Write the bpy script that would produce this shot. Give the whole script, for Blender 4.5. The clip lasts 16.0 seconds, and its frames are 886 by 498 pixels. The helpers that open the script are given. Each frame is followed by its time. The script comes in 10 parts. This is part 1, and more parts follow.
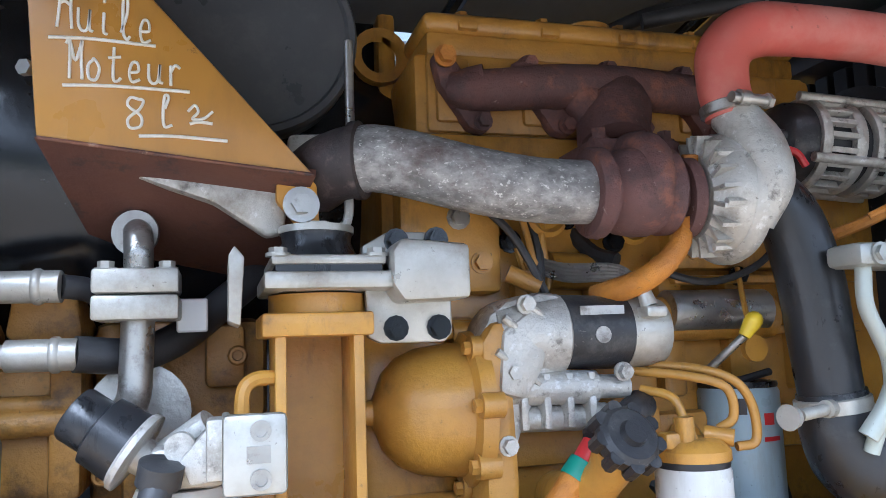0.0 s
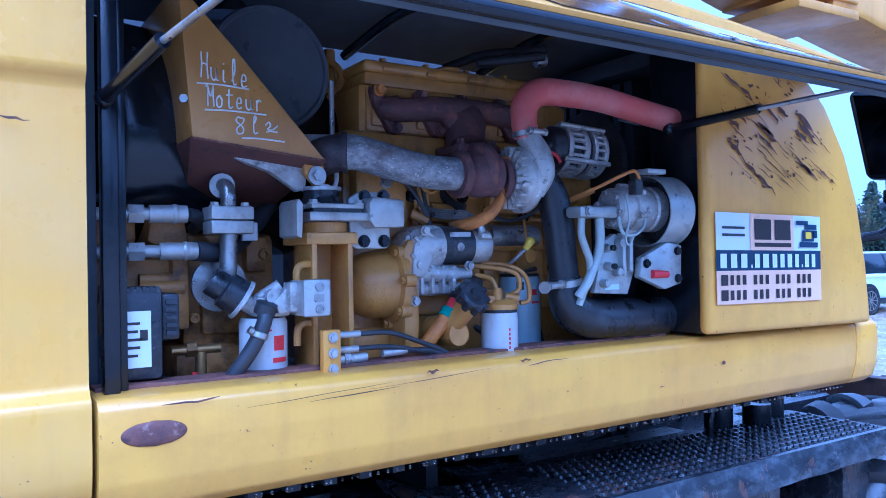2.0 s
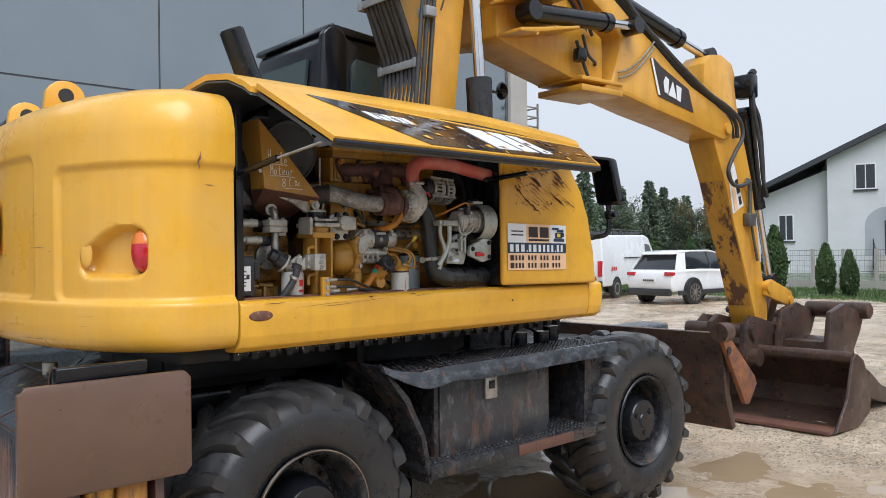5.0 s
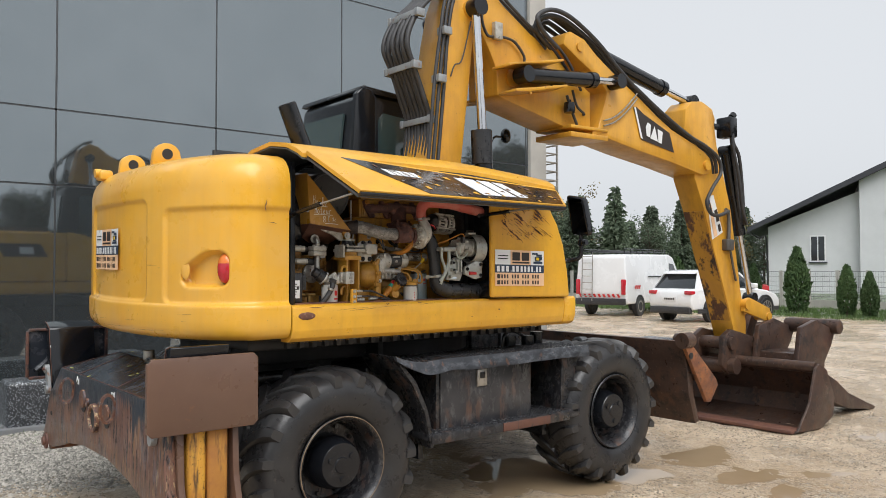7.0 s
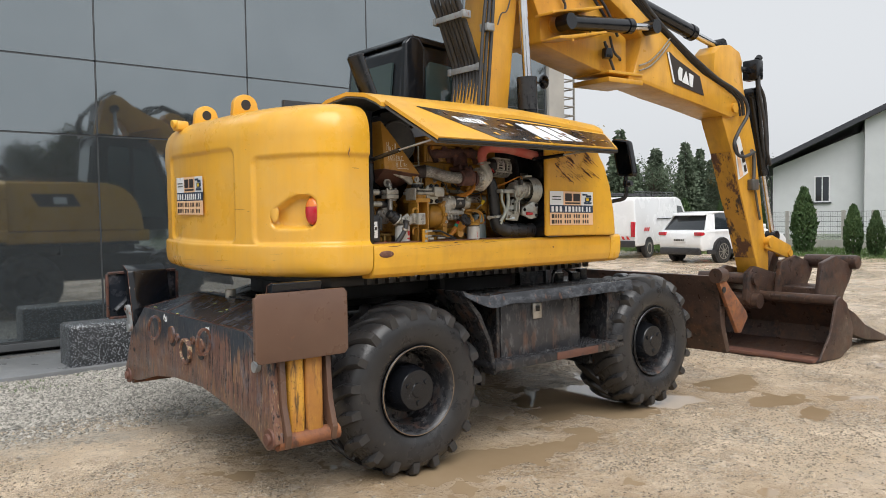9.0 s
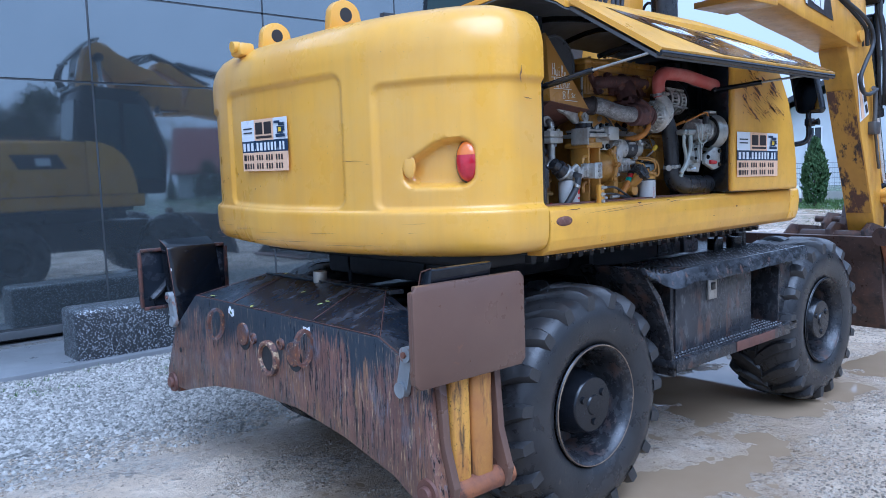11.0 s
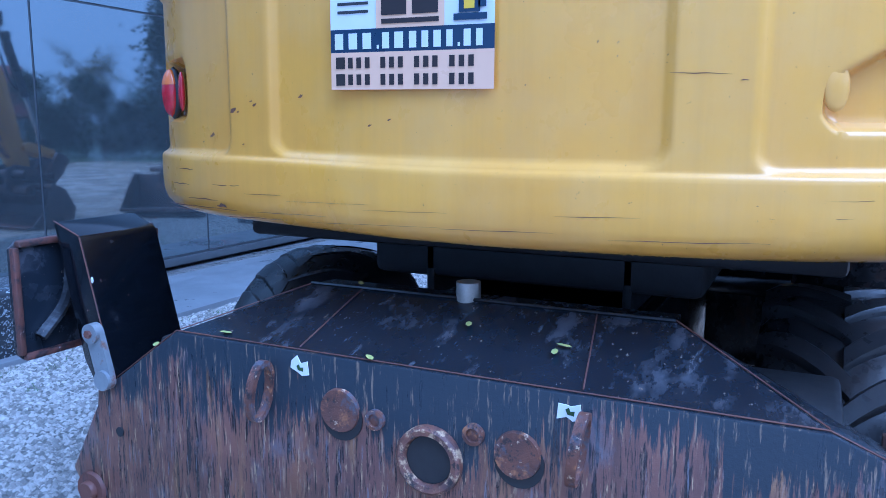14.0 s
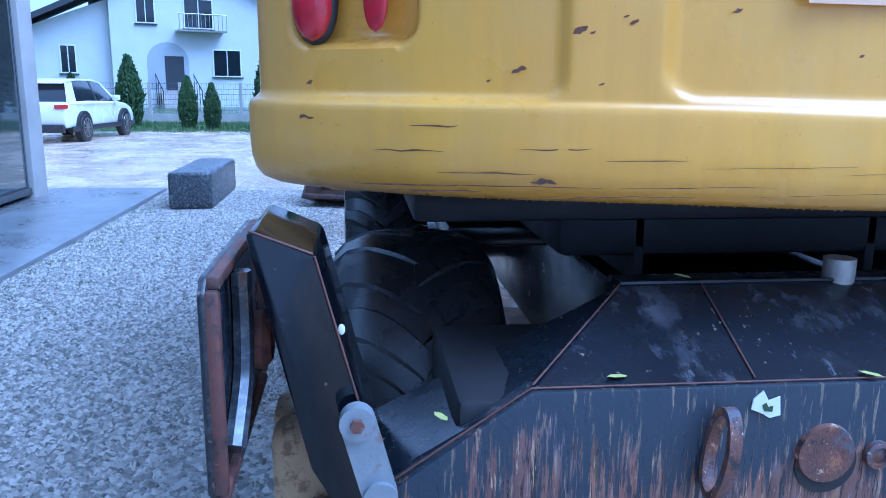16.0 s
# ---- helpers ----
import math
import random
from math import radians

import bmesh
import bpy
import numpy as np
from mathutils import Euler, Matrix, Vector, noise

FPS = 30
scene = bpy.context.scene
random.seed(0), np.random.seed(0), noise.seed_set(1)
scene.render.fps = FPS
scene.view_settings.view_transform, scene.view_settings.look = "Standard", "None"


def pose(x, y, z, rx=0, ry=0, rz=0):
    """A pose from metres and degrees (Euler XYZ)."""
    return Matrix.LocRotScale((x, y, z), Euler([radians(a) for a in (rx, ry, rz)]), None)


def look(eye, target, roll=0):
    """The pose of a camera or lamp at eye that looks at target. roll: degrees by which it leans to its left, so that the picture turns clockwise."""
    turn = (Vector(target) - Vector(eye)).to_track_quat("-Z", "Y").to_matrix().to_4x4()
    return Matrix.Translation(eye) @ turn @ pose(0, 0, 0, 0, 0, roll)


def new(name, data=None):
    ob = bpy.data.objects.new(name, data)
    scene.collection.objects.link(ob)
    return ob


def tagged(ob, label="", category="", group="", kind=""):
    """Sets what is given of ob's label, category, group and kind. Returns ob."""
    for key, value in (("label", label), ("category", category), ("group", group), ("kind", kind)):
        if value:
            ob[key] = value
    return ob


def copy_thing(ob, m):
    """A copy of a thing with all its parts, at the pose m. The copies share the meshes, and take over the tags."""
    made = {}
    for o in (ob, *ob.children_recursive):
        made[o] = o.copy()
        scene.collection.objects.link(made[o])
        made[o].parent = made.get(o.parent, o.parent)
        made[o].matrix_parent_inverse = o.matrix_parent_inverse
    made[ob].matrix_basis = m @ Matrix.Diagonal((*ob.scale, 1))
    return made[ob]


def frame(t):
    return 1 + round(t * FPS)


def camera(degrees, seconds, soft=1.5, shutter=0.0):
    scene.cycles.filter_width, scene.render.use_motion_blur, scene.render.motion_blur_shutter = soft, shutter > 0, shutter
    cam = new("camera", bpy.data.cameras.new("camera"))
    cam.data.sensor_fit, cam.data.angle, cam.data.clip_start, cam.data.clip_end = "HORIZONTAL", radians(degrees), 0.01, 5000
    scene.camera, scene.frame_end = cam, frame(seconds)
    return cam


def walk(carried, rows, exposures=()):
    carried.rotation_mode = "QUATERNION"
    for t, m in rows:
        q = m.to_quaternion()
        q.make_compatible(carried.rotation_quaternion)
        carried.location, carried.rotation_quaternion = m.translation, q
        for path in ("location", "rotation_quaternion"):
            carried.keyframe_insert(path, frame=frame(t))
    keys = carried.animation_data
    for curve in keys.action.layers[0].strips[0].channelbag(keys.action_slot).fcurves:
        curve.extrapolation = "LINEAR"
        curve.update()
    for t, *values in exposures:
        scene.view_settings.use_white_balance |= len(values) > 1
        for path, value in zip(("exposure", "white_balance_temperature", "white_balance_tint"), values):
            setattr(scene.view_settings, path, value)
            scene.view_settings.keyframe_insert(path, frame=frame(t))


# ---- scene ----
cam = camera(59.5, 16.0, 0.7)

PATH = [
    (0, (0.038, -2.009, 1.763), (0.591, -0.103, 2.011), -2.0),
    (0.5, (-0.05, -2.164, 1.738), (0.639, -0.297, 1.934), -1.6),
    (1, (-0.159, -2.349, 1.737), (0.697, -0.545, 1.848), -1.3),
    (1.5, (-0.343, -2.527, 1.732), (0.634, -0.782, 1.794), -1.2),
    (2, (-0.565, -2.699, 1.746), (0.519, -1.019, 1.767), -1.0),
    (2.5, (-0.766, -2.929, 1.698), (0.403, -1.307, 1.714), -1.2),
    (3, (-1.015, -3.123, 1.732), (0.235, -1.562, 1.732), -1.0),
    (3.5, (-1.293, -3.29, 1.721), (0.024, -1.785, 1.711), -1.0),
    (4, (-1.495, -3.558, 1.712), (-0.152, -2.076, 1.697), -0.7),
    (4.2, (-1.576, -3.678, 1.704), (-0.222, -2.206, 1.693), -0.7),
    (6.3, (-2.264, -4.916, 1.697), (-0.971, -3.391, 1.746), -0.5),
    (6.5, (-2.347, -5.01, 1.685), (-1.06, -3.48, 1.736), -0.4),
    (7, (-2.49, -5.228, 1.717), (-1.217, -3.686, 1.77), -0.1),
    (7.5, (-2.608, -5.485, 1.696), (-1.345, -3.935, 1.732), 0.1),
    (8, (-2.733, -5.601, 1.718), (-1.473, -4.048, 1.722), 0.1),
    (8.5, (-2.926, -5.47, 1.703), (-1.662, -3.921, 1.67), -0.3),
    (9, (-3.047, -5.235, 1.686), (-1.776, -3.693, 1.6), -0.9),
    (9.5, (-2.94, -4.868, 1.662), (-1.672, -3.327, 1.535), -1.7),
    (10, (-2.933, -4.471, 1.661), (-1.672, -2.926, 1.509), -2.1),
    (10.2, (-2.922, -4.252, 1.669), (-1.66, -2.71, 1.506), -2.2),
    (12.3, (-2.913, -2.422, 1.687), (-1.41, -1.126, 1.437), -0.2),
    (12.5, (-2.862, -2.227, 1.698), (-1.326, -0.973, 1.438), -0.0),
    (13, (-2.824, -1.835, 1.681), (-1.211, -0.686, 1.397), 0.3),
    (13.5, (-2.812, -1.371, 1.681), (-1.112, -0.36, 1.382), 0.5),
    (14, (-2.74, -0.901, 1.622), (-0.957, -0.048, 1.316), 0.2),
    (14.5, (-2.72, -0.438, 1.61), (-0.878, 0.262, 1.264), -0.0),
    (15, (-2.634, 0.072, 1.608), (-0.723, 0.515, 1.22), -0.1),
    (15.5, (-2.471, 0.58, 1.598), (-0.531, 0.816, 1.172), -0.3),
    (16, (-2.372, 1.103, 1.568), (-0.427, 0.887, 1.158), 0.5),
]
walk(cam, [(t, look(eye, target, roll)) for t, eye, target, roll in PATH],
     [(0, 1.82, 4900, 10), (0.5, 1.9, 4700, 10), (1.0, 1.25, 3850, 14), (1.5, 0.95, 3550, 10), (2.0, 0.76, 3420, 22), (2.5, 0.5, 3520, 23), (3.0, 0.42, 3560, 25), (3.5, 0.32, 4150, 14), (4.0, 0.28, 5400, 10), (9.0, 0.27, 6400, 10), (9.5, 0.32, 6100, 10), (10.0, 0.34, 5400, 10), (12.3, 0.48, 3820, 16), (14.0, 0.5, 3680, 16), (14.5, 0.56, 3660, 17), (15.0, 0.74, 3670, 15), (15.5, 0.86, 3820, 16), (16.0, 0.7, 3750, 14)])
SKY, SUN = 0.10, 2.0

# ---- world, sun ----
world = bpy.data.worlds.new("world")
scene.world = world
world.use_nodes = True
wn, wl = world.node_tree.nodes, world.node_tree.links
sky = wn.new("ShaderNodeTexSky")
sky.sky_type, sky.sun_disc = "NISHITA", False
sky.sun_elevation, sky.sun_rotation = radians(55), radians(205)
sky.air_density, sky.dust_density, sky.ozone_density = 1.0, 6.0, 1.0
grey = wn.new("ShaderNodeHueSaturation")
grey.inputs["Saturation"].default_value = 0.12
wl.new(sky.outputs[0], grey.inputs["Color"])
cloud = wn.new("ShaderNodeMix")
cloud.data_type = "RGBA"
cloud.inputs[0].default_value = 0.72
cloud.inputs[7].default_value = (7.6, 7.8, 8.0, 1)
wl.new(grey.outputs[0], cloud.inputs[6])
wl.new(cloud.outputs[2], wn["Background"].inputs["Color"])
wn["Background"].inputs["Strength"].default_value = SKY
sun = new("sun", bpy.data.lights.new("sun", "SUN"))
sun.data.energy, sun.data.angle, sun.data.color = SUN, radians(50), (1.0, 0.98, 0.95)
sun.matrix_world = look((-4, -9, 14), (0, 0, 0))


# ---- materials ----
def surf(name, c, c2=None, scale=6.0, rough=0.5, metal=0.0, bump=0.15, bscale=60.0, wear=None, streak=None, coat=0.0, vary=0.0, rvar=0.15, layers=()):
    """Procedural surface: two tones, grain relief, optional wear patches (colour, amount, scale), vertical streaks (colour, amount)
    and further layers (colour, amount, scale per axis, softness, strength, roughness)."""
    m = bpy.data.materials.new(name)
    m.use_nodes = True
    n, l = m.node_tree.nodes, m.node_tree.links
    b = n["Principled BSDF"]
    tc = n.new("ShaderNodeTexCoord")

    def noise_node(s, detail=4.0, rough_=0.6, vec=None):
        t = n.new("ShaderNodeTexNoise")
        t.inputs["Scale"].default_value, t.inputs["Detail"].default_value, t.inputs["Roughness"].default_value = s, detail, rough_
        l.new(vec or tc.outputs["Object"], t.inputs["Vector"])
        return t.outputs["Fac"]

    def ramp(fac, lo, hi):
        r = n.new("ShaderNodeMapRange")
        r.inputs["From Min"].default_value, r.inputs["From Max"].default_value = lo, hi
        l.new(fac, r.inputs["Value"])
        return r.outputs["Result"]

    def mix(fac, a, bb):
        x = n.new("ShaderNodeMix")
        x.data_type = "RGBA"
        if isinstance(fac, float):
            x.inputs[0].default_value = fac
        else:
            l.new(fac, x.inputs[0])
        for sock, v in ((x.inputs[6], a), (x.inputs[7], bb)):
            if isinstance(v, tuple):
                sock.default_value = (*v, 1)
            else:
                l.new(v, sock)
        return x.outputs[2]

    col = mix(ramp(noise_node(scale), 0.35, 0.65), tuple(c), tuple(c2 or [v * 0.8 for v in c]))
    if vary:
        oi = n.new("ShaderNodeObjectInfo")
        hs = n.new("ShaderNodeHueSaturation")
        r = n.new("ShaderNodeMapRange")
        r.inputs["To Min"].default_value, r.inputs["To Max"].default_value = 1 - vary, 1 + vary
        l.new(oi.outputs["Random"], r.inputs["Value"])
        l.new(r.outputs["Result"], hs.inputs["Value"])
        l.new(col, hs.inputs["Color"])
        col = hs.outputs[0]
    rgh = ramp(noise_node(scale * 2.3), 0.2, 0.8)
    rr = n.new("ShaderNodeMapRange")
    rr.inputs["To Min"].default_value, rr.inputs["To Max"].default_value = max(0.02, rough - rvar), min(1, rough + rvar)
    l.new(rgh, rr.inputs["Value"])
    rgh = rr.outputs["Result"]
    met = None
    if streak:
        mp = n.new("ShaderNodeMapping")
        mp.inputs["Scale"].default_value = (22, 22, 1.6)
        l.new(tc.outputs["Object"], mp.inputs["Vector"])
        col = mix(ramp(noise_node(1.0, 5, 0.65, mp.outputs[0]), 0.72 - 0.3 * streak[1], 0.86 - 0.3 * streak[1]), col, tuple(streak[0]))
    if wear:
        wc, amount, ws = wear
        fac = ramp(noise_node(ws, 8, 0.7), 0.72 - 0.3 * amount, 0.76 - 0.3 * amount)
        col = mix(fac, col, tuple(wc))
        rg = n.new("ShaderNodeMix")
        l.new(fac, rg.inputs[0])
        l.new(rgh, rg.inputs[2])
        rg.inputs[3].default_value = 0.85
        rgh = rg.outputs[0]
    for lc, amount, ls, soft, strength, lr in layers:
        mp = n.new("ShaderNodeMapping")
        mp.inputs["Scale"].default_value = ls if isinstance(ls, tuple) else (ls, ls, ls)
        mp.inputs["Location"].default_value = (amount * 3.1, ls[0] * 0.37 if isinstance(ls, tuple) else ls * 0.7, 1.3)
        l.new(tc.outputs["Object"], mp.inputs["Vector"])
        r = n.new("ShaderNodeMapRange")
        r.inputs["From Min"].default_value, r.inputs["From Max"].default_value = 0.72 - 0.3 * amount - soft / 2, 0.72 - 0.3 * amount + soft / 2
        r.inputs["To Max"].default_value = strength
        l.new(noise_node(1.0, 8, 0.68, mp.outputs[0]), r.inputs["Value"])
        fac = r.outputs["Result"]
        col = mix(fac, col, tuple(lc))
        rg = n.new("ShaderNodeMix")
        l.new(fac, rg.inputs[0])
        l.new(rgh, rg.inputs[2])
        rg.inputs[3].default_value = lr
        rgh = rg.outputs[0]
    l.new(col, b.inputs["Base Color"])
    l.new(rgh, b.inputs["Roughness"])
    b.inputs["Metallic"].default_value = metal
    b.inputs["Coat Weight"].default_value = coat
    b.inputs["Coat Roughness"].default_value = 0.12
    if bump:
        bp = n.new("ShaderNodeBump")
        bp.inputs["Strength"].default_value, bp.inputs["Distance"].default_value = bump, 0.01
        l.new(noise_node(bscale, 6, 0.65), bp.inputs["Height"])
        l.new(bp.outputs[0], b.inputs["Normal"])
    return m


RUST = (0.10, 0.035, 0.015)
FILM = ((0.16, 0.10, 0.04), 0.46, 9, 0.25, 0.35, 0.6)
SPECKS = ((0.06, 0.045, 0.03), 0.16, 120, 0.06, 0.6, 0.7)
BLOTS = ((0.08, 0.05, 0.03), 0.20, 14, 0.10, 0.55, 0.55)
M = {
    "yellow": surf("yellow_paint", (0.80, 0.425, 0.030), (0.745, 0.38, 0.028), 2.2, 0.30, 0, 0.025, 30, wear=(RUST, 0.03, 11), coat=0.3, layers=(((0.42, 0.20, 0.03), 0.52, (16, 16, 0.9), 0.25, 0.16, 0.45), ((0.70, 0.50, 0.20), 0.55, 2.3, 0.25, 0.25, 0.45), ((0.10, 0.05, 0.03), 0.10, 70, 0.03, 0.9, 0.7))),
    "yellow_rusty": surf("scratched_yellow_paint", (0.80, 0.425, 0.030), (0.73, 0.37, 0.028), 3, 0.36, 0, 0.04, 40, wear=((0.12, 0.045, 0.025), 0.10, 8), coat=0.25, layers=(((0.42, 0.20, 0.03), 0.52, (16, 16, 0.9), 0.25, 0.16, 0.45), ((0.10, 0.05, 0.03), 0.14, 60, 0.03, 0.9, 0.7), ((0.50, 0.26, 0.04), 0.5, 5, 0.2, 0.35, 0.5))),
    "yellow_old": surf("old_yellow_paint", (0.68, 0.34, 0.028), (0.56, 0.26, 0.023), 5, 0.42, 0, 0.15, 70, layers=(((0.24, 0.12, 0.03), 0.5, (12, 12, 2), 0.2, 0.45, 0.6), BLOTS, ((0.12, 0.045, 0.02), 0.22, 14, 0.05, 0.9, 0.7), SPECKS)),
    # dimmed brown holds both grime and the shade under the open door
    "tank_yellow": surf("grimy_shaded_tank_paint", (0.46, 0.235, 0.035), (0.38, 0.185, 0.030), 3, 0.34, 0, 0.03, 50, coat=0.2, layers=(((0.20, 0.105, 0.035), 0.55, (8, 8, 3), 0.25, 0.55, 0.5), ((0.10, 0.05, 0.03), 0.08, 30, 0.04, 0.8, 0.7))),
    "engine_yellow": surf("oily_engine_paint", (0.60, 0.315, 0.040), (0.46, 0.23, 0.034), 7, 0.34, 0, 0.2, 85, coat=0.25, layers=(((0.34, 0.16, 0.03), 0.55, 6, 0.25, 0.5, 0.5), ((0.10, 0.055, 0.03), 0.34, (14, 14, 5), 0.12, 0.6, 0.45), FILM, BLOTS, SPECKS)),
    "leg_yellow": surf("worn_leg_paint", (0.70, 0.38, 0.05), (0.58, 0.27, 0.04), 6, 0.45, 0, 0.25, 60, layers=(((0.34, 0.13, 0.04), 0.60, (20, 20, 2.5), 0.2, 0.7, 0.7), ((0.05, 0.03, 0.02), 0.46, (26, 26, 5), 0.14, 0.9, 0.6), ((0.03, 0.025, 0.02), 0.36, 70, 0.08, 0.8, 0.7))),
    "black": surf("black_paint", (0.009, 0.010, 0.013), (0.006, 0.007, 0.009), 5, 0.20, 0, 0.05, 60, rvar=0.10, layers=(((0.06, 0.058, 0.058), 0.28, 9, 0.15, 0.22, 0.5), ((0.13, 0.12, 0.11), 0.10, 60, 0.04, 0.7, 0.6))),
    "black_rusty": surf("rusty_black_paint", (0.026, 0.027, 0.030), (0.014, 0.014, 0.017), 5, 0.26, 0, 0.12, 60, rvar=0.18, streak=((0.12, 0.11, 0.10), 0.22), layers=(((0.105, 0.055, 0.035), 0.40, (10, 10, 4), 0.12, 0.8, 0.7), ((0.16, 0.16, 0.16), 0.42, (16, 30, 22), 0.18, 0.3, 0.45), ((0.24, 0.17, 0.11), 0.24, 60, 0.05, 0.8, 0.7))),
    # black paint lifted towards grey: veiling haze put into the colour
    "bay": surf("haze_lifted_black_bay_paint", (0.055, 0.058, 0.064), (0.042, 0.044, 0.05), 4, 0.42, 0, 0.1, layers=(((0.11, 0.11, 0.11), 0.5, 6, 0.3, 0.5, 0.6),)),
    # dark liner made grey so that its colour carries the haze
    "liner": surf("haze_lifted_grey_door_liner", (0.10, 0.105, 0.112), (0.075, 0.08, 0.086), 5, 0.6, 0, 0.15, 60),
    # near-black for dark parts, and for hole shade painted as solid discs
    "dark": surf("dark_parts_and_hole_shade", (0.018, 0.018, 0.02), (0.026, 0.026, 0.028), 5, 0.6, 0, 0.1),
    "brown_steel": surf("brown_primed_steel", (0.145, 0.082, 0.055), (0.125, 0.072, 0.05), 3, 0.30, 0, 0.05, 90, layers=(((0.11, 0.058, 0.042), 0.6, 4, 0.25, 0.5, 0.4), ((0.30, 0.12, 0.045), 0.16, 5, 0.06, 0.7, 0.7), ((0.30, 0.20, 0.15), 0.12, 70, 0.03, 0.6, 0.6))),
    # rust for worn steel; on the tank box floor also painted shade
    "rust_plate": surf("rusty_streaks_and_floor_shade", (0.15, 0.065, 0.04), (0.10, 0.045, 0.035), 5, 0.6, 0, 0.2, 60, wear=((0.035, 0.032, 0.035), 0.18, 6), streak=((0.03, 0.03, 0.033), 0.48)),
    "rust": surf("bare_rust", (0.21, 0.088, 0.05), (0.11, 0.05, 0.038), 18, 0.7, 0, 0.3, 80, layers=(((0.045, 0.032, 0.034), 0.5, 22, 0.08, 0.85, 0.6), ((0.34, 0.22, 0.16), 0.34, 45, 0.06, 0.7, 0.8))),
    "orange_rust": surf("orange_rust", (0.33, 0.125, 0.045), (0.15, 0.06, 0.035), 7, 0.6, 0, 0.25, 60, layers=(((0.06, 0.035, 0.03), 0.45, 12, 0.1, 0.8, 0.5),)),
    "bucket": surf("worn_bucket_steel", (0.095, 0.058, 0.043), (0.06, 0.038, 0.032), 3, 0.36, 0.3, 0.2, 50, rvar=0.2, layers=(((0.16, 0.08, 0.045), 0.46, 6, 0.15, 0.6, 0.6), ((0.03, 0.025, 0.024), 0.45, 8, 0.1, 0.9, 0.35), ((0.30, 0.23, 0.17), 0.24, 40, 0.06, 0.6, 0.4))),
    "rubber": surf("tyre_rubber", (0.021, 0.021, 0.023), (0.032, 0.031, 0.032), 3, 0.34, 0, 0.12, 60, rvar=0.16, layers=(((0.06, 0.056, 0.05), 0.46, 6, 0.25, 0.3, 0.6), ((0.13, 0.11, 0.085), 0.18, 26, 0.06, 0.6, 0.8), ((0.012, 0.012, 0.013), 0.52, 9, 0.3, 0.7, 0.16))),
    "black_rubber": surf("black_rubber", (0.020, 0.021, 0.024), (0.028, 0.029, 0.032), 10, 0.34, 0, 0.06, 90, layers=(((0.10, 0.10, 0.10), 0.34, 18, 0.12, 0.35, 0.7), ((0.010, 0.010, 0.011), 0.46, (24, 24, 4), 0.12, 0.8, 0.16))),
    "hose": surf("grey_hose", (0.03, 0.03, 0.033), (0.05, 0.05, 0.052), 12, 0.5, 0, 0.1, 120),
    "steel": surf("grey_steel", (0.48, 0.465, 0.43), (0.35, 0.335, 0.31), 14, 0.34, 0.8, 0.12, 90, layers=(((0.14, 0.12, 0.10), 0.4, 26, 0.12, 0.7, 0.6), SPECKS)),
    "zinc": surf("zinc_plate", (0.56, 0.55, 0.50), (0.46, 0.45, 0.41), 10, 0.34, 0.45, 0.12, 80, layers=(((0.24, 0.20, 0.15), 0.46, 16, 0.2, 0.6, 0.5), FILM, SPECKS, ((0.30, 0.13, 0.06), 0.14, 18, 0.05, 0.8, 0.7))),
    "alu": surf("cast_aluminium", (0.58, 0.56, 0.51), (0.46, 0.445, 0.41), 22, 0.40, 0.4, 0.35, 70, layers=(((0.20, 0.17, 0.13), 0.46, 18, 0.15, 0.65, 0.6), ((0.09, 0.08, 0.07), 0.30, 34, 0.10, 0.7, 0.6), ((0.78, 0.78, 0.77), 0.36, 70, 0.08, 0.6, 0.4), SPECKS)),
    "chrome": surf("chrome_rod", (0.75, 0.76, 0.78), (0.6, 0.6, 0.62), 3, 0.12, 1.0, 0.0),
    "castiron": surf("heated_cast_iron", (0.155, 0.070, 0.060), (0.095, 0.050, 0.048), 10, 0.7, 0, 0.35, 120, layers=(((0.30, 0.12, 0.07), 0.42, 22, 0.12, 0.6, 0.8), ((0.06, 0.035, 0.035), 0.45, 14, 0.1, 0.7, 0.6), ((0.36, 0.27, 0.23), 0.16, 80, 0.04, 0.7, 0.7))),
    "lagging": surf("scuffed_exhaust_pipe", (0.23, 0.22, 0.215), (0.15, 0.145, 0.14), 8, 0.5, 0.2, 0.2, 110, layers=(((0.55, 0.53, 0.51), 0.62, (40, 60, 60), 0.25, 0.65, 0.6), ((0.70, 0.68, 0.66), 0.36, (150, 190, 190), 0.06, 0.8, 0.7), ((0.11, 0.06, 0.05), 0.36, 7, 0.15, 0.8, 0.8))),
    "red_hose": surf("red_silicone_hose", (0.54, 0.095, 0.065), (0.48, 0.12, 0.09), 5, 0.5, 0, 0.05, 60, layers=(((0.58, 0.26, 0.21), 0.55, 7, 0.2, 0.6, 0.6), ((0.16, 0.07, 0.06), 0.2, 50, 0.06, 0.6, 0.7))),
    "white_can": surf("white_filter_can", (0.64, 0.63, 0.60), (0.56, 0.55, 0.52), 5, 0.35, 0, 0.02, layers=(((0.30, 0.27, 0.22), 0.40, (24, 24, 6), 0.2, 0.35, 0.5), SPECKS)),
    "pale_blue": surf("pale_blue_print", (0.60, 0.70, 0.80), (0.58, 0.68, 0.78), 5, 0.4, 0, 0.0),
    "blue_can": surf("pale_blue_filter_can", (0.40, 0.50, 0.55), (0.35, 0.44, 0.49), 5, 0.32, 0, 0.02, layers=(((0.22, 0.20, 0.16), 0.42, (24, 24, 6), 0.2, 0.4, 0.5), SPECKS)),
    "orange_loom": surf("orange_loom", (0.60, 0.24, 0.02), (0.42, 0.16, 0.02), 30, 0.5, 0, 0.4, 140, layers=(FILM, SPECKS)),
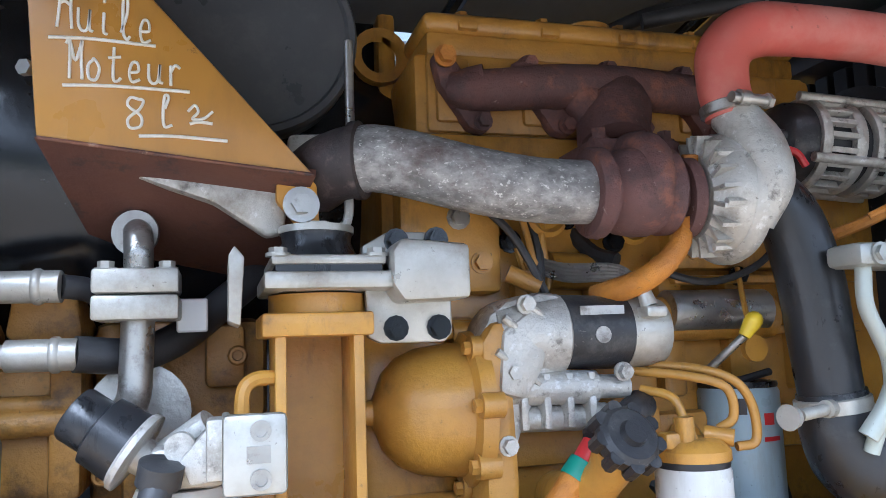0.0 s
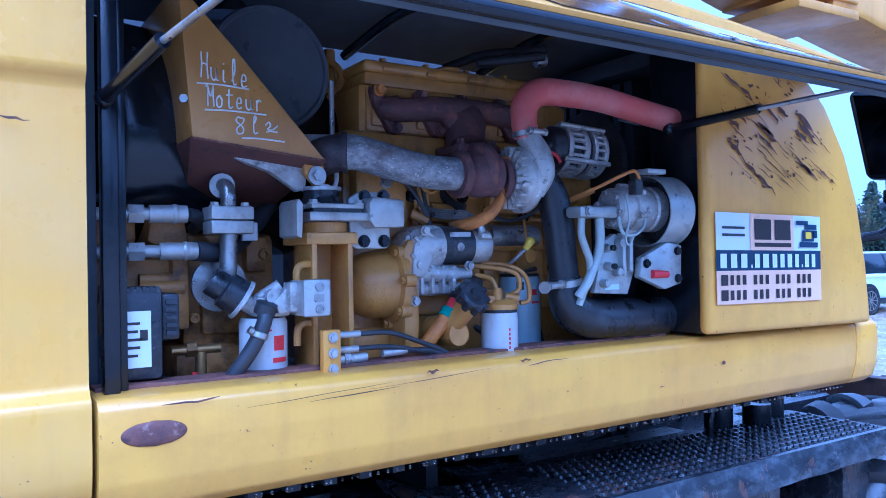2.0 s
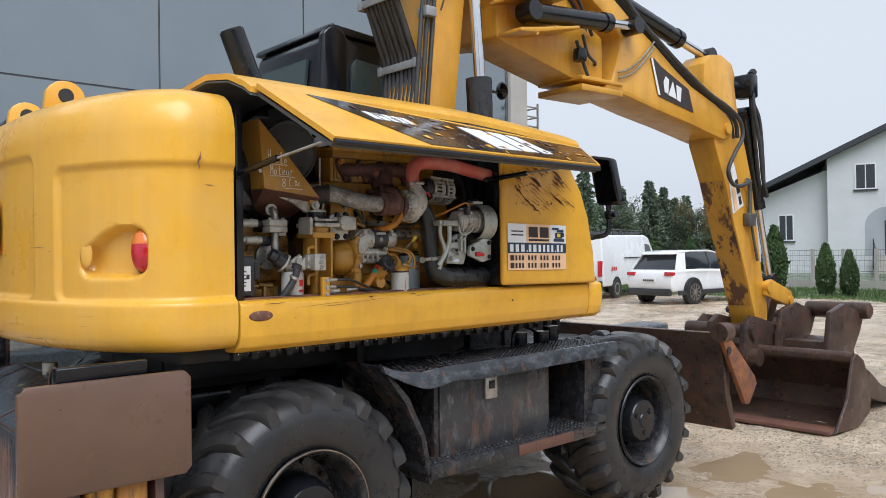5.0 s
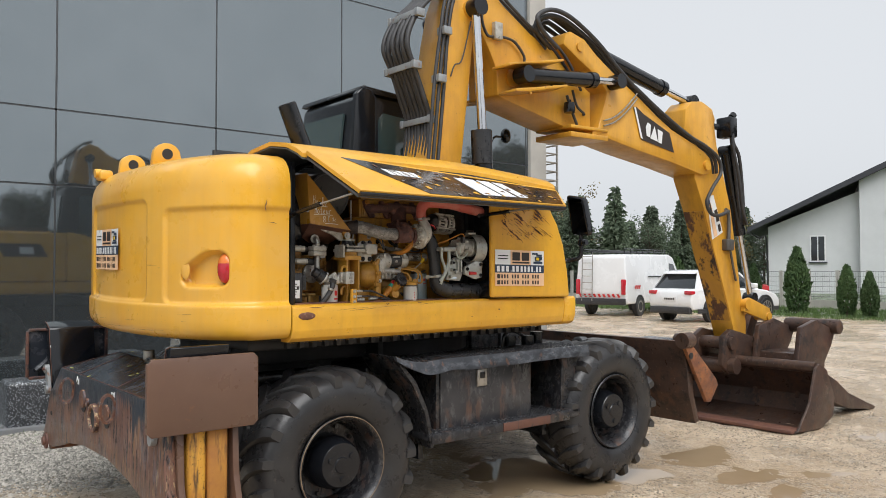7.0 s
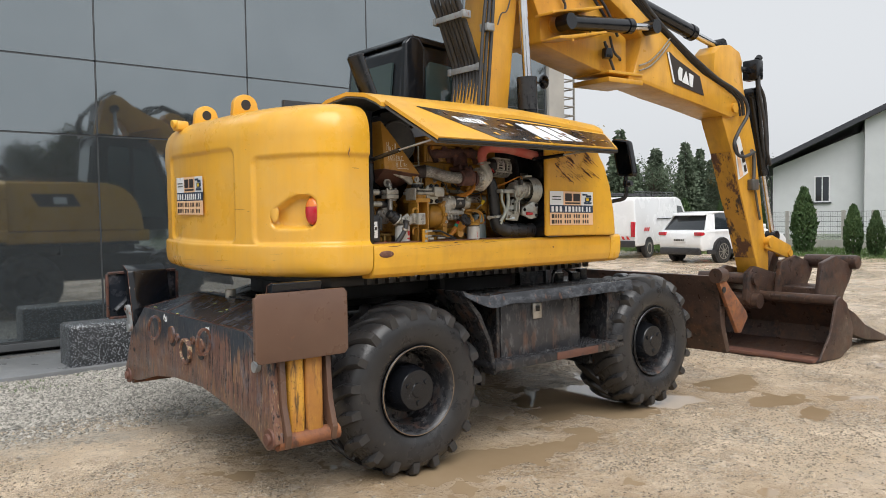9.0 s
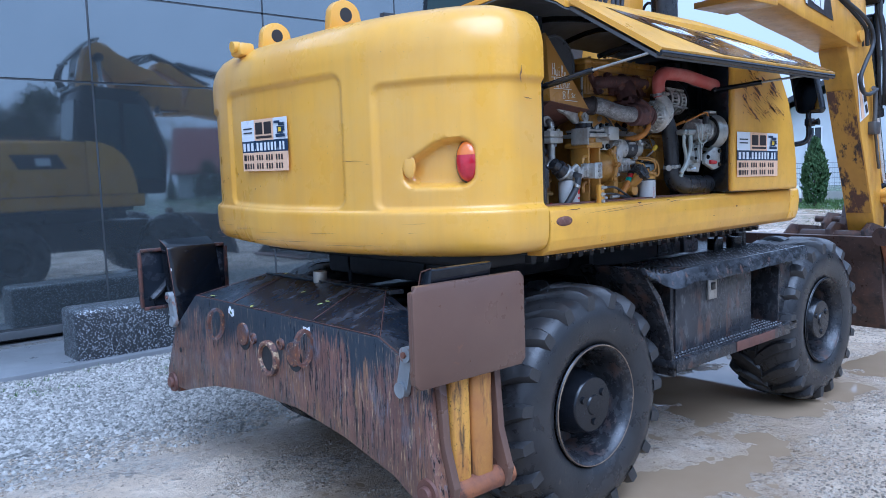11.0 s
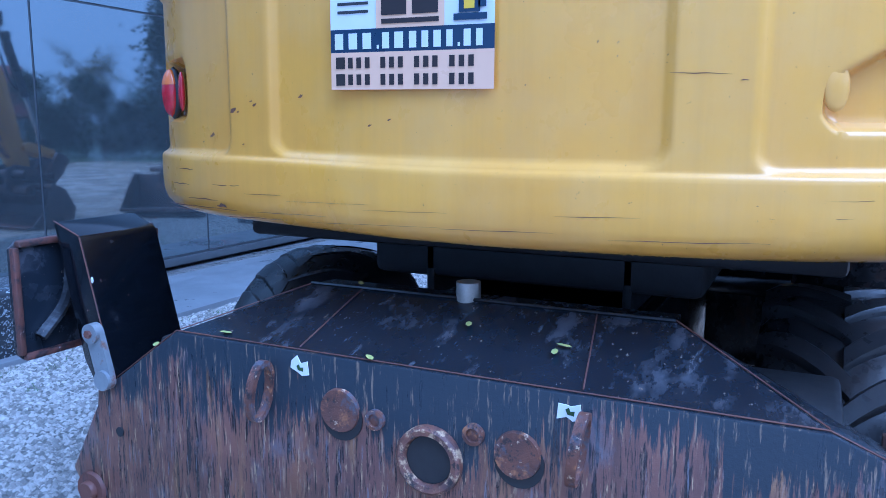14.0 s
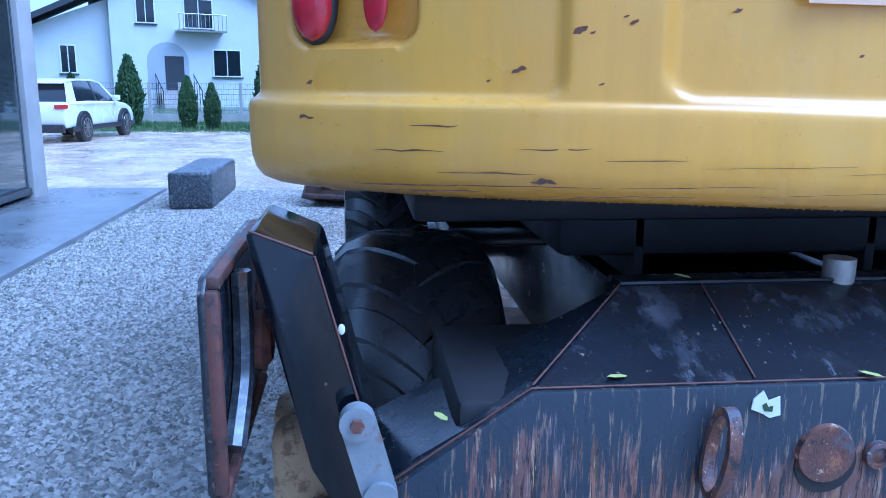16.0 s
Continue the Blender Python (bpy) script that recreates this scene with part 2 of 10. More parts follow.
    "red": surf("red_plastic", (0.6, 0.03, 0.03), (0.5, 0.02, 0.025), 8, 0.35, 0, 0.0),
    "yellow_plastic": surf("yellow_plastic", (0.85, 0.62, 0.02), (0.8, 0.55, 0.02), 8, 0.35, 0, 0.0),
    "black_plastic": surf("black_plastic", (0.022, 0.022, 0.025), (0.034, 0.034, 0.037), 14, 0.36, 0, 0.15, 100, layers=(((0.12, 0.115, 0.105), 0.45, 26, 0.15, 0.45, 0.7), ((0.2, 0.19, 0.17), 0.22, 110, 0.06, 0.7, 0.7))),
    "white": surf("white_sticker", (0.80, 0.81, 0.82), (0.76, 0.77, 0.78), 5, 0.35, 0, 0.0),
    "navy": surf("dark_blue_print", (0.02, 0.04, 0.08), (0.025, 0.045, 0.09), 5, 0.35, 0, 0.0),
    "peach": surf("orange_print", (0.86, 0.56, 0.34), (0.82, 0.53, 0.32), 5, 0.35, 0, 0.0),
    "ink": surf("black_print", (0.03, 0.022, 0.02), (0.035, 0.025, 0.02), 5, 0.4, 0, 0.0),
    "decal": surf("glossy_black_decal", (0.014, 0.014, 0.016), (0.025, 0.025, 0.027), 6, 0.12, 0, 0.02, 60, rvar=0.08, coat=0.4, layers=(((0.30, 0.30, 0.30), 0.30, (20, 30, 30), 0.05, 0.7, 0.4),)),
    # rust streaks, and pale patches that paint in the lid's sky sheen
    "scuffed_lid": surf("rusty_box_lid_with_sheen", (0.050, 0.050, 0.054), (0.030, 0.030, 0.034), 6, 0.24, 0, 0.10, 60, rvar=0.12, layers=(((0.13, 0.065, 0.04), 0.38, (12, 12, 3), 0.10, 0.8, 0.6), ((0.20, 0.195, 0.19), 0.40, (24, 24, 10), 0.16, 0.5, 0.4))),
    "wet_tread": surf("wet_tread_steel", (0.045, 0.046, 0.05), (0.03, 0.03, 0.034), 6, 0.2, 0.4, 0.08, 60, rvar=0.12, layers=(((0.22, 0.22, 0.22), 0.34, (20, 20, 20), 0.1, 0.7, 0.35), ((0.12, 0.06, 0.035), 0.24, 9, 0.08, 0.8, 0.6))),
    "leg_tan": surf("faded_leg_paint", (0.46, 0.33, 0.17), (0.38, 0.25, 0.12), 9, 0.7, 0, 0.25, 60, layers=(((0.16, 0.09, 0.05), 0.5, 30, 0.1, 0.8, 0.8),)),
    "galvanised": surf("galvanised_bar", (0.36, 0.38, 0.39), (0.27, 0.285, 0.30), 9, 0.45, 0.4, 0.1, 60, layers=(((0.26, 0.11, 0.05), 0.36, 14, 0.1, 0.8, 0.7), SPECKS)),
    "boom_yellow": surf("weathered_boom_paint", (0.70, 0.355, 0.03), (0.60, 0.29, 0.027), 2.5, 0.38, 0, 0.06, 50, coat=0.2, layers=(((0.34, 0.17, 0.03), 0.5, (9, 9, 1.5), 0.25, 0.4, 0.55), ((0.11, 0.05, 0.025), 0.14, 8, 0.05, 0.9, 0.7), ((0.08, 0.05, 0.03), 0.16, 70, 0.04, 0.8, 0.7))),
    "rim_tan": surf("bare_tan_rim_edge", (0.26, 0.19, 0.12), (0.12, 0.08, 0.055), 9, 0.6, 0.2, 0.1),
    "drum": surf("grey_air_filter_plastic", (0.085, 0.09, 0.10), (0.065, 0.068, 0.077), 4, 0.34, 0, 0.05, 60, layers=(((0.16, 0.16, 0.16), 0.4, 30, 0.2, 0.3, 0.6),)),
    "chalk": surf("chalk_white_marker", (0.82, 0.80, 0.74), (0.7, 0.66, 0.56), 60, 0.8, 0, 0.2, 120),
    "scratch": surf("dark_scratch", (0.085, 0.042, 0.026), (0.19, 0.085, 0.04), 30, 0.8, 0, 0.1),
    "lamp_red": surf("red_lamp_lens", (0.55, 0.012, 0.03), (0.40, 0.01, 0.02), 30, 0.12, 0, 0.0, coat=0.6),
    "lamp_orange": surf("orange_lamp_lens", (0.75, 0.20, 0.02), (0.68, 0.17, 0.02), 4, 0.12, 0, 0.0, coat=0.6),
    "leaf_yellow": surf("yellow_leaf", (0.55, 0.55, 0.12), (0.4, 0.45, 0.15), 40, 0.6, 0, 0.1),
    "concrete": surf("pale_concrete", (0.44, 0.42, 0.38), (0.38, 0.36, 0.33), 2, 0.75, 0, 0.15, 40),
    "wet_slab": surf("wet_concrete_slab", (0.17, 0.175, 0.18), (0.21, 0.215, 0.22), 1.5, 0.38, 0, 0.05, 30, rvar=0.13, layers=(((0.14, 0.145, 0.15), 0.6, 1.2, 0.2, 0.7, 0.2),)),
    "frame_metal": surf("dark_mullion", (0.10, 0.105, 0.11), (0.08, 0.085, 0.09), 3, 0.4, 0.4, 0.0),
    "plaster": surf("white_render", (0.66, 0.67, 0.68), (0.61, 0.62, 0.63), 0.8, 0.85, 0, 0.1, 30),
    "roof": surf("dark_roof", (0.045, 0.047, 0.055), (0.035, 0.037, 0.045), 2, 0.6, 0, 0.2, 20),
    "red_roof": surf("brick_red_roof", (0.20, 0.055, 0.04), (0.16, 0.045, 0.035), 2, 0.7, 0, 0.2, 20),
    "white_car": surf("white_car_paint", (0.80, 0.81, 0.82), (0.76, 0.77, 0.78), 1, 0.25, 0, 0.0, coat=0.5),
    "bark": surf("bark", (0.10, 0.075, 0.055), (0.06, 0.045, 0.035), 12, 0.9, 0, 0.5, 30),
    "spruce": surf("spruce_needles", (0.075, 0.108, 0.068), (0.115, 0.145, 0.088), 1.5, 0.8, 0, 0.0, vary=0.25),
    "thuja": surf("thuja_green", (0.035, 0.075, 0.022), (0.06, 0.10, 0.03), 3, 0.8, 0, 0.0, vary=0.2),
    "autumn": surf("autumn_leaves", (0.22, 0.16, 0.05), (0.14, 0.13, 0.05), 2, 0.8, 0, 0.0, vary=0.2),
    "grass": surf("grass_blades", (0.07, 0.13, 0.03), (0.10, 0.15, 0.045), 2, 0.8, 0, 0.0),
    "mirror": surf("dark_mirror", (0.10, 0.105, 0.11), (0.09, 0.095, 0.1), 2, 0.06, 1.0, 0.0, rvar=0.02),
}


def plain(name, base, rough=0.1, metal=0.0, trans=0.0, ior=1.45, alpha=1.0):
    m = bpy.data.materials.new(name)
    m.use_nodes = True
    b = m.node_tree.nodes["Principled BSDF"]
    b.inputs["Base Color"].default_value = (*base, 1)
    b.inputs["Roughness"].default_value = rough
    b.inputs["Metallic"].default_value = metal
    b.inputs["Transmission Weight"].default_value = trans
    b.inputs["IOR"].default_value = ior
    return m


M["facade_glass"] = surf("coated_facade_glass", (0.275, 0.305, 0.32), (0.25, 0.28, 0.295), 0.6, 0.035, 0.87, 0.0, rvar=0.02)
M["cab_glass"] = surf("tinted_cab_glass", (0.035, 0.06, 0.06), (0.03, 0.05, 0.05), 0.8, 0.05, 0.0, 0.0, rvar=0.02, coat=0.6)
M["car_glass"] = surf("dark_car_glass", (0.02, 0.025, 0.03), (0.015, 0.02, 0.025), 0.8, 0.05, 0.0, 0.0, rvar=0.02, coat=0.5)


def granite():
    m = surf("black_granite", (0.02, 0.022, 0.026), (0.03, 0.033, 0.038), 8, 0.4, 0, 0.1)
    n, l = m.node_tree.nodes, m.node_tree.links
    b = n["Principled BSDF"]
    tc = n.new("ShaderNodeTexCoord")
    v = n.new("ShaderNodeTexVoronoi")
    v.inputs["Scale"].default_value = 105
    l.new(tc.outputs["Object"], v.inputs["Vector"])
    sep = n.new("ShaderNodeSeparateColor")
    l.new(v.outputs["Color"], sep.inputs[0])
    r = n.new("ShaderNodeMapRange")
    r.inputs["From Min"].default_value, r.inputs["From Max"].default_value = 0.78, 0.86
    l.new(sep.outputs[0], r.inputs["Value"])
    x = n.new("ShaderNodeMix")
    x.data_type = "RGBA"
    l.new(r.outputs["Result"], x.inputs[0])
    old = b.inputs["Base Color"].links[0].from_socket
    l.new(old, x.inputs[6])
    x.inputs[7].default_value = (0.34, 0.36, 0.38, 1)
    l.new(x.outputs[2], b.inputs["Base Color"])
    return m


M["granite"] = granite()


def ground_material():
    """Yard: muddy grit with damp patches; grey crushed stone along the building; grass beyond the far edge."""
    m = bpy.data.materials.new("muddy_gravel_yard")
    m.use_nodes = True
    n, l = m.node_tree.nodes, m.node_tree.links
    b = n["Principled BSDF"]
    geo = n.new("ShaderNodeNewGeometry")

    def noi(s, d=6.0, r=0.6):
        t = n.new("ShaderNodeTexNoise")
        t.inputs["Scale"].default_value, t.inputs["Detail"].default_value, t.inputs["Roughness"].default_value = s, d, r
        l.new(geo.outputs["Position"], t.inputs["Vector"])
        return t.outputs["Fac"]

    def rng(f, a, c, lo=0.0, hi=1.0):
        r = n.new("ShaderNodeMapRange")
        for k, v in (("From Min", a), ("From Max", c), ("To Min", lo), ("To Max", hi)):
            r.inputs[k].default_value = v
        l.new(f, r.inputs["Value"])
        return r.outputs["Result"]

    def mix(f, a, c):
        x = n.new("ShaderNodeMix")
        x.data_type = "RGBA"
        l.new(f, x.inputs[0])
        for s, v in ((x.inputs[6], a), (x.inputs[7], c)):
            if isinstance(v, tuple):
                s.default_value = (*v, 1)
            else:
                l.new(v, s)
        return x.outputs[2]

    def calc(op, a, c):
        x = n.new("ShaderNodeMath")
        x.operation = op
        for s, v in zip(x.inputs, (a, c)):
            if isinstance(v, float):
                s.default_value = v
            else:
                l.new(v, s)
        return x.outputs[0]

    def cells(s):
        t = n.new("ShaderNodeTexVoronoi")
        t.inputs["Scale"].default_value = s
        l.new(geo.outputs["Position"], t.inputs["Vector"])
        q = n.new("ShaderNodeSeparateColor")
        l.new(t.outputs["Color"], q.inputs[0])
        return t.outputs["Distance"], q.outputs[0], q.outputs[1]

    d1, r1, k1 = cells(58)
    d2, r2, k2 = cells(30)
    mud = mix(rng(noi(1.1), 0.36, 0.60), (0.46, 0.335, 0.205), (0.74, 0.60, 0.44))
    mud = mix(rng(noi(7, 6, 0.7), 0.40, 0.62), mud, (0.56, 0.44, 0.32))
    gritty = rng(noi(1.6, 5), 0.48, 0.62)
    spread = calc("MULTIPLY", gritty, rng(k1, 0.45, 0.55))
    mud = mix(spread, mud, mix(r1, (0.14, 0.10, 0.065), (0.68, 0.60, 0.48)))
    mud = mix(calc("MULTIPLY", gritty, rng(k2, 0.82, 0.86)), mud, mix(r2, (0.14, 0.10, 0.07), (0.62, 0.56, 0.47)))
    mud = mix(rng(noi(46, 3), 0.60, 0.68), mud, (0.20, 0.145, 0.095))
    mud = mix(rng(noi(19, 8, 0.75), 0.54, 0.66, 0.0, 0.5), mud, (0.22, 0.155, 0.10))
    mud = mix(rng(noi(95, 4, 0.7), 0.60, 0.68, 0.0, 0.8), mud, (0.74, 0.66, 0.54))
    v = n.new("ShaderNodeTexVoronoi")
    v.inputs["Scale"].default_value = 34
    l.new(geo.outputs["Position"], v.inputs["Vector"])
    sep = n.new("ShaderNodeSeparateColor")
    l.new(v.outputs["Color"], sep.inputs[0])
    stones = mix(rng(sep.outputs[0], 0.0, 1.0), (0.14, 0.13, 0.115), (0.47, 0.44, 0.385))
    xyz = n.new("ShaderNodeSeparateXYZ")
    l.new(geo.outputs["Position"], xyz.inputs[0])
    edge = calc("ADD", xyz.outputs["Y"], calc("MULTIPLY", noi(0.9, 5), 1.6))
    near = rng(edge, 1.75, 2.25)
    short = rng(xyz.outputs["X"], 10.5, 9.0)
    stony = calc("MULTIPLY", near, short)
    soaked = rng(calc("ADD", calc("MULTIPLY", xyz.outputs["Z"], 16.0), noi(1.3, 6)), 0.26, 0.48, 0.45, 0.0)
    mud = mix(soaked, mud, (0.34, 0.24, 0.14))
    dx = calc("MULTIPLY", calc("ADD", xyz.outputs["X"], -1.3), 0.36)
    dy = calc("MULTIPLY", calc("ADD", xyz.outputs["Y"], 0.9), 0.62)
    ring = calc("ADD", calc("ADD", calc("MULTIPLY", dx, dx), calc("MULTIPLY", dy, dy)), calc("MULTIPLY", noi(1.1, 6), 1.6))
    mud = mix(rng(ring, 1.05, 1.75, 0.15, 0.0), mud, (0.40, 0.28, 0.165))
    col = mix(stony, mud, stones)
    far = calc("ADD", xyz.outputs["X"], calc("MULTIPLY", noi(0.35, 5), 4.0))
    lawn = calc("MAXIMUM", rng(far, 26.5, 27.8), rng(calc("ADD", xyz.outputs["Y"], calc("MULTIPLY", noi(0.3, 5), 4.0)), -17.0, -19.0))
    col = mix(lawn, col, mix(rng(noi(2.2), 0.4, 0.6), (0.055, 0.10, 0.025), (0.10, 0.13, 0.045)))
    l.new(col, b.inputs["Base Color"])
    wet = rng(calc("ADD", calc("MULTIPLY", xyz.outputs["Z"], 14.0), noi(0.9, 6)), 0.40, 0.66, 0.06, 0.42)
    l.new(wet, b.inputs["Roughness"])
    bp = n.new("ShaderNodeBump")
    bp.inputs["Strength"].default_value, bp.inputs["Distance"].default_value = 0.8, 0.018
    h = calc("ADD", calc("ADD", calc("ADD", calc("MULTIPLY", noi(26, 9, 0.8), 1.2), calc("MULTIPLY", noi(5.5, 5, 0.6), 1.2)), calc("MULTIPLY", spread, rng(d1, 0.0, 0.012, 0.5, 0.0))), calc("MULTIPLY", rng(v.outputs["Distance"], 0.0, 0.02, 1.0, 0.0), stony))
    l.new(h, bp.inputs["Height"])
    l.new(bp.outputs[0], b.inputs["Normal"])
    return m


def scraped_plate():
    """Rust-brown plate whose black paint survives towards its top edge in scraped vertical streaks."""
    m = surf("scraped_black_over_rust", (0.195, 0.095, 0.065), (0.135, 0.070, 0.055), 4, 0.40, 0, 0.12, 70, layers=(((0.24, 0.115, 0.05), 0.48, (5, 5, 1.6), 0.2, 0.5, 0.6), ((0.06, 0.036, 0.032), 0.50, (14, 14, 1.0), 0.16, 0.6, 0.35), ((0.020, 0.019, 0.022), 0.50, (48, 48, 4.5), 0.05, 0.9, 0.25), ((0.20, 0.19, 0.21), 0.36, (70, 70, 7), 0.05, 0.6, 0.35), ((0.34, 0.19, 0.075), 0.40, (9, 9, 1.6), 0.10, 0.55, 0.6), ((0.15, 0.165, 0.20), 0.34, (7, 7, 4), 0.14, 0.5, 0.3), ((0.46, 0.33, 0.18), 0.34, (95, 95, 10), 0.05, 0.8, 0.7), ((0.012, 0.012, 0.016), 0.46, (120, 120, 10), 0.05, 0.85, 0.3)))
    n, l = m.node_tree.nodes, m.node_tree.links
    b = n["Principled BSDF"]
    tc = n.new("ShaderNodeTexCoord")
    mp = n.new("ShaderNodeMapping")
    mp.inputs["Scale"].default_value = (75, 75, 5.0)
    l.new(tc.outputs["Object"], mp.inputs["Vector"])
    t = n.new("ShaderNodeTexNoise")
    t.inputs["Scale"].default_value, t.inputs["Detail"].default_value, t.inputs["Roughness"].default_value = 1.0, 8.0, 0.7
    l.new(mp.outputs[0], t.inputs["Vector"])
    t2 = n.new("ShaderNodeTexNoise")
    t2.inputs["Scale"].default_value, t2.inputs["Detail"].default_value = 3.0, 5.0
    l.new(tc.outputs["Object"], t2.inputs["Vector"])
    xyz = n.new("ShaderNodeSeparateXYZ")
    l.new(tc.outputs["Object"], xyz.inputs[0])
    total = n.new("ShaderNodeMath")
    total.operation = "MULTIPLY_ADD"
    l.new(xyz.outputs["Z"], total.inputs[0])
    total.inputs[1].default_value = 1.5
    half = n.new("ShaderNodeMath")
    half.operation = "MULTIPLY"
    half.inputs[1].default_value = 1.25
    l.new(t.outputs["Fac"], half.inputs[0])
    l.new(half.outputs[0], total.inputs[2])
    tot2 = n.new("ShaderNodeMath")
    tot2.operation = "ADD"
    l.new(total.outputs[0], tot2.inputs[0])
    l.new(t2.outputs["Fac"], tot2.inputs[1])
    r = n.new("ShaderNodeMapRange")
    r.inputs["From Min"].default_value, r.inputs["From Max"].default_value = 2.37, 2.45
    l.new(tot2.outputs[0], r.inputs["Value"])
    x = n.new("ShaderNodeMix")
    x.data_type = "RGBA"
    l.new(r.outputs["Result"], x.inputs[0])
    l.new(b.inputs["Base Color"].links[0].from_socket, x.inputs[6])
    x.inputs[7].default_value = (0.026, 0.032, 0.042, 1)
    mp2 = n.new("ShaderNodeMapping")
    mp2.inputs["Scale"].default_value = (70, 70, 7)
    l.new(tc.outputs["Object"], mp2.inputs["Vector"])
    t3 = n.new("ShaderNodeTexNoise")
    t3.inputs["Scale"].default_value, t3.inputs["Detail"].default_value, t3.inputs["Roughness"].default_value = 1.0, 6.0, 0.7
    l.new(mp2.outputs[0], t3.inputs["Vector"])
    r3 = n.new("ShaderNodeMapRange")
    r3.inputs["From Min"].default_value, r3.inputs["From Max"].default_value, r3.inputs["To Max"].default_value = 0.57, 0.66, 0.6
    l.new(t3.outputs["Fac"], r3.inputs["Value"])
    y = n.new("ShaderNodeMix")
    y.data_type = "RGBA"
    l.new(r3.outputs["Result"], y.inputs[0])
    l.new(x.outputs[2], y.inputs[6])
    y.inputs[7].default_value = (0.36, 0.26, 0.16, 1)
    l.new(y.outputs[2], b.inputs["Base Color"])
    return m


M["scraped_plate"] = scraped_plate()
M["scaled_rust"] = surf("scaled_rust", (0.17, 0.075, 0.045), (0.10, 0.05, 0.038), 16, 0.6, 0, 0.4, 90, layers=(((0.09, 0.10, 0.125), 0.55, 13, 0.10, 0.85, 0.4), ((0.42, 0.19, 0.07), 0.40, 22, 0.10, 0.7, 0.7), ((0.025, 0.022, 0.025), 0.44, 26, 0.06, 0.85, 0.4), ((0.58, 0.44, 0.28), 0.30, 60, 0.05, 0.8, 0.7)))
M["worn_ring"] = surf("worn_ring", (0.22, 0.10, 0.06), (0.10, 0.06, 0.055), 18, 0.5, 0, 0.4, 90, layers=(((0.58, 0.42, 0.24), 0.52, 30, 0.08, 0.9, 0.6), ((0.03, 0.026, 0.028), 0.46, 24, 0.06, 0.9, 0.4)))
M["scuffed_cover"] = surf("scuffed_black_cover", (0.017, 0.021, 0.029), (0.011, 0.014, 0.020), 5, 0.24, 0, 0.08, 60, rvar=0.14, layers=(((0.16, 0.16, 0.18), 0.40, (4, 7, 4), 0.12, 0.45, 0.5), ((0.24, 0.24, 0.25), 0.18, (7, 26, 16), 0.06, 0.4, 0.55), ((0.28, 0.20, 0.12), 0.20, (40, 60, 40), 0.05, 0.9, 0.7)))
M["ground"] = ground_material()
M["puddle"] = surf("muddy_puddle", (0.33, 0.235, 0.14), (0.38, 0.28, 0.175), 1.2, 0.04, 0, 0.012, 6, rvar=0.03)


# ---- mesh helpers ----
def cube(bm, x0, x1, y0, y1, z0, z1, bev=0.0, seg=2, m=None):
    mat = Matrix.Translation(((x0 + x1) / 2, (y0 + y1) / 2, (z0 + z1) / 2)) @ Matrix.Diagonal((abs(x1 - x0), abs(y1 - y0), abs(z1 - z0), 1))
    r = bmesh.ops.create_cube(bm, size=1.0, matrix=(m @ mat) if m else mat)
    if bev:
        edges = list({e for v in r["verts"] for e in v.link_edges})
        bmesh.ops.bevel(bm, geom=edges, offset=bev, segments=seg, profile=0.5, affect="EDGES")
    return bm


def basis(d):
    """Two vectors square to d."""
    d = Vector(d).normalized()
    u = d.cross(Vector((0, 0, 1)) if abs(d.z) < 0.9 else Vector((0, 1, 0))).normalized()
    return u, d.cross(u).normalized()


def rod(bm, a, b, r, r2=None, seg=16, cap=True):
    a, b = Vector(a), Vector(b)
    u, w = basis(b - a)
    r2 = r if r2 is None else r2
    rings = []
    for c, rad in ((a, r), (b, r2)):
        rings.append([bm.verts.new(c + (u * math.cos(t) + w * math.sin(t)) * rad) for t in (2 * math.pi * i / seg for i in range(seg))])
    for i in range(seg):
        j = (i + 1) % seg
        bm.faces.new((rings[0][i], rings[0][j], rings[1][j], rings[1][i]))
    if cap:
        bm.faces.new(rings[0][::-1])
        bm.faces.new(rings[1])
    return bm


def smooth_path(pts, n=6):
    """Catmull-Rom through the points."""
    p = [Vector(q) for q in pts]
    if len(p) < 3 or n < 2:
        return p
    p = [2 * p[0] - p[1]] + p + [2 * p[-1] - p[-2]]
    out = []
    for i in range(1, len(p) - 2):
        for k in range(n):
            t = k / n
            a, b, c, d = p[i - 1 : i + 3]
            out.append(0.5 * (2 * b + (c - a) * t + (2 * a - 5 * b + 4 * c - d) * t * t + (3 * b - a - 3 * c + d) * t**3))
    return out + [p[-2]]


def tube(bm, pts, r, seg=12, n=6, radii=None):
    """A round hose or pipe along a smooth path. radii: one radius a given point."""
    path = smooth_path(pts, n)
    steps = len(path)
    u, w = basis(path[1] - path[0])
    last = None
    for i, c in enumerate(path):
        d = (path[min(i + 1, steps - 1)] - path[max(i - 1, 0)]).normalized()
        u = (u - d * u.dot(d)).normalized()
        w = d.cross(u)
        rad = r
        if radii:
            f = i / max(1, steps - 1) * (len(radii) - 1)
            k = min(int(f), len(radii) - 2)
            rad = radii[k] + (radii[k + 1] - radii[k]) * (f - k)
        ring = [bm.verts.new(c + (u * math.cos(t) + w * math.sin(t)) * rad) for t in (2 * math.pi * j / seg for j in range(seg))]
        if last:
            for j in range(seg):
                k = (j + 1) % seg
                bm.faces.new((last[j], last[k], ring[k], ring[j]))
        else:
            bm.faces.new(ring[::-1])
        last = ring
    bm.faces.new(last)
    return bm


def lathe(bm, profile, origin, axis, seg=32, ends=True):
    """profile: rows of (radius, height along the axis)."""
    o, d = Vector(origin), Vector(axis).normalized()
    u, w = basis(d)
    last = None
    for r, h in profile:
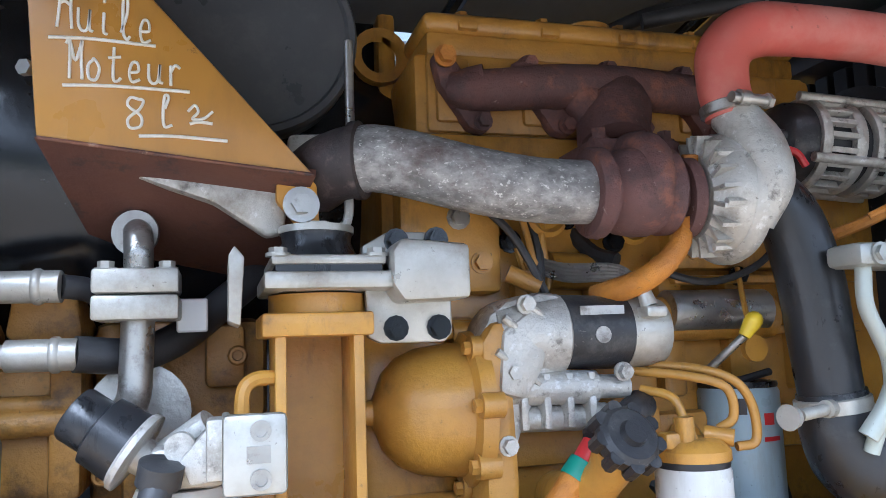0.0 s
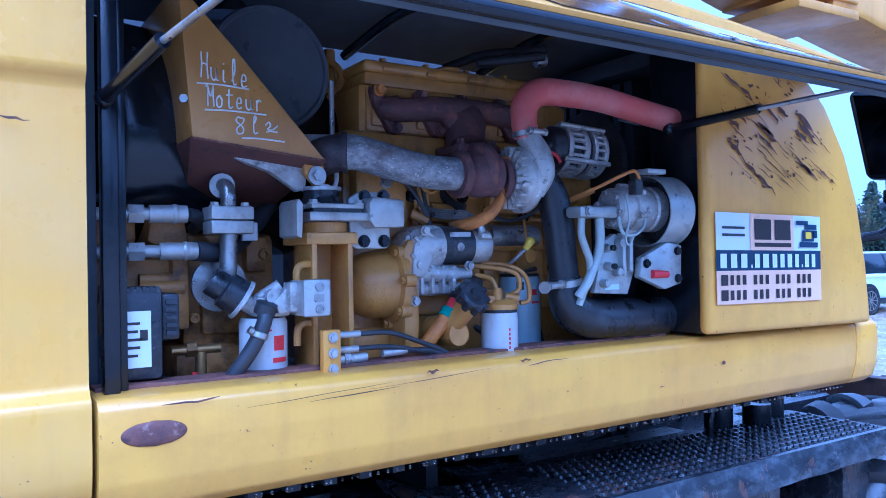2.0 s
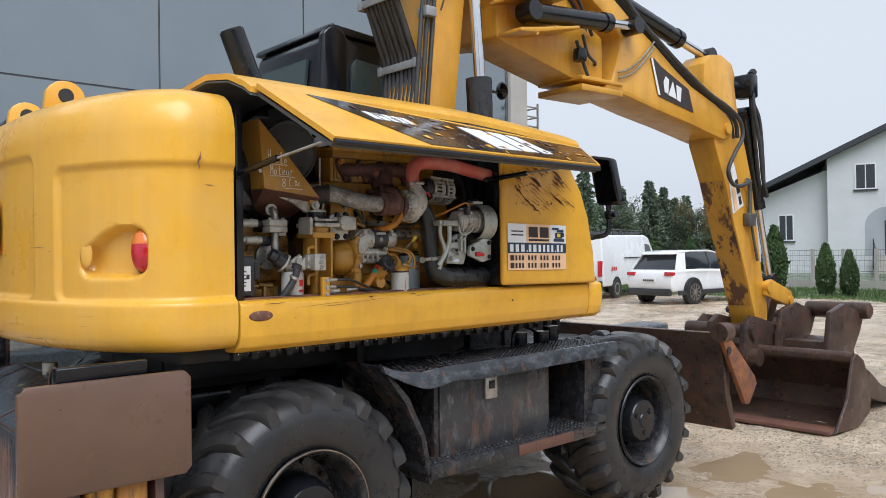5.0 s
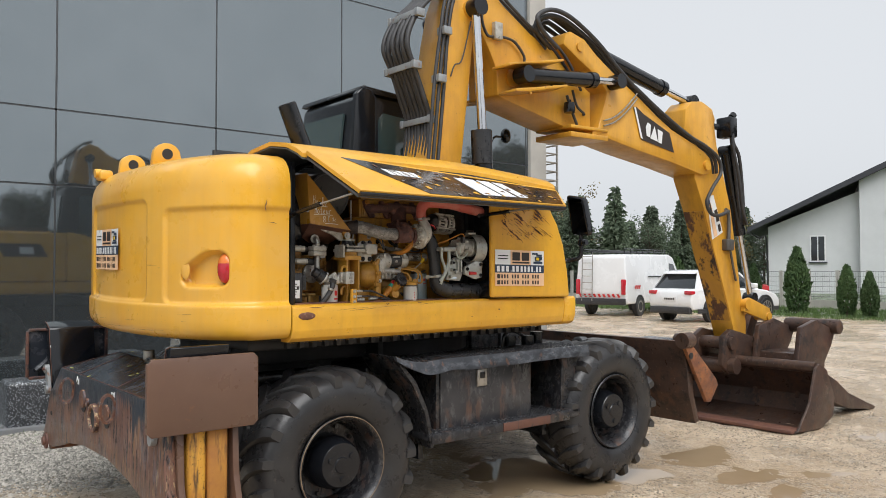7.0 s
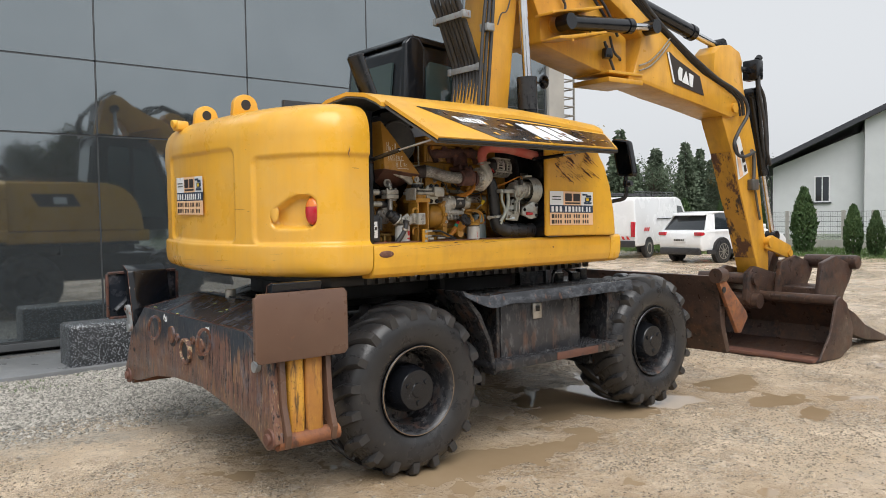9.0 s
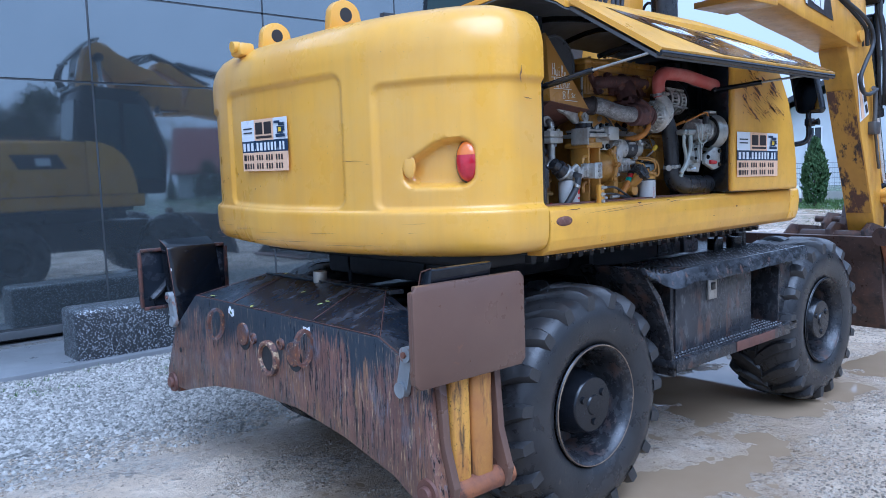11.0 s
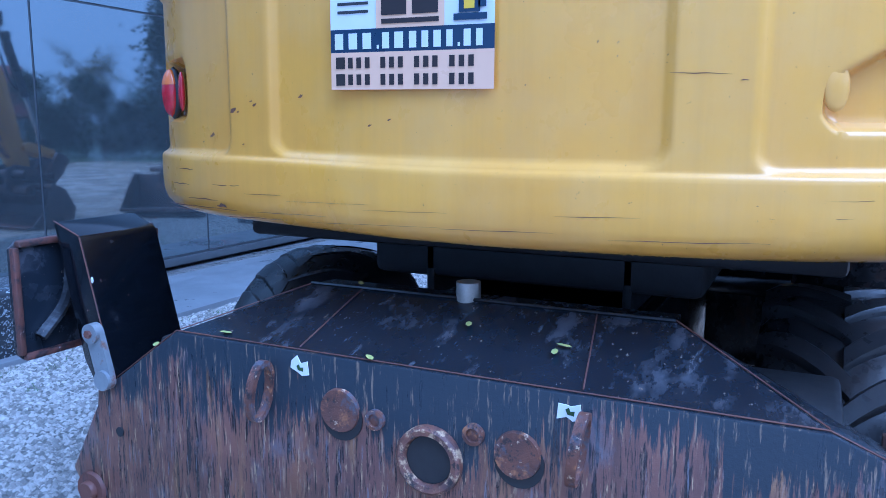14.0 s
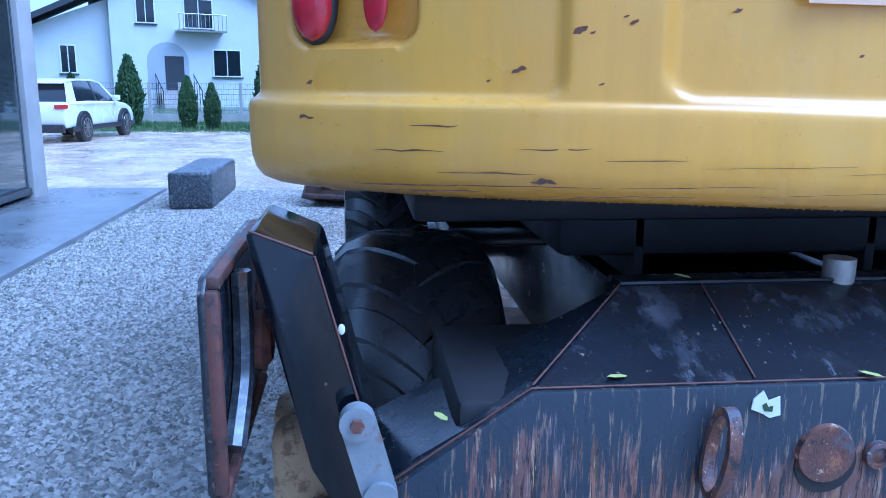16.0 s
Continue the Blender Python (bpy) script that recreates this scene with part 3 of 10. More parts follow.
        ring = [bm.verts.new(o + d * h + (u * math.cos(t) + w * math.sin(t)) * r) for t in (2 * math.pi * j / seg for j in range(seg))]
        if last:
            for j in range(seg):
                k = (j + 1) % seg
                bm.faces.new((last[j], last[k], ring[k], ring[j]))
        elif ends and r > 1e-4:
            bm.faces.new(ring[::-1])
        last = ring
    if ends and profile[-1][0] > 1e-4:
        bm.faces.new(last)
    return bm


def prism(bm, pts, a, b, plane="xz", bev=0.0, seg=2):
    """A plate of the given outline between two levels of the third axis."""
    def at(p, q, h):
        return {"xz": (p, h, q), "yz": (h, p, q), "xy": (p, q, h)}[plane]
    lo = [bm.verts.new(at(p, q, a)) for p, q in pts]
    hi = [bm.verts.new(at(p, q, b)) for p, q in pts]
    faces = [bm.faces.new(lo[::-1]), bm.faces.new(hi)]
    for i in range(len(pts)):
        j = (i + 1) % len(pts)
        faces.append(bm.faces.new((lo[i], lo[j], hi[j], hi[i])))
    if bev:
        bmesh.ops.recalc_face_normals(bm, faces=faces)
        edges = list({e for f in faces for e in f.edges})
        bmesh.ops.bevel(bm, geom=edges, offset=bev, segments=seg, profile=0.5, affect="EDGES")
    return bm


def ball(bm, c, r, seg=16, scale=(1, 1, 1)):
    m = Matrix.Translation(c) @ Matrix.Diagonal((r * scale[0], r * scale[1], r * scale[2], 1))
    bmesh.ops.create_uvsphere(bm, u_segments=seg, v_segments=max(6, seg // 2), radius=1.0, matrix=m)
    return bm


def hexbolt(bm, c, axis, r=0.012, h=0.01):
    rod(bm, c, Vector(c) + Vector(axis).normalized() * h, r, r, 6)
    rod(bm, Vector(c) - Vector(axis).normalized() * 0.002, Vector(c) + Vector(axis).normalized() * 0.002, r * 1.35, None, 12)
    return bm


SPLIT = {"boom_pin", "connecting_link", "step_bracket", "bracket_bolt", "tank_bolt", "hanger_bolt", "black_loom", "thin_hose", "hose_fitting", "grease_line", "grease_fitting", "refrigerant_pipe",
         "fuel_line", "railing", "coolant_hose", "hydraulic_hose", "injector_line", "stick_hose", "boom_hose", "loom_wire", "bent_pipe", "label_bar", "plate_bar", "side_stripe", "bucket_link", "compressor_bracket",
         "valve_block", "band_clamp", "hose_clip", "bracket_screw", "starter_nose", "mount_column", "hydraulic_pump"}


def clusters(bm):
    """Groups of vertices whose pieces touch, by the bounds of each piece."""
    seen, pieces = set(), []
    for v in bm.verts:
        if v in seen:
            continue
        stack, got = [v], []
        seen.add(v)
        while stack:
            q = stack.pop()
            got.append(q)
            for e in q.link_edges:
                o = e.other_vert(q)
                if o not in seen:
                    seen.add(o)
                    stack.append(o)
        lo = [min(q.co[i] for q in got) - 0.001 for i in range(3)]
        hi = [max(q.co[i] for q in got) + 0.001 for i in range(3)]
        pieces.append([got, lo, hi])
    joined = True
    while joined:
        joined = False
        for i in range(len(pieces)):
            for j in range(i + 1, len(pieces)):
                a, b = pieces[i], pieces[j]
                if all(a[1][k] <= b[2][k] and b[1][k] <= a[2][k] for k in range(3)):
                    pieces[i] = [a[0] + b[0], [min(x, y) for x, y in zip(a[1], b[1])], [max(x, y) for x, y in zip(a[2], b[2])]]
                    del pieces[j]
                    joined = True
                    break
            if joined:
                break
    return [q[0] for q in pieces]


def part(name, bm, material, parent=None, label="", angle=38):
    if name in SPLIT:
        bm.verts.index_update()
        groups = [{v.index for v in g} for g in clusters(bm)]
        if len(groups) > 1:
            for g in groups:
                b2 = bm.copy()
                bmesh.ops.delete(b2, geom=[v for v in b2.verts if v.index not in g], context="VERTS")
                ob = one_part(name, b2, material, parent, label, angle)
            bm.free()
            return ob
    return one_part(name, bm, material, parent, label, angle)


def one_part(name, bm, material, parent=None, label="", angle=38):
    bmesh.ops.recalc_face_normals(bm, faces=bm.faces)
    me = bpy.data.meshes.new(name)
    bm.to_mesh(me)
    bm.free()
    for p in me.polygons:
        p.use_smooth = True
    me.set_sharp_from_angle(angle=radians(angle))
    for mt in material if isinstance(material, list) else [material]:
        me.materials.append(M[mt] if isinstance(mt, str) else mt)
    ob = new(name, me)
    if parent:
        ob.parent = parent
    if label:
        ob["label"] = label
    return ob


def thing(name, label, category, at=None, group=""):
    ob = new(name)
    ob.empty_display_size = 0.2
    if at is not None:
        ob.matrix_basis = at
    return tagged(ob, label, category, group)


def B():
    return bmesh.new()

# ---- setting: ground, puddles, building ----
def ground_height(x, y):
    near = max(0.0, 1 - math.hypot(x - 1, y + 2) / 26)
    def mound(cx, cy, sx, sy, h):
        return h * math.exp(-((x - cx) / sx) ** 2 - ((y - cy) / sy) ** 2)
    forms = mound(2.4, -0.65, 0.55, 0.42, -0.034) + mound(1.0, -1.35, 1.2, 0.22, -0.014) + mound(0.2, -2.6, 0.9, 0.45, 0.012) + mound(4.05, -1.1, 0.5, 0.22, -0.022) + mound(3.35, -2.25, 0.22, 0.14, -0.022) + mound(1.85, -2.3, 0.30, 0.13, -0.020) + mound(3.5, -1.8, 0.2, 0.12, -0.020) + mound(6.3, -2.1, 0.6, 0.3, -0.02)
    clods = 0.4 + max(0.0, noise.noise((x * 0.9, y * 0.9, 2.2)))
    return near * (0.026 * noise.noise((x * 0.5, y * 0.7, 0.3)) + 0.014 * noise.noise((x * 1.7, y * 2.1, 4.1)) + 0.008 * noise.noise((x * 4.3, y * 4.3, 1.1)) + 0.012 * clods * noise.noise((x * 8.0, y * 8.0, 7.7)) + 0.012 * clods * noise.noise((x * 15.0, y * 15.0, 3.1))) + forms


def build_ground():
    xs = [-600, -300, -120, -60] + [-30 + 0.5 * i for i in range(46)] + [-7 + 0.04 * i for i in range(300)] + [5 + 0.1 * i for i in range(85)] + [13.5 + 0.5 * i for i in range(70)] + [60, 120, 300, 900]
    ys = [-600, -300, -120, -60] + [-26 + 0.5 * i for i in range(32)] + [-10 + 0.1 * i for i in range(50)] + [-5 + 0.04 * i for i in range(190)] + [2.6 + 0.1 * i for i in range(19)] + [4.5 + 0.5 * i for i in range(50)] + [40, 80, 200, 900]
    verts = [(x, y, ground_height(x, y)) for y in ys for x in xs]
    w = len(xs)
    faces = [(j * w + i, j * w + i + 1, (j + 1) * w + i + 1, (j + 1) * w + i) for j in range(len(ys) - 1) for i in range(w - 1)]
    me = bpy.data.meshes.new("ground")
    me.from_pydata(verts, [], faces)
    for p in me.polygons:
        p.use_smooth = True
    me.materials.append(M["ground"])
    return tagged(new("ground", me), "muddy gravel yard with wet patches and puddles", "ground", kind="structure")


build_ground()

# standing water in the hollows of the yard
bm = B()
cube(bm, -9, 16, -11, 2.2, -0.06, -0.0165)
tagged(part("puddle_water", bm, "puddle"), "brown muddy puddle water standing in the yard", "water", kind="structure")

FY = 5.5
MUL0, MULW = -0.03, 2.13
JOINTS = (0.20, 2.80, 3.77, 6.15, 8.55)


def facade():
    wall = B()
    cube(wall, -13, 9.0, FY + 0.12, FY + 9.0, 0.0, 8.6)
    w = part("wall_facade", wall, "dark")
    tagged(w, "dark glass-clad facade of a modern building", "wall", kind="structure")
    xs = [MUL0 + MULW * k for k in range(-6, 5)]
    xs = [-13.0] + [x for x in xs if -13 < x < 8.6] + [8.55]
    for k, (z0, z1) in enumerate(zip(JOINTS, JOINTS[1:])):
        for x0, x1 in zip(xs, xs[1:]):
            bm = B()
            cube(bm, x0 + 0.012, x1 - 0.012, FY, FY + 0.03, z0 + 0.012, z1 - 0.012)
            part("pane", bm, "facade_glass", w, "grey reflective glass pane")
    bm = B()
    for x in xs:
        cube(bm, x - 0.011, x + 0.011, FY + 0.008, FY + 0.12, 0.2, 8.5)
    for z in JOINTS:
        cube(bm, -13, 8.55, FY + 0.008, FY + 0.12, z - 0.011, z + 0.011)
    part("mullion", bm, "frame_metal", w)
    bm = B()
    cube(bm, 8.57, 9.02, FY - 0.06, FY + 9.0, 0.0, 8.7, 0.01)
    part("pier", bm, "concrete", w, "pale concrete corner pier")
    bm = B()
    cube(bm, -13, 8.57, FY - 0.03, FY + 0.14, 0.10, 0.185, 0.004)
    part("sill_trim", bm, "frame_metal", w)


facade()
bm = B()
cube(bm, -13, 9.6, 3.95, FY + 0.1, -0.12, 0.05, 0.012)
slab = tagged(part("pavement_slab", bm, "wet_slab"), "wet concrete slab along the glass facade", "pavement", kind="structure")
bm = B()
for k in range(120):
    cube(bm, -6 + k * 0.12, -6 + k * 0.12 + 0.095, FY - 0.22, FY - 0.08, 0.046, 0.054)
tagged(part("drain_grate", bm, "steel"), "steel drain grating along the facade base", "grating", kind="structure")


def granite_block(x0, x1, y0, y1, h):
    bm = B()
    cube(bm, x0, x1, y0, y1, 0.0, h, 0.05, 3)
    ob = part("granite_block", bm, "granite")
    return tagged(ob, "speckled dark granite block bench standing by the facade", "block", "granite blocks")


granite_block(-0.8, 1.45, 4.05, 4.55, 0.52)
granite_block(7.7, 9.7, 2.95, 3.5, 0.48)

# ---- the excavator: body ----
exc = thing("excavator", "yellow wheeled excavator with open engine door on wet ground", "excavator")
YC = -0.04
CW_OUT = [(-0.36, 1.26), (-0.55, 1.262), (-0.66, 1.205), (-0.76, 1.10), (-0.84, 0.95), (-0.91, 0.75), (-0.955, 0.5), (-0.98, 0.25), (-0.985, 0.0)]
CW_LEFT = [(-0.36, 1.40), (-0.47, 1.395), (-0.57, 1.335), (-0.66, 1.235), (-0.745, 1.11), (-0.81, 0.99), (-0.875, 0.82), (-0.915, 0.66), (-0.955, 0.42), (-0.98, 0.2), (-0.985, 0.0)]


def sstep(a, b, t):
    t = min(1.0, max(0.0, (t - a) / (b - a)))
    return t * t * (3 - 2 * t)


def rrect(px, pz, x0, x1, z0, z1, r):
    """Distance to a rounded rectangle, negative inside."""
    qx, qz = abs(px - (x0 + x1) / 2) - (x1 - x0) / 2 + r, abs(pz - (z0 + z1) / 2) - (z1 - z0) / 2 + r
    return math.hypot(max(qx, 0), max(qz, 0)) + min(max(qx, qz), 0) - r


def counterweight():
    side = smooth_path([(x, d, 0) for x, d in CW_OUT], 10)
    left = smooth_path([(x, d, 0) for x, d in CW_LEFT], 8)
    line = [Vector((p.x, YC - p.y, 0)) for p in side] + [Vector((p.x, YC + p.y, 0)) for p in left[-2::-1]]
    fine = []
    for a, b in zip(line, line[1:]):
        fine += [a, (a + b) / 2]
    line = fine + [line[-1]]
    rows = [(1.325, 0.30), (1.322, 0.10), (1.326, 0.06), (1.338, 0.03), (1.36, 0.012), (1.39, 0.003), (1.43, 0.0)]
    rows += [(1.45, 0.0), (1.48, 0.0), (1.502, 0.0), (1.510, 0.001), (1.516, 0.003), (1.520, 0.006), (1.523, 0.010), (1.527, 0.012), (1.532, 0.012), (1.538, 0.012)]
    z = 1.545
    while z < 2.2:
        rows.append((z, 0.012))
        z += 0.0105
    rows += [(2.22, 0.014), (2.26, 0.022), (2.30, 0.038), (2.335, 0.066), (2.36, 0.105), (2.378, 0.16), (2.395, 0.30), (2.41, 0.55), (2.415, 0.9)]
    bm = B()
    last = None
    n = len(line)
    for z, inset in rows:
        ring = []
        for i, p in enumerate(line):
            d = (line[min(i + 1, n - 1)] - line[max(i - 1, 0)]).normalized()
            nor = Vector((d.y, -d.x, 0))
            if nor.dot(Vector((p.x + 0.3, p.y - YC, 0))) > 0:
                nor = -nor
            yy = p.y - YC
            rec = 0.0
            # recessed centre panel and corner panels
            rec += 0.016 * (1 - sstep(-0.016, 0.006, rrect(yy, z, -0.56, 0.56, 1.532, 2.135, 0.06)))
            rec += 0.016 * (1 - sstep(-0.016, 0.006, rrect(abs(yy), z, 0.745, 3.0, 1.525, 2.065, 0.05)))
            # lamp pocket, tapering towards the middle
            zz = z - 1.725 - (0.015 if yy > 0 else 0.0)
            grow = 0.058 + 0.046 * sstep(0.86, 1.08, abs(yy))
            pd = rrect(abs(yy), zz + 0.108 - grow, 0.875, 1.17, -grow, grow, 0.055) if yy < 0 else rrect(yy, zz + 0.108 - grow, 1.03, 1.31, -grow, grow, 0.055)
            if abs(yy) > 0.7:
                rec += 0.058 * (1 - sstep(-0.026, 0.003, pd))
            q = p + nor * (inset + rec)
            if i in (0, n - 1):
                q.x = -0.36
            if inset > 0.25:
                q.y = YC + (q.y - YC) * (1 - 0.25 * (inset - 0.25))
                q.x = min(q.x, -0.36)
            ring.append(bm.verts.new((q.x, q.y, z + 0.015 * sstep(-0.2, 0.7, q.y))))
        if last:
            for i in range(n - 1):
                bm.faces.new((last[i], last[i + 1], ring[i + 1], ring[i]))
        else:
            bm.faces.new(ring)
        last = ring
    bm.faces.new(last)
    # flat front end
    return part("counterweight", bm, "yellow", exc, "rounded yellow counterweight with recessed panels", 50)


cw = counterweight()
for y in (-0.36, 0.29):
    bm = B()
    out = [(-0.83, 2.36)] + [(-0.735 + 0.085 * math.cos(a), 2.44 + 0.075 * math.sin(a)) for a in [math.pi - k * math.pi / 14 for k in range(15)]] + [(-0.62, 2.36)]
    prism(bm, out, y - 0.025, y + 0.025, "xz", 0.006)
    eye = part("lifting_eye", bm, "yellow", cw)
    # no real opening: a solid dark disc paints the shade in the eye
    bm = B()
    rod(bm, (-0.735, y - 0.027, 2.445), (-0.735, y + 0.027, 2.445), 0.034, None, 18)
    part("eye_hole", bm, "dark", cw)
bm = B()
cube(bm, -0.95, -0.86, 0.28, 0.40, 2.33, 2.40, 0.02)
rod(bm, (-0.97, 0.33, 2.375), (-0.93, 0.33, 2.378), 0.03)
part("camera_hood", bm, "yellow", cw)


def tail_light(sy):
    y = YC + (1.235 if sy > 0 else -1.102)
    bm = B()
    m = Matrix.Translation((-0.685 if sy < 0 else -0.615, y, 1.724 if sy < 0 else 1.745)) @ Matrix.Rotation(radians(-26 * sy), 4, "Z")
    prof = []
    for k in range(13):
        a = math.pi * k / 12
        prof.append((0.098 * math.sin(a), -0.108 * math.cos(a)))
    holder = part("tail_light", ellipsoid(m, 0.03, 0.048, 0.084, -1, 1), "lamp_red", exc, "oval red and orange tail light in a pocket")
    part("orange_lens", ellipsoid(m, 0.031, 0.049, 0.085, 0.34, 1), "lamp_orange", holder, "orange upper lens")
    part("lamp_seal", ellipsoid(m @ Matrix.Translation((0.012, 0, 0)), 0.024, 0.056, 0.094, -1, 1), "black_rubber", holder)


def ellipsoid(m, a, b, c, z0, z1, seg=28):
    bm = B()
    rows = 14
    last = None
    for k in range(rows + 1):
        zz = z0 + (z1 - z0) * k / rows
        rad = math.sqrt(max(0.0002, 1 - zz * zz))
        ring = [bm.verts.new(m @ Vector((a * rad * math.cos(t), b * rad * math.sin(t), c * zz))) for t in (2 * math.pi * j / seg for j in range(seg))]
        if last:
            for j in range(seg):
                bm.faces.new((last[j], last[(j + 1) % seg], ring[(j + 1) % seg], ring[j]))
        else:
            bm.faces.new(ring[::-1])
        last = ring
    bm.faces.new(last)
    return bm


for sy in (-1, 1):
    tail_light(sy)
bm = ellipsoid(Matrix.Translation((-0.70, 1.062, 1.745)) @ Matrix.Rotation(radians(-42), 4, "Z"), 0.012, 0.032, 0.068, -1, 1)
part("red_reflector", bm, "lamp_red", exc)
bm = ellipsoid(Matrix.Translation((-0.825, YC - 0.89, 1.715)) @ Matrix.Rotation(radians(30), 4, "Z"), 0.01, 0.03, 0.055, -1, 1)
part("blanking_plug", bm, "yellow", exc)

# side rail under the engine opening
RAIL = [(-1.16, 1.515), (-1.285, 1.515), (-1.302, 1.50), (-1.306, 1.44), (-1.300, 1.37), (-1.285, 1.325), (-1.25, 1.302), (-1.16, 1.298)]


def rail(x0, x1, sy=1):
    bm = B()
    prism(bm, [((y - YC) * sy + YC, z) for y, z in RAIL], x0, x1, "yz", 0.006)
    return bm


r = part("side_rail", rail(-0.352, 1.93), "yellow_rusty", exc, "yellow side rail with chipped paint")
part("rail_end", rail(1.934, 2.06), "yellow", r)
part("side_rail", rail(-0.352, 2.06, -1), "yellow", exc)
bm = B()
m = Matrix.Translation((-0.262, -1.306, 1.452)) @ Matrix.Rotation(radians(90), 4, "Z")
part("oval_plug", ellipsoid(m, 0.006, 0.055, 0.022, -1, 1), "rust", exc, "rusty oval marker plug")
bm.free()
bm = B()
cube(bm, -0.34, 1.145, -1.20, -1.135, 1.512, 1.522, 0.002)
part("sill_seal", bm, "rust", exc, "rust-worn top edge of the rail")

# front side panel
PANEL = [(1.15, 1.525), (1.95, 1.512), (1.93, 1.70), (1.885, 1.90), (1.82, 2.05), (1.72, 2.19), (1.58, 2.30), (1.42, 2.36), (1.15, 2.40)]
bm = B()
prism(bm, PANEL, -1.345, -1.305, "xz", 0.018, 3)
fp = part("front_side_panel", bm, "yellow_rusty", exc, "yellow side panel scratched down to rust")
bm = B()
prism(bm, [(x * 0.985 + 0.03, z * 0.995 + 0.006) for x, z in PANEL], -1.31, -1.14, "xz", 0.01)
part("panel_frame", bm, "black", fp)
bm = B()
prism(bm, PANEL, 1.10, 1.265, "xz", 0.022, 3)
part("front_side_panel", bm, "yellow", exc)
bm = B()
prism(bm, [(-0.352, 1.525), (1.145, 1.525), (1.145, 2.38), (-0.352, 2.38)], 1.10, 1.245, "xz", 0.022, 3)
part("left_side_door", bm, "yellow", exc)
bm = B()
prism(bm, [(0.15, 1.95), (0.85, 1.95), (0.72, 2.18), (0.02, 2.18)], 1.244, 1.249, "xz")
part("door_decal", bm, "ink", exc)
bm = B()
prism(bm, [(0.40, 2.0), (0.62, 2.0), (0.60, 2.12), (0.38, 2.12)], 1.247, 1.252, "xz")
part("door_emblem", bm, "white", exc)

# upper frame, deck and the walls of the engine bay
bm = B()
cube(bm, -0.34, 2.0, -1.15, 1.08, 1.30, 1.46)
bay = part("engine_bay", bm, "bay", exc, "black engine bay")
for box in ((-0.345, -0.325, -1.14, 1.08, 1.46, 2.36), (-0.33, 1.95, -0.16, -0.12, 1.46, 2.54), (1.36, 1.38, -1.15, -0.55, 1.46, 2.34)):
    part("bay_wall", cube(B(), *box), "bay", bay)
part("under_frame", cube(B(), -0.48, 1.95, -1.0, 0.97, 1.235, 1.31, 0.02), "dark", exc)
bm = B()
cube(bm, -0.34, 0.9, -0.115, 1.09, 2.36, 2.40, 0.01)
dk = part("top_deck", bm, "yellow", exc)
part("front_deck", cube(B(), 1.20, 1.6, -1.16, -0.6, 2.30, 2.36, 0.02), "bay", dk)
part("deck_post", cube(B(), 0.88, 1.0, -0.10, 0.1, 1.5, 2.355), "bay", dk)


# raised engine door
def slab_quad(bm, a, b, c, d, t):
    """A four-cornered plate of thickness t along its normal."""
    p = [Vector(v) for v in (a, b, c, d)]
    nor = (p[1] - p[0]).cross(p[3] - p[0]).normalized() * t
    lo = [bm.verts.new(v) for v in p]
    hi = [bm.verts.new(v + nor) for v in p]
    bm.faces.new(lo[::-1])
    bm.faces.new(hi)
    for i in range(4):
        j = (i + 1) % 4
        bm.faces.new((lo[i], lo[j], hi[j], hi[i]))
    return bm


def strip(bm, rows, t):
    """A bent sheet through rows of equal length, given thickness by an offset downwards."""
    top = [[bm.verts.new(v) for v in row] for row in rows]
    low = [[bm.verts.new(Vector(v) - Vector((0, 0, t))) for v in row] for row in rows]
    nr, nc = len(rows), len(rows[0])
    for g, flip in ((top, False), (low, True)):
        for i in range(nr - 1):
            for j in range(nc - 1):
                f = (g[i][j], g[i][j + 1], g[i + 1][j + 1], g[i + 1][j])
                bm.faces.new(f[::-1] if flip else f)
    for i in range(nr - 1):
        for j in (0, nc - 1):
            bm.faces.new((top[i][j], top[i + 1][j], low[i + 1][j], low[i][j]))
    for j in range(nc - 1):
        for i in (0, nr - 1):
            bm.faces.new((top[i][j], top[i][j + 1], low[i][j + 1], low[i][j]))
    return bm


bm = B()
rows = []
for y, z, x0, x1 in ((-0.62, 2.40, -0.36, 1.55), (-0.80, 2.455, -0.37, 1.66), (-1.05, 2.475, -0.37, 1.78), (-1.25, 2.445, -0.37, 1.80), (-1.36, 2.40, -0.36, 1.76), (-1.40, 2.372, -0.35, 1.73)):
    rows.append([(x0 + (x1 - x0) * k / 12, y, z - 0.16 * max(0, (k / 12 - 0.55)) ** 1.3 * 1.1) for k in range(13)])
strip(bm, rows, 0.025)
hood = part("engine_door", bm, "yellow_rusty", exc, "raised yellow engine door with a black decal", 30)
bm = B()
strip(bm, [[(x, y, z - 0.03) for x, y, z in row] for row in rows], 0.006)
part("door_underside", bm, "liner", hood, "black underside of the engine door", 30)
for x in (-0.05, 0.42, 0.9):
    bm = B()
    tube(bm, [(x, -0.66, 2.335), (x + 0.05, -0.95, 2.40), (x + 0.08, -1.32, 2.345)], 0.014, 8, 4)
    part("door_rib", bm, "black", hood)
A0, A1, A2, A3 = (-0.33, -1.405, 2.365), (1.72, -1.405, 2.275), (1.44, -1.75, 2.125), (-0.20, -1.75, 2.125)


def on_door(u, v, lift=0.0):
    a = Vector(A0).lerp(Vector(A1), u)
    b = Vector(A3).lerp(Vector(A2), u)
    nor = Vector((0.03, -0.48, 0.75)).normalized()
    return a.lerp(b, v) + nor * lift


def door_patch(quad, lift, t, nu=10, nv=4):
    """A sheet on the raised door between four corners given as (along, down)."""
    c = [Vector((p[0], p[1], 0)) for p in quad]
    bm_ = B()
    grids = []
    for h in (lift, lift - t):
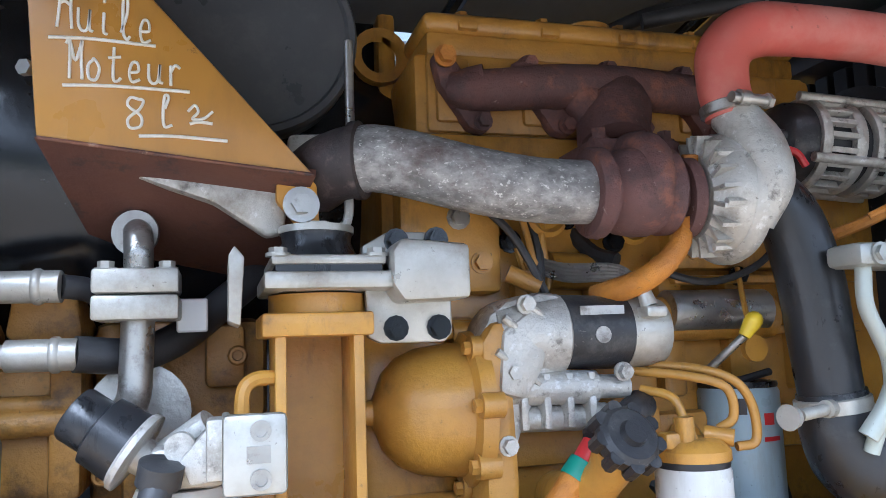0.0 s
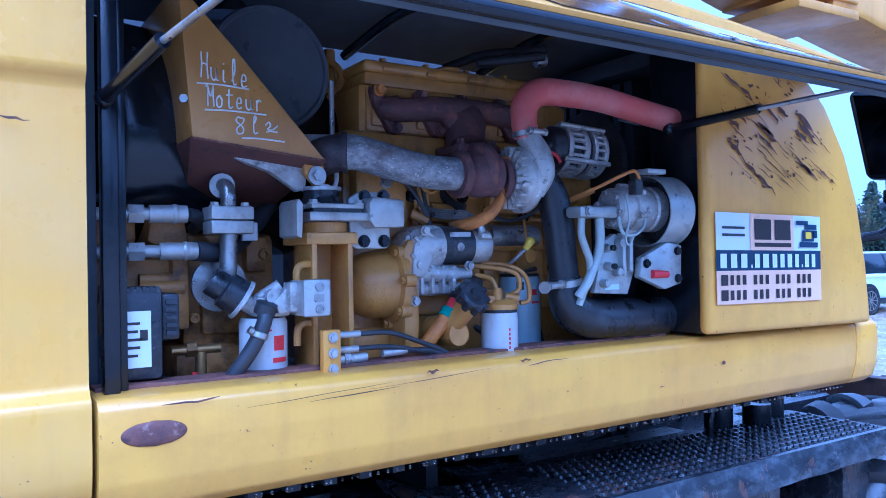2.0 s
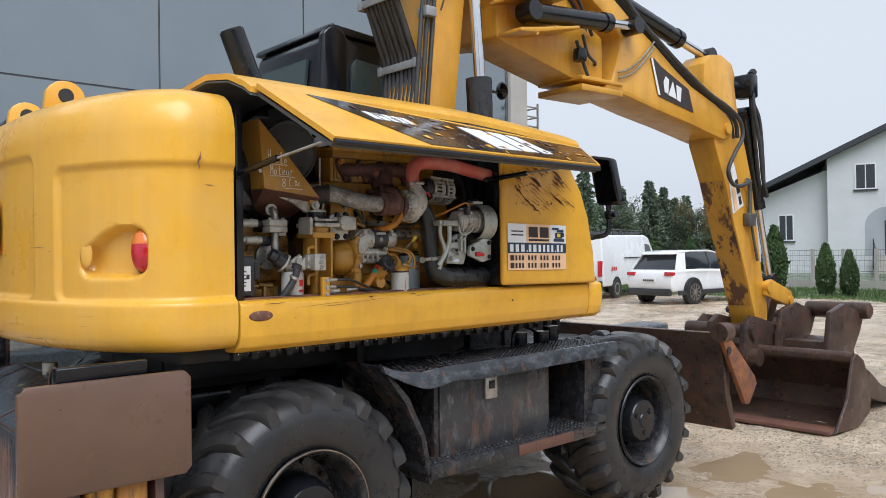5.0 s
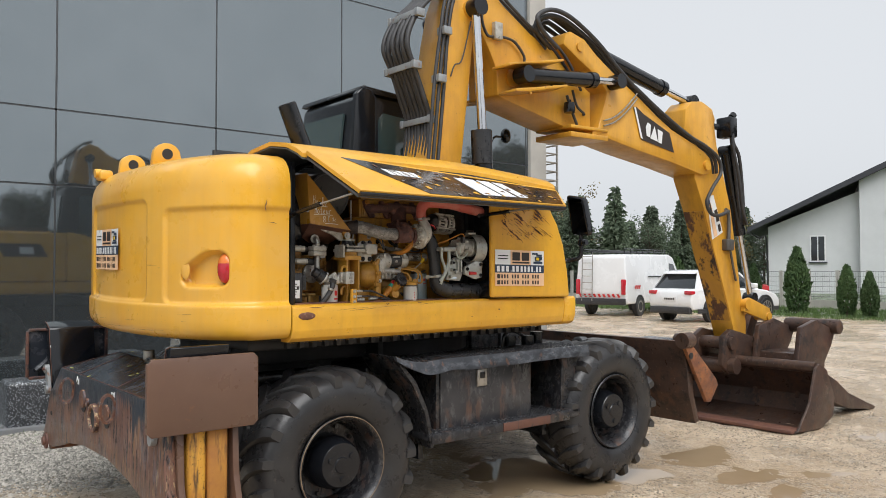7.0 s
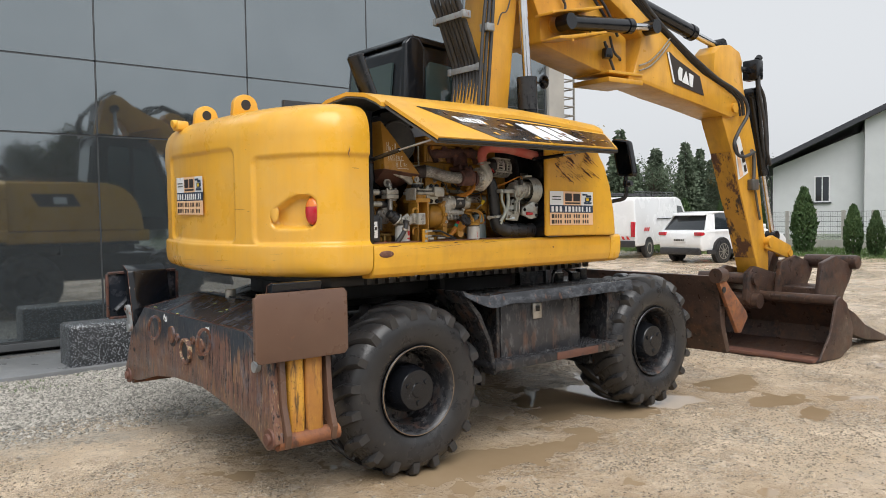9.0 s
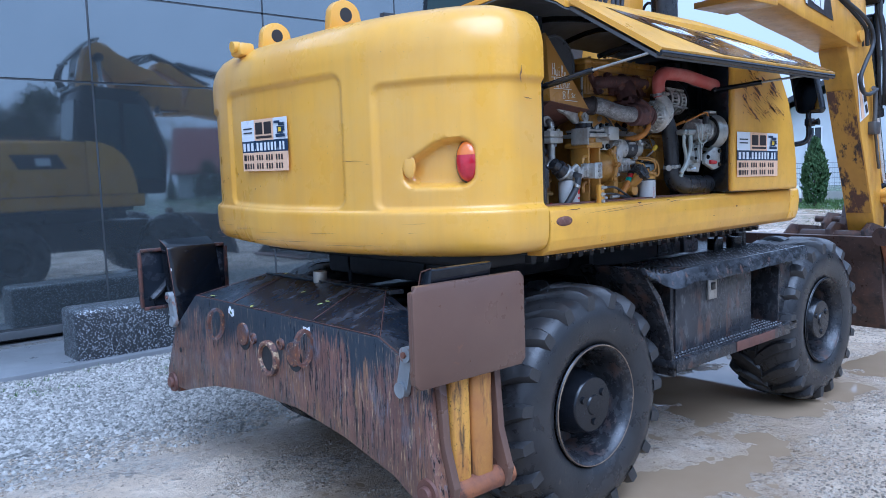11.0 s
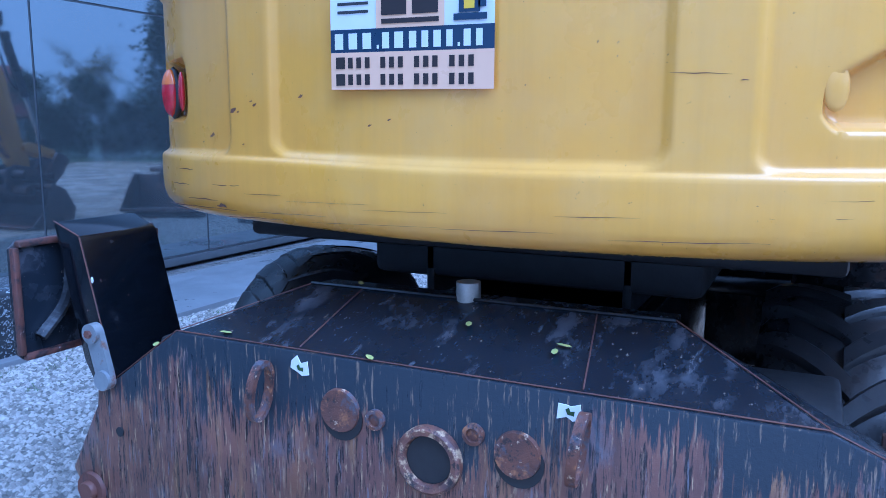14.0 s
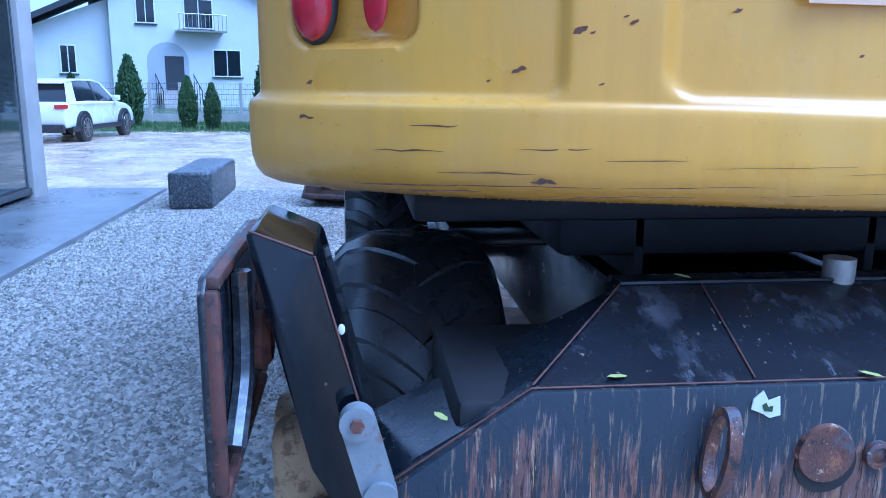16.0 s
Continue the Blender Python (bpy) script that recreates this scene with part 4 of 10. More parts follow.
        grids.append([[bm_.verts.new(on_door(*(c[0].lerp(c[1], i / nu).lerp(c[3].lerp(c[2], i / nu), j / nv))[:2], h)) for i in range(nu + 1)] for j in range(nv + 1)])
    for g in grids:
        for j in range(nv):
            for i in range(nu):
                bm_.faces.new((g[j][i], g[j][i + 1], g[j + 1][i + 1], g[j + 1][i]))
    top, low = grids
    for j in range(nv):
        for i in (0, nu):
            bm_.faces.new((top[j][i], top[j + 1][i], low[j + 1][i], low[j][i]))
    for i in range(nu):
        for j in (0, nv):
            bm_.faces.new((top[j][i], top[j][i + 1], low[j][i + 1], low[j][i]))
    return bm_


part("door_skin", door_patch(((0, 0), (1, 0), (1, 1), (0, 1)), 0.022, 0.022, 20, 6), "yellow_rusty", hood)
decal = part("door_decal", door_patch(((0.10, 0.06), (0.995, 0.10), (0.985, 0.96), (0.30, 0.96)), 0.025, 0.002), "decal", hood, "worn glossy black decal band")
for quad in (((0.50, 0.22), (0.585, 0.20), (0.66, 0.82), (0.565, 0.84)), ((0.60, 0.20), (0.655, 0.19), (0.735, 0.80), (0.675, 0.82)), ((0.67, 0.19), (0.715, 0.19), (0.80, 0.78), (0.755, 0.80))):
    part("decal_mark", door_patch(quad, 0.0275, 0.002, 6, 4), "white", hood, "white emblem shape")
for k in range(5):
    u0 = 0.205 + 0.026 * k
    part("print_bar", door_patch(((u0, 0.28), (u0 + 0.019, 0.28), (u0 + 0.035, 0.44), (u0 + 0.016, 0.44)), 0.0275, 0.002, 3, 2), "white", hood)
random.seed(17)
for k in range(46):
    u0, v0 = random.uniform(0.14, 0.97), random.uniform(0.12, 0.92)
    w0, h0 = random.uniform(0.004, 0.02), random.uniform(0.02, 0.09)
    if u0 - 0.1 < 0.25 * (v0 - 0.05):
        continue
    part("worn_patch", door_patch(((u0, v0), (u0 + w0, v0 - 0.02), (u0 + w0 * 1.5, v0 + h0), (u0 + w0 * 0.4, v0 + h0 * 0.8)), 0.0285, 0.001, 1, 1), random.choice(("yellow_rusty", "steel", "scratch")), hood)
part("door_liner", door_patch(((0.005, 0.0), (0.995, 0.0), (0.995, 0.98), (0.005, 0.98)), -0.012, 0.014, 20, 6), "liner", hood)
bm = B()
rod(bm, Vector(A3) + Vector((0, 0, 0.0)), Vector(A2), 0.014, None, 10)
part("door_edge", bm, "black", hood)
for a, b, c in (((-0.325, -1.24, 2.035), (-0.28, -1.50, 2.085), (-0.22, -1.71, 2.125)), ((1.13, -1.24, 2.09), (1.18, -1.50, 2.11), (1.24, -1.71, 2.125))):
    bm = B()
    rod(bm, a, Vector(a).lerp(Vector(b), 0.95), 0.013, None, 12)
    ball(bm, a, 0.018, 10)
    st = part("gas_strut", bm, "black", exc)
    bm = B()
    rod(bm, Vector(a).lerp(Vector(b), 0.9), c, 0.006, None, 10)
    part("strut_rod", bm, "steel", st)


# stickers
def sticker(o, u, v, w, h):
    """A rental sticker at the corner o, across u and down v (unit vectors)."""
    o, u, v = Vector(o), Vector(u).normalized(), Vector(v).normalized()
    nor = v.cross(u).normalized()
    if nor.dot(o - Vector((0.5, YC, 1.8))) < 0:
        nor = -nor

    def card(a, b, c, d, lift):
        bm = B()
        bm.faces.new([bm.verts.new(o + u * (w * p) + v * (h * q) + nor * lift) for p, q in ((a, b), (c, b), (c, d), (a, d))])
        return bm
    st = part("sticker", card(0, 0, 1, 0.41, 0.004), "white", exc, "white, navy and orange rental sticker with contact lines")
    part("orange_field", card(0.30, 0.0, 0.715, 0.41, 0.006), "peach", st)
    for a in (0.335, 0.525):
        part("emblem_block", card(a, 0.06, a + 0.155, 0.29, 0.008), "ink", st)
    part("print_bar", card(0.335, 0.325, 0.685, 0.37, 0.008), "ink", st)
    for a, b, c, d in ((0.74, 0.06, 0.86, 0.11), (0.83, 0.10, 0.95, 0.16), (0.80, 0.17, 0.92, 0.30), (0.77, 0.31, 0.96, 0.37), (0.91, 0.17, 0.955, 0.26)):
        part("machine_mark", card(a, b, c, d, 0.008), "navy", st)
    part("machine_mark", card(0.83, 0.19, 0.89, 0.27, 0.009), "yellow_plastic", st)
    part("navy_field", card(0, 0.41, 1, 0.635, 0.004), "navy", st)
    x = 0.03
    for wd in (0.075, 0.075, 0.075, 0.018, 0.06, 0.075, 0.06, 0.055, 0.06, 0.05, 0.018, 0.055, 0.05):
        part("print_bar", card(x, 0.45 if wd > 0.03 else 0.57, x + wd * 0.74, 0.605, 0.006), "white", st)
        x += wd + 0.016
    part("peach_field", card(0, 0.635, 1, 1, 0.004), "peach", st)
    for row in (0.68, 0.845):
        part("print_bar", card(0.035, row, 0.095, row + 0.115, 0.006), "ink", st)
        x = 0.115
        for n_ in (3, 3, 3, 3):
            for k in range(n_):
                part("print_bar", card(x, row + 0.005, x + 0.031, row + 0.11, 0.006), "ink", st)
                x += 0.055
            x += 0.045
    for row in (0.15, 0.23):
        part("print_bar", card(0.05, row, 0.25, row + 0.028, 0.006), "hose", st)


sticker((1.175, -1.347, 1.855), (1, 0, -0.015), (0, 0, -1), 0.485, 0.25)
sticker((-0.966, 0.276, 1.984), (0, -1, -0.012), (0, 0, -1), 0.465, 0.26)


# ---- wheels ----
def lug_mesh(side, sy, worn=False):
    """One tread bar of a tyre, about the axle, at the angle 0; worn: nearly level with the carcass."""
    bm = B()
    rows = []
    for j in range(7):
        f = j / 6
        h = (0.050 - 0.25 * f) if side == 0 else (-0.432 + 0.25 * f)
        a = 0.05 * f + 0.22 * f * f
        wdt = (0.046, 0.066, 0.078, 0.080, 0.080, 0.078, 0.076)[j]
        rt = (0.540, 0.564, 0.573, 0.575, 0.575, 0.575, 0.575)[j]
        rb = 0.47 if j == 0 else 0.52
        if worn:
            wdt, rt = wdt * 1.45, (0.484, 0.528, 0.547, 0.556, 0.559, 0.561, 0.561)[j]
        rows.append([bm.verts.new((rad * math.cos(t), sy * h, rad * math.sin(t))) for t, rad in ((a - wdt * 1.22, rb), (a - wdt, rt - 0.012), (a - wdt * 0.72, rt), (a + wdt * 0.72, rt), (a + wdt, rt - 0.012), (a + wdt * 1.22, rb))])
    for q, p in zip(rows, rows[1:]):
        for i in range(5):
            bm.faces.new((q[i], q[i + 1], p[i + 1], p[i]))
    bm.faces.new(rows[0])
    bm.faces.new(rows[-1])
    bmesh.ops.recalc_face_normals(bm, faces=bm.faces)
    me = bpy.data.meshes.new("tread_lug")
    bm.to_mesh(me)
    bm.free()
    for p in me.polygons:
        p.use_smooth = True
    me.set_sharp_from_angle(angle=radians(30))
    me.materials.append(M["rubber"])
    return me


LUGS = {(side, sy): lug_mesh(side, sy) for side in (0, 1) for sy in (-1, 1)}
WORN = {side: lug_mesh(side, 1, True) for side in (0, 1)}


def wheel(cx, sy, cz=0.575):
    """sy -1: right side, hub outwards to -y."""
    yo = YC + sy * 1.17
    ax = (0, sy, 0)
    o = (cx, yo, cz)
    bm = B()
    prof = [(0.285, -0.40), (0.30, -0.425), (0.40, -0.44), (0.475, -0.435), (0.515, -0.41), (0.546, -0.34), (0.556, -0.2), (0.546, -0.05), (0.517, 0.015), (0.475, 0.045), (0.42, 0.055), (0.36, 0.05), (0.31, 0.035), (0.285, 0.01), (0.285, -0.40)]
    lathe(bm, prof, o, ax, 72, False)
    w = part("wheel", bm, "rubber", exc, "large chevron-tread tyre on a dark steel rim", 32)
    for k in range(38):
        lug = new("tread_lug", WORN[k % 2] if sy == 1 and cx < 1 else LUGS[k % 2, sy])
        lug.parent = w
        lug.matrix_basis = Matrix.Translation(o) @ Matrix.Rotation(-2 * math.pi * (k / 2) / 19, 4, "Y")
    bm = B()
    lathe(bm, [(0.283, 0.02), (0.296, 0.036), (0.288, 0.046), (0.274, 0.036), (0.262, 0.0), (0.250, -0.03), (0.245, -0.14), (0.23, -0.17), (0.16, -0.175)], o, ax, 56, False)
    part("rim", bm, "black_rusty", w)
    bm = B()
    lathe(bm, [(0.165, -0.175), (0.162, -0.09), (0.150, -0.03), (0.142, -0.02), (0.138, 0.008), (0.13, 0.018), (0.05, 0.022), (0.045, 0.030), (0.0, 0.031)], o, ax, 40)
    for k in range(3):
        a = 0.6 + k * 2 * math.pi / 3
        c = Vector((cx + 0.085 * math.cos(a), yo + sy * 0.018, cz + 0.085 * math.sin(a)))
        rod(bm, c, c + Vector(ax) * 0.012, 0.02, 0.016, 12)
    for k in range(10):
        a = k * 2 * math.pi / 10
        c = Vector((cx + 0.205 * math.cos(a), yo - sy * 0.174, cz + 0.205 * math.sin(a)))
        rod(bm, c, c + Vector(ax) * 0.03, 0.013, None, 6)
    part("hub", bm, "black", w)
    bm = B()
    rows = [(0.291 + 0.0035 * math.cos(t), 0.045 + 0.0035 * math.sin(t)) for t in (2 * math.pi * k / 8 for k in range(9))]
    lathe(bm, rows, o, ax, 64, False)
    part("rim_edge", bm, "rim_tan" if cx < 1 else "black", w)


for cx, sy, cz in ((0.02, -1, 0.545), (0.0, 1, 0.565), (2.6, -1, 0.572), (2.6, 1, 0.572)):
    wheel(cx, sy, cz)

# ---- undercarriage ----
bm = B()
cube(bm, -0.62, 3.25, -0.45, 0.37, 0.55, 1.02, 0.03)
chs = part("chassis", bm, "black", exc, "black steel undercarriage frame")
for x in (0.0, 2.6):
    bm = B()
    lathe(bm, [(0.05, -0.76), (0.13, -0.74), (0.13, -0.30), (0.20, -0.16), (0.22, 0.0), (0.20, 0.16), (0.13, 0.30), (0.13, 0.74), (0.05, 0.76)], (x, YC, 0.575), (0, 1, 0), 28)
    part("axle", bm, "black", chs)
part("chassis_deck", cube(B(), 0.45, 2.25, -0.85, 0.77, 0.98, 1.06, 0.01), "black", chs)
part("frame_bulkhead", cube(B(), 0.62, 0.66, -0.75, 0.60, 1.0, 1.25), "dark", exc)
part("tail_frame", cube(B(), -0.30, 0.62, -0.62, 0.55, 1.10, 1.25, 0.03), "dark", exc, "dark steel tail frame under the counterweight")
for y in (-0.40, 0.30):
    part("frame_web", cube(B(), -0.30, 1.2, y, y + 0.03, 1.03, 1.26, 0.004), "dark", exc)
bm = B()
rod(bm, (1.15, YC, 1.02), (1.15, YC, 1.31), 0.62, None, 48)
rod(bm, (1.15, YC, 1.10), (1.15, YC, 1.20), 0.68, None, 64)
part("slew_ring", bm, "dark", exc)
for k in range(26):
    x = -0.3 + k * 0.085
    part("rail_lug", cube(B(), x, x + 0.03, -1.14, -1.10, 1.255, 1.30), "dark", exc)


def tread_plate(bm, x0, x1, y0, y1, z, droop=0.0):
    """Anti-slip plate: a sheet with rows of raised punched teeth."""
    nx, ny = int((x1 - x0) / 0.034), max(2, int(abs(y1 - y0) / 0.034))
    for i in range(nx):
        for j in range(ny):
            cx = x0 + (i + 0.5 + 0.5 * (j % 2)) * (x1 - x0) / (nx + 0.5)
            cy = y0 + (j + 0.5) * (y1 - y0) / ny
            rod(bm, (cx, cy, z), (cx, cy, z + 0.008), 0.011, 0.006, 6)
    return bm


bm = B()
cube(bm, 0.80, 2.22, -1.265, -0.86, 1.075, 1.125, 0.012)
plat = part("side_platform", bm, "black_rusty", exc, "black side platform with anti-slip tread plate")
part("tread_plate", tread_plate(B(), 0.84, 2.2, -1.25, -0.92, 1.124), "wet_tread", plat)
bm = B()
pts = [(0.80, 1.075), (0.80, 1.13), (0.62, 1.115), (0.50, 1.13), (0.40, 1.17), (0.385, 1.16), (0.48, 1.10), (0.62, 1.06)]
prism(bm, pts, -1.265, -0.90, "xz", 0.006)
part("bent_end", bm, "black_rusty", plat)
part("tread_plate", tread_plate(B(), 0.55, 0.82, -1.25, -0.92, 1.118), "wet_tread", plat)
# folded, dented lip along the platform's outer edge
M["worn_lip"] = surf("worn_wet_lip", (0.060, 0.064, 0.072), (0.035, 0.037, 0.043), 7, 0.20, 0.35, 0.10, 30, rvar=0.10, layers=(((0.20, 0.21, 0.23), 0.52, (14, 14, 26), 0.2, 0.6, 0.28), ((0.16, 0.075, 0.04), 0.30, (20, 20, 9), 0.08, 0.8, 0.6)))


def lip_level(x):
    for (x0, z0), (x1, z1) in zip(((0.385, 1.172), (0.44, 1.148), (0.52, 1.127), (0.62, 1.116), (0.80, 1.126)), ((0.44, 1.148), (0.52, 1.127), (0.62, 1.116), (0.80, 1.126), (2.3, 1.126))):
        if x <= x1:
            return z0 + (z1 - z0) * (x - x0) / (x1 - x0)


bm = B()
rows = []
for k in range(75):
    x = 0.387 + 1.853 * k / 74
    z = lip_level(x)
    drop = 0.030 + 0.050 * sstep(0.40, 0.66, x) + 0.012 * noise.noise((x * 5.0, 0.3, 0))
    out = 0.016 + 0.010 * noise.noise((x * 7.0, 2.3, 0)) + 0.014 * math.exp(-((x - 0.72) / 0.12) ** 2)
    rows.append([bm.verts.new(p) for p in ((x, -1.255, z + 0.003), (x, -1.272, z + 0.003), (x, -1.278 - out * 0.6, z - drop * 0.5), (x, -1.276 - out, z - drop), (x, -1.266, z - drop))])
for q, p in zip(rows, rows[1:]):
    for a in range(5):
        bm.faces.new((q[a], q[(a + 1) % 5], p[(a + 1) % 5], p[a]))
bm.faces.new(rows[0])
bm.faces.new(rows[-1])
bmesh.ops.recalc_face_normals(bm, faces=bm.faces)
part("folded_lip", bm, "worn_lip", plat, "dented wet lip with scraped paint")
bm = B()
cube(bm, 0.74, 1.86, -0.88, -0.46, 1.066, 1.084, 0.005)
part("cover_plate", bm, "worn_lip", exc, "wet black cover plate with rust patches")
bm = B()
cube(bm, 0.70, 2.30, -0.46, -0.42, 1.0, 1.215, 0.008)
for x in (1.35, 1.72, 2.05):
    cube(bm, x, x + 0.03, -0.49, -0.455, 1.0, 1.20, 0.005)
part("frame_side", bm, "black_rusty", exc, "dark side of the undercarriage frame")
bm = B()
prism(bm, [(0.385, 1.165), (0.42, 1.15), (0.56, 1.00), (0.66, 0.80), (0.71, 0.56), (0.685, 0.55), (0.63, 0.79), (0.53, 0.98)], -1.26, -0.85, "xz", 0.004)
part("mudguard", bm, "black_rusty", exc, "black steel mudguard behind the rear wheel")
bm = B()
prism(bm, [(2.02, 1.07), (2.24, 1.09), (2.15, 0.86), (2.03, 0.62), (2.0, 0.62)], -1.2, -0.85, "xz", 0.006)
part("mudguard", bm, "black_rusty", exc)
bm = B()
cube(bm, 0.80, 1.72, -1.165, -0.5, 0.60, 1.07, 0.015)
box = part("tool_box", bm, "black_rusty", exc, "rust-streaked black tool box between the wheels")
bm = B()
cube(bm, 0.83, 1.69, -1.178, -1.16, 0.63, 1.05, 0.006)
part("box_lid", bm, "scuffed_lid", box)
bm = B()
cube(bm, 1.15, 1.245, -1.195, -1.176, 0.90, 1.02, 0.006)
part("latch_plate", bm, "steel", box, "worn steel latch plate")
bm = B()
cube(bm, 1.175, 1.22, -1.200, -1.19, 0.955, 1.0, 0.004)
part("latch_button", bm, "black", box)
bm = B()
cube(bm, 0.66, 2.02, -1.27, -0.92, 0.60, 0.645, 0.008)
stp = part("lower_step", bm, "black_rusty", exc, "lower access step with tread plate and rusty edge")
part("tread_plate", tread_plate(B(), 0.69, 2.0, -1.255, -0.95, 0.644), "wet_tread", stp)
bm = B()
cube(bm, 0.68, 2.02, -1.276, -1.268, 0.575, 0.64, 0.003)
part("step_edge", bm, "black_rusty", stp)
part("step_patch", cube(B(), 1.32, 1.80, -1.281, -1.2745, 0.578, 0.637, 0.002), "rust_plate", stp, "rusty stretch of the step edge")
part("step_arm", cube(B(), 2.0, 2.22, -1.26, -1.20, 0.585, 0.65, 0.008), "black_rusty", stp)
bm = B()
cube(bm, 0.70, 0.74, -1.1, -0.6, 0.45, 0.62)
cube(bm, 1.90, 1.94, -1.1, -0.6, 0.45, 0.62)
part("step_bracket", bm, "black", stp)
bm = B()
for x, y, z in ((1.9, -0.95, 1.2), (2.05, -0.9, 1.22), (1.75, -0.9, 1.2)):
    rod(bm, (x, y, 1.1), (x, y, z), 0.05, None, 16)
tube(bm, [(1.6, -0.98, 1.12), (1.62, -0.98, 1.22), (1.75, -0.95, 1.24), (1.95, -0.92, 1.16)], 0.012)
part("valve_block", bm, "black", exc)
bm = B()
cube(bm, 1.0, 1.7, -0.90, -0.70, 1.075, 1.10, 0.005)
part("deck_sheet", bm, "steel", exc, "bare grey worn deck sheet")

# ---- rear support with stabiliser legs ----
PLATE = [(0.79, 1.02), (1.10, 0.80), (1.16, 0.70), (1.27, 0.50), (1.22, 0.42), (1.02, 0.42), (0.6, 0.52), (0.2, 0.57), (-0.3, 0.58), (-0.7, 0.53), (-1.05, 0.45), (-1.22, 0.36), (-1.33, 0.42), (-1.28, 0.60), (-1.25, 0.88), (-1.20, 0.92), (-0.97, 1.015)]
bm = B()
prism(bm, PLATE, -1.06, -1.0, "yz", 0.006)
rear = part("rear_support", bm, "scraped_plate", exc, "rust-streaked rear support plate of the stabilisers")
bm = B()
T0, T1 = [(-1.045, 0.78, 1.022), (-1.045, 0.35, 1.022), (-1.045, -0.45, 1.022), (-1.045, -0.96, 1.018)], [(-0.73, 0.51, 1.135), (-0.73, 0.33, 1.135), (-0.73, -0.40, 1.135), (-0.73, -0.60, 1.135)]
strip(bm, [T0, T1, [(-0.62, p[1], 1.13) for p in T1]], 0.02)
slab_quad(bm, (-1.045, 0.785, 1.02), (-1.0, 1.12, 0.80), (-0.66, 1.12, 0.80), (-0.73, 0.515, 1.133), 0.018)
slab_quad(bm, (-1.045, -0.965, 1.016), (-0.73, -0.605, 1.133), (-0.66, -1.18, 0.82), (-1.0, -1.20, 0.905), 0.018)
cov = part("cover_plate", bm, "scuffed_cover", rear, "sloping black cover plates with scraped paint", 20)
for a, b in (((-1.05, 0.79, 1.024), (-1.05, -0.965, 1.020)), ((-1.05, -0.965, 1.020), (-1.04, -1.20, 0.92)), ((-1.05, 0.79, 1.024), (-1.04, 1.10, 0.81)), ((-1.04, 0.35, 1.026), (-0.73, 0.33, 1.139)), ((-1.04, -0.45, 1.026), (-0.73, -0.40, 1.139)), ((-1.04, 0.785, 1.026), (-0.73, 0.515, 1.138)), ((-1.04, -0.965, 1.02), (-0.73, -0.605, 1.138))):
    bm = B()
    rod(bm, a, b, 0.0022, None, 6)
    part("weld_seam", bm, "rust_plate", rear)
bm = B()
rod(bm, (-0.735, 0.52, 1.137), (-0.735, -0.605, 1.137), 0.006, None, 6)
part("cover_edge", bm, "black", rear)
bm = B()
cube(bm, -1.0, -0.5, -1.0, 0.92, 0.58, 0.98, 0.02)
part("cross_tube", bm, "dark", rear)
bm = B()
rod(bm, (-0.715, -0.015, 1.12), (-0.715, -0.015, 1.185), 0.036, None, 24)
part("grease_pot", bm, "zinc", rear, "bright metal cylinder on the cover")
for y, z in ((0.205, 0.875), (-0.30, 0.845)):
    bm = B()
    rod(bm, (-1.055, y, z), (-1.072, y, z), 0.062, 0.058, 28)
    part("round_plate", bm, "scaled_rust", rear)
    # dark disc shifted down paints the plate's cast shadow
    bm = B()
    rod(bm, (-1.058, y - 0.004, z - 0.02), (-1.064, y - 0.004, z - 0.02), 0.064, None, 28)
    part("backing_ring", bm, "dark", rear)
for y, z in ((0.095, 0.868), (-0.185, 0.878)):
    bm = B()
    lathe(bm, [(0.028, 0.0), (0.028, 0.014), (0.018, 0.016), (0.017, 0.008), (0.0, 0.012)], (-1.06, y, z), (-1, 0, 0), 20)
    part("flanged_bolt", bm, "scaled_rust", rear)
bm = B()
lathe(bm, [(0.09, 0), (0.09, 0.022), (0.082, 0.028), (0.068, 0.026), (0.064, 0.01), (0.064, -0.03), (0.0, -0.03)], (-1.06, -0.065, 0.79), (-1, 0, 0), 36)
part("tow_socket", bm, "worn_ring", rear, "ringed tow socket")
# dark disc paints the shade down the socket
bm = B()
lathe(bm, [(0.063, 0.012), (0.0, 0.0125)], (-1.06, -0.065, 0.79), (-1, 0, 0), 30, False)
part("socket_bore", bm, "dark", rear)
for y in (0.44, -0.46):
    rows_ = []
    for k in range(25):
        a = radians(-180 + 359.9 * k / 24)
        rows_.append([(-1.105 - (0.05 - e) * math.cos(a), y + f - 0.012 * math.sin(a), 0.905 + (0.09 - e) * math.sin(a)) for f, e in ((-0.012, 0.0), (0.012, 0.0), (0.012, 0.016), (-0.012, 0.016), (-0.012, 0.0))])
    bm = B()
    vs = [[bm.verts.new(p) for p in row[:4]] for row in rows_]
    for q, p in zip(vs, vs[1:]):
        for i in range(4):
            bm.faces.new((q[i], q[(i + 1) % 4], p[(i + 1) % 4], p[i]))
    bm.faces.new(vs[0])
    bm.faces.new(vs[-1][::-1])
    part("tie_loop", bm, "scaled_rust", rear)
for y, lean in ((0.335, 0.012), (-0.425, -0.006)):
    bm = B()
    prism(bm, [(y - 0.03, 0.958), (y - 0.008, 0.953), (y + 0.006, 0.962), (y + 0.03, 0.96 + lean), (y + 0.027, 0.992), (y + 0.008, 0.997 + lean), (y - 0.004, 0.988), (y - 0.026, 0.996)], -1.064, -1.061, "yz")
    tag = part("inspection_tag", bm, "white", rear, "torn white and green paper tag")
    bm = B()
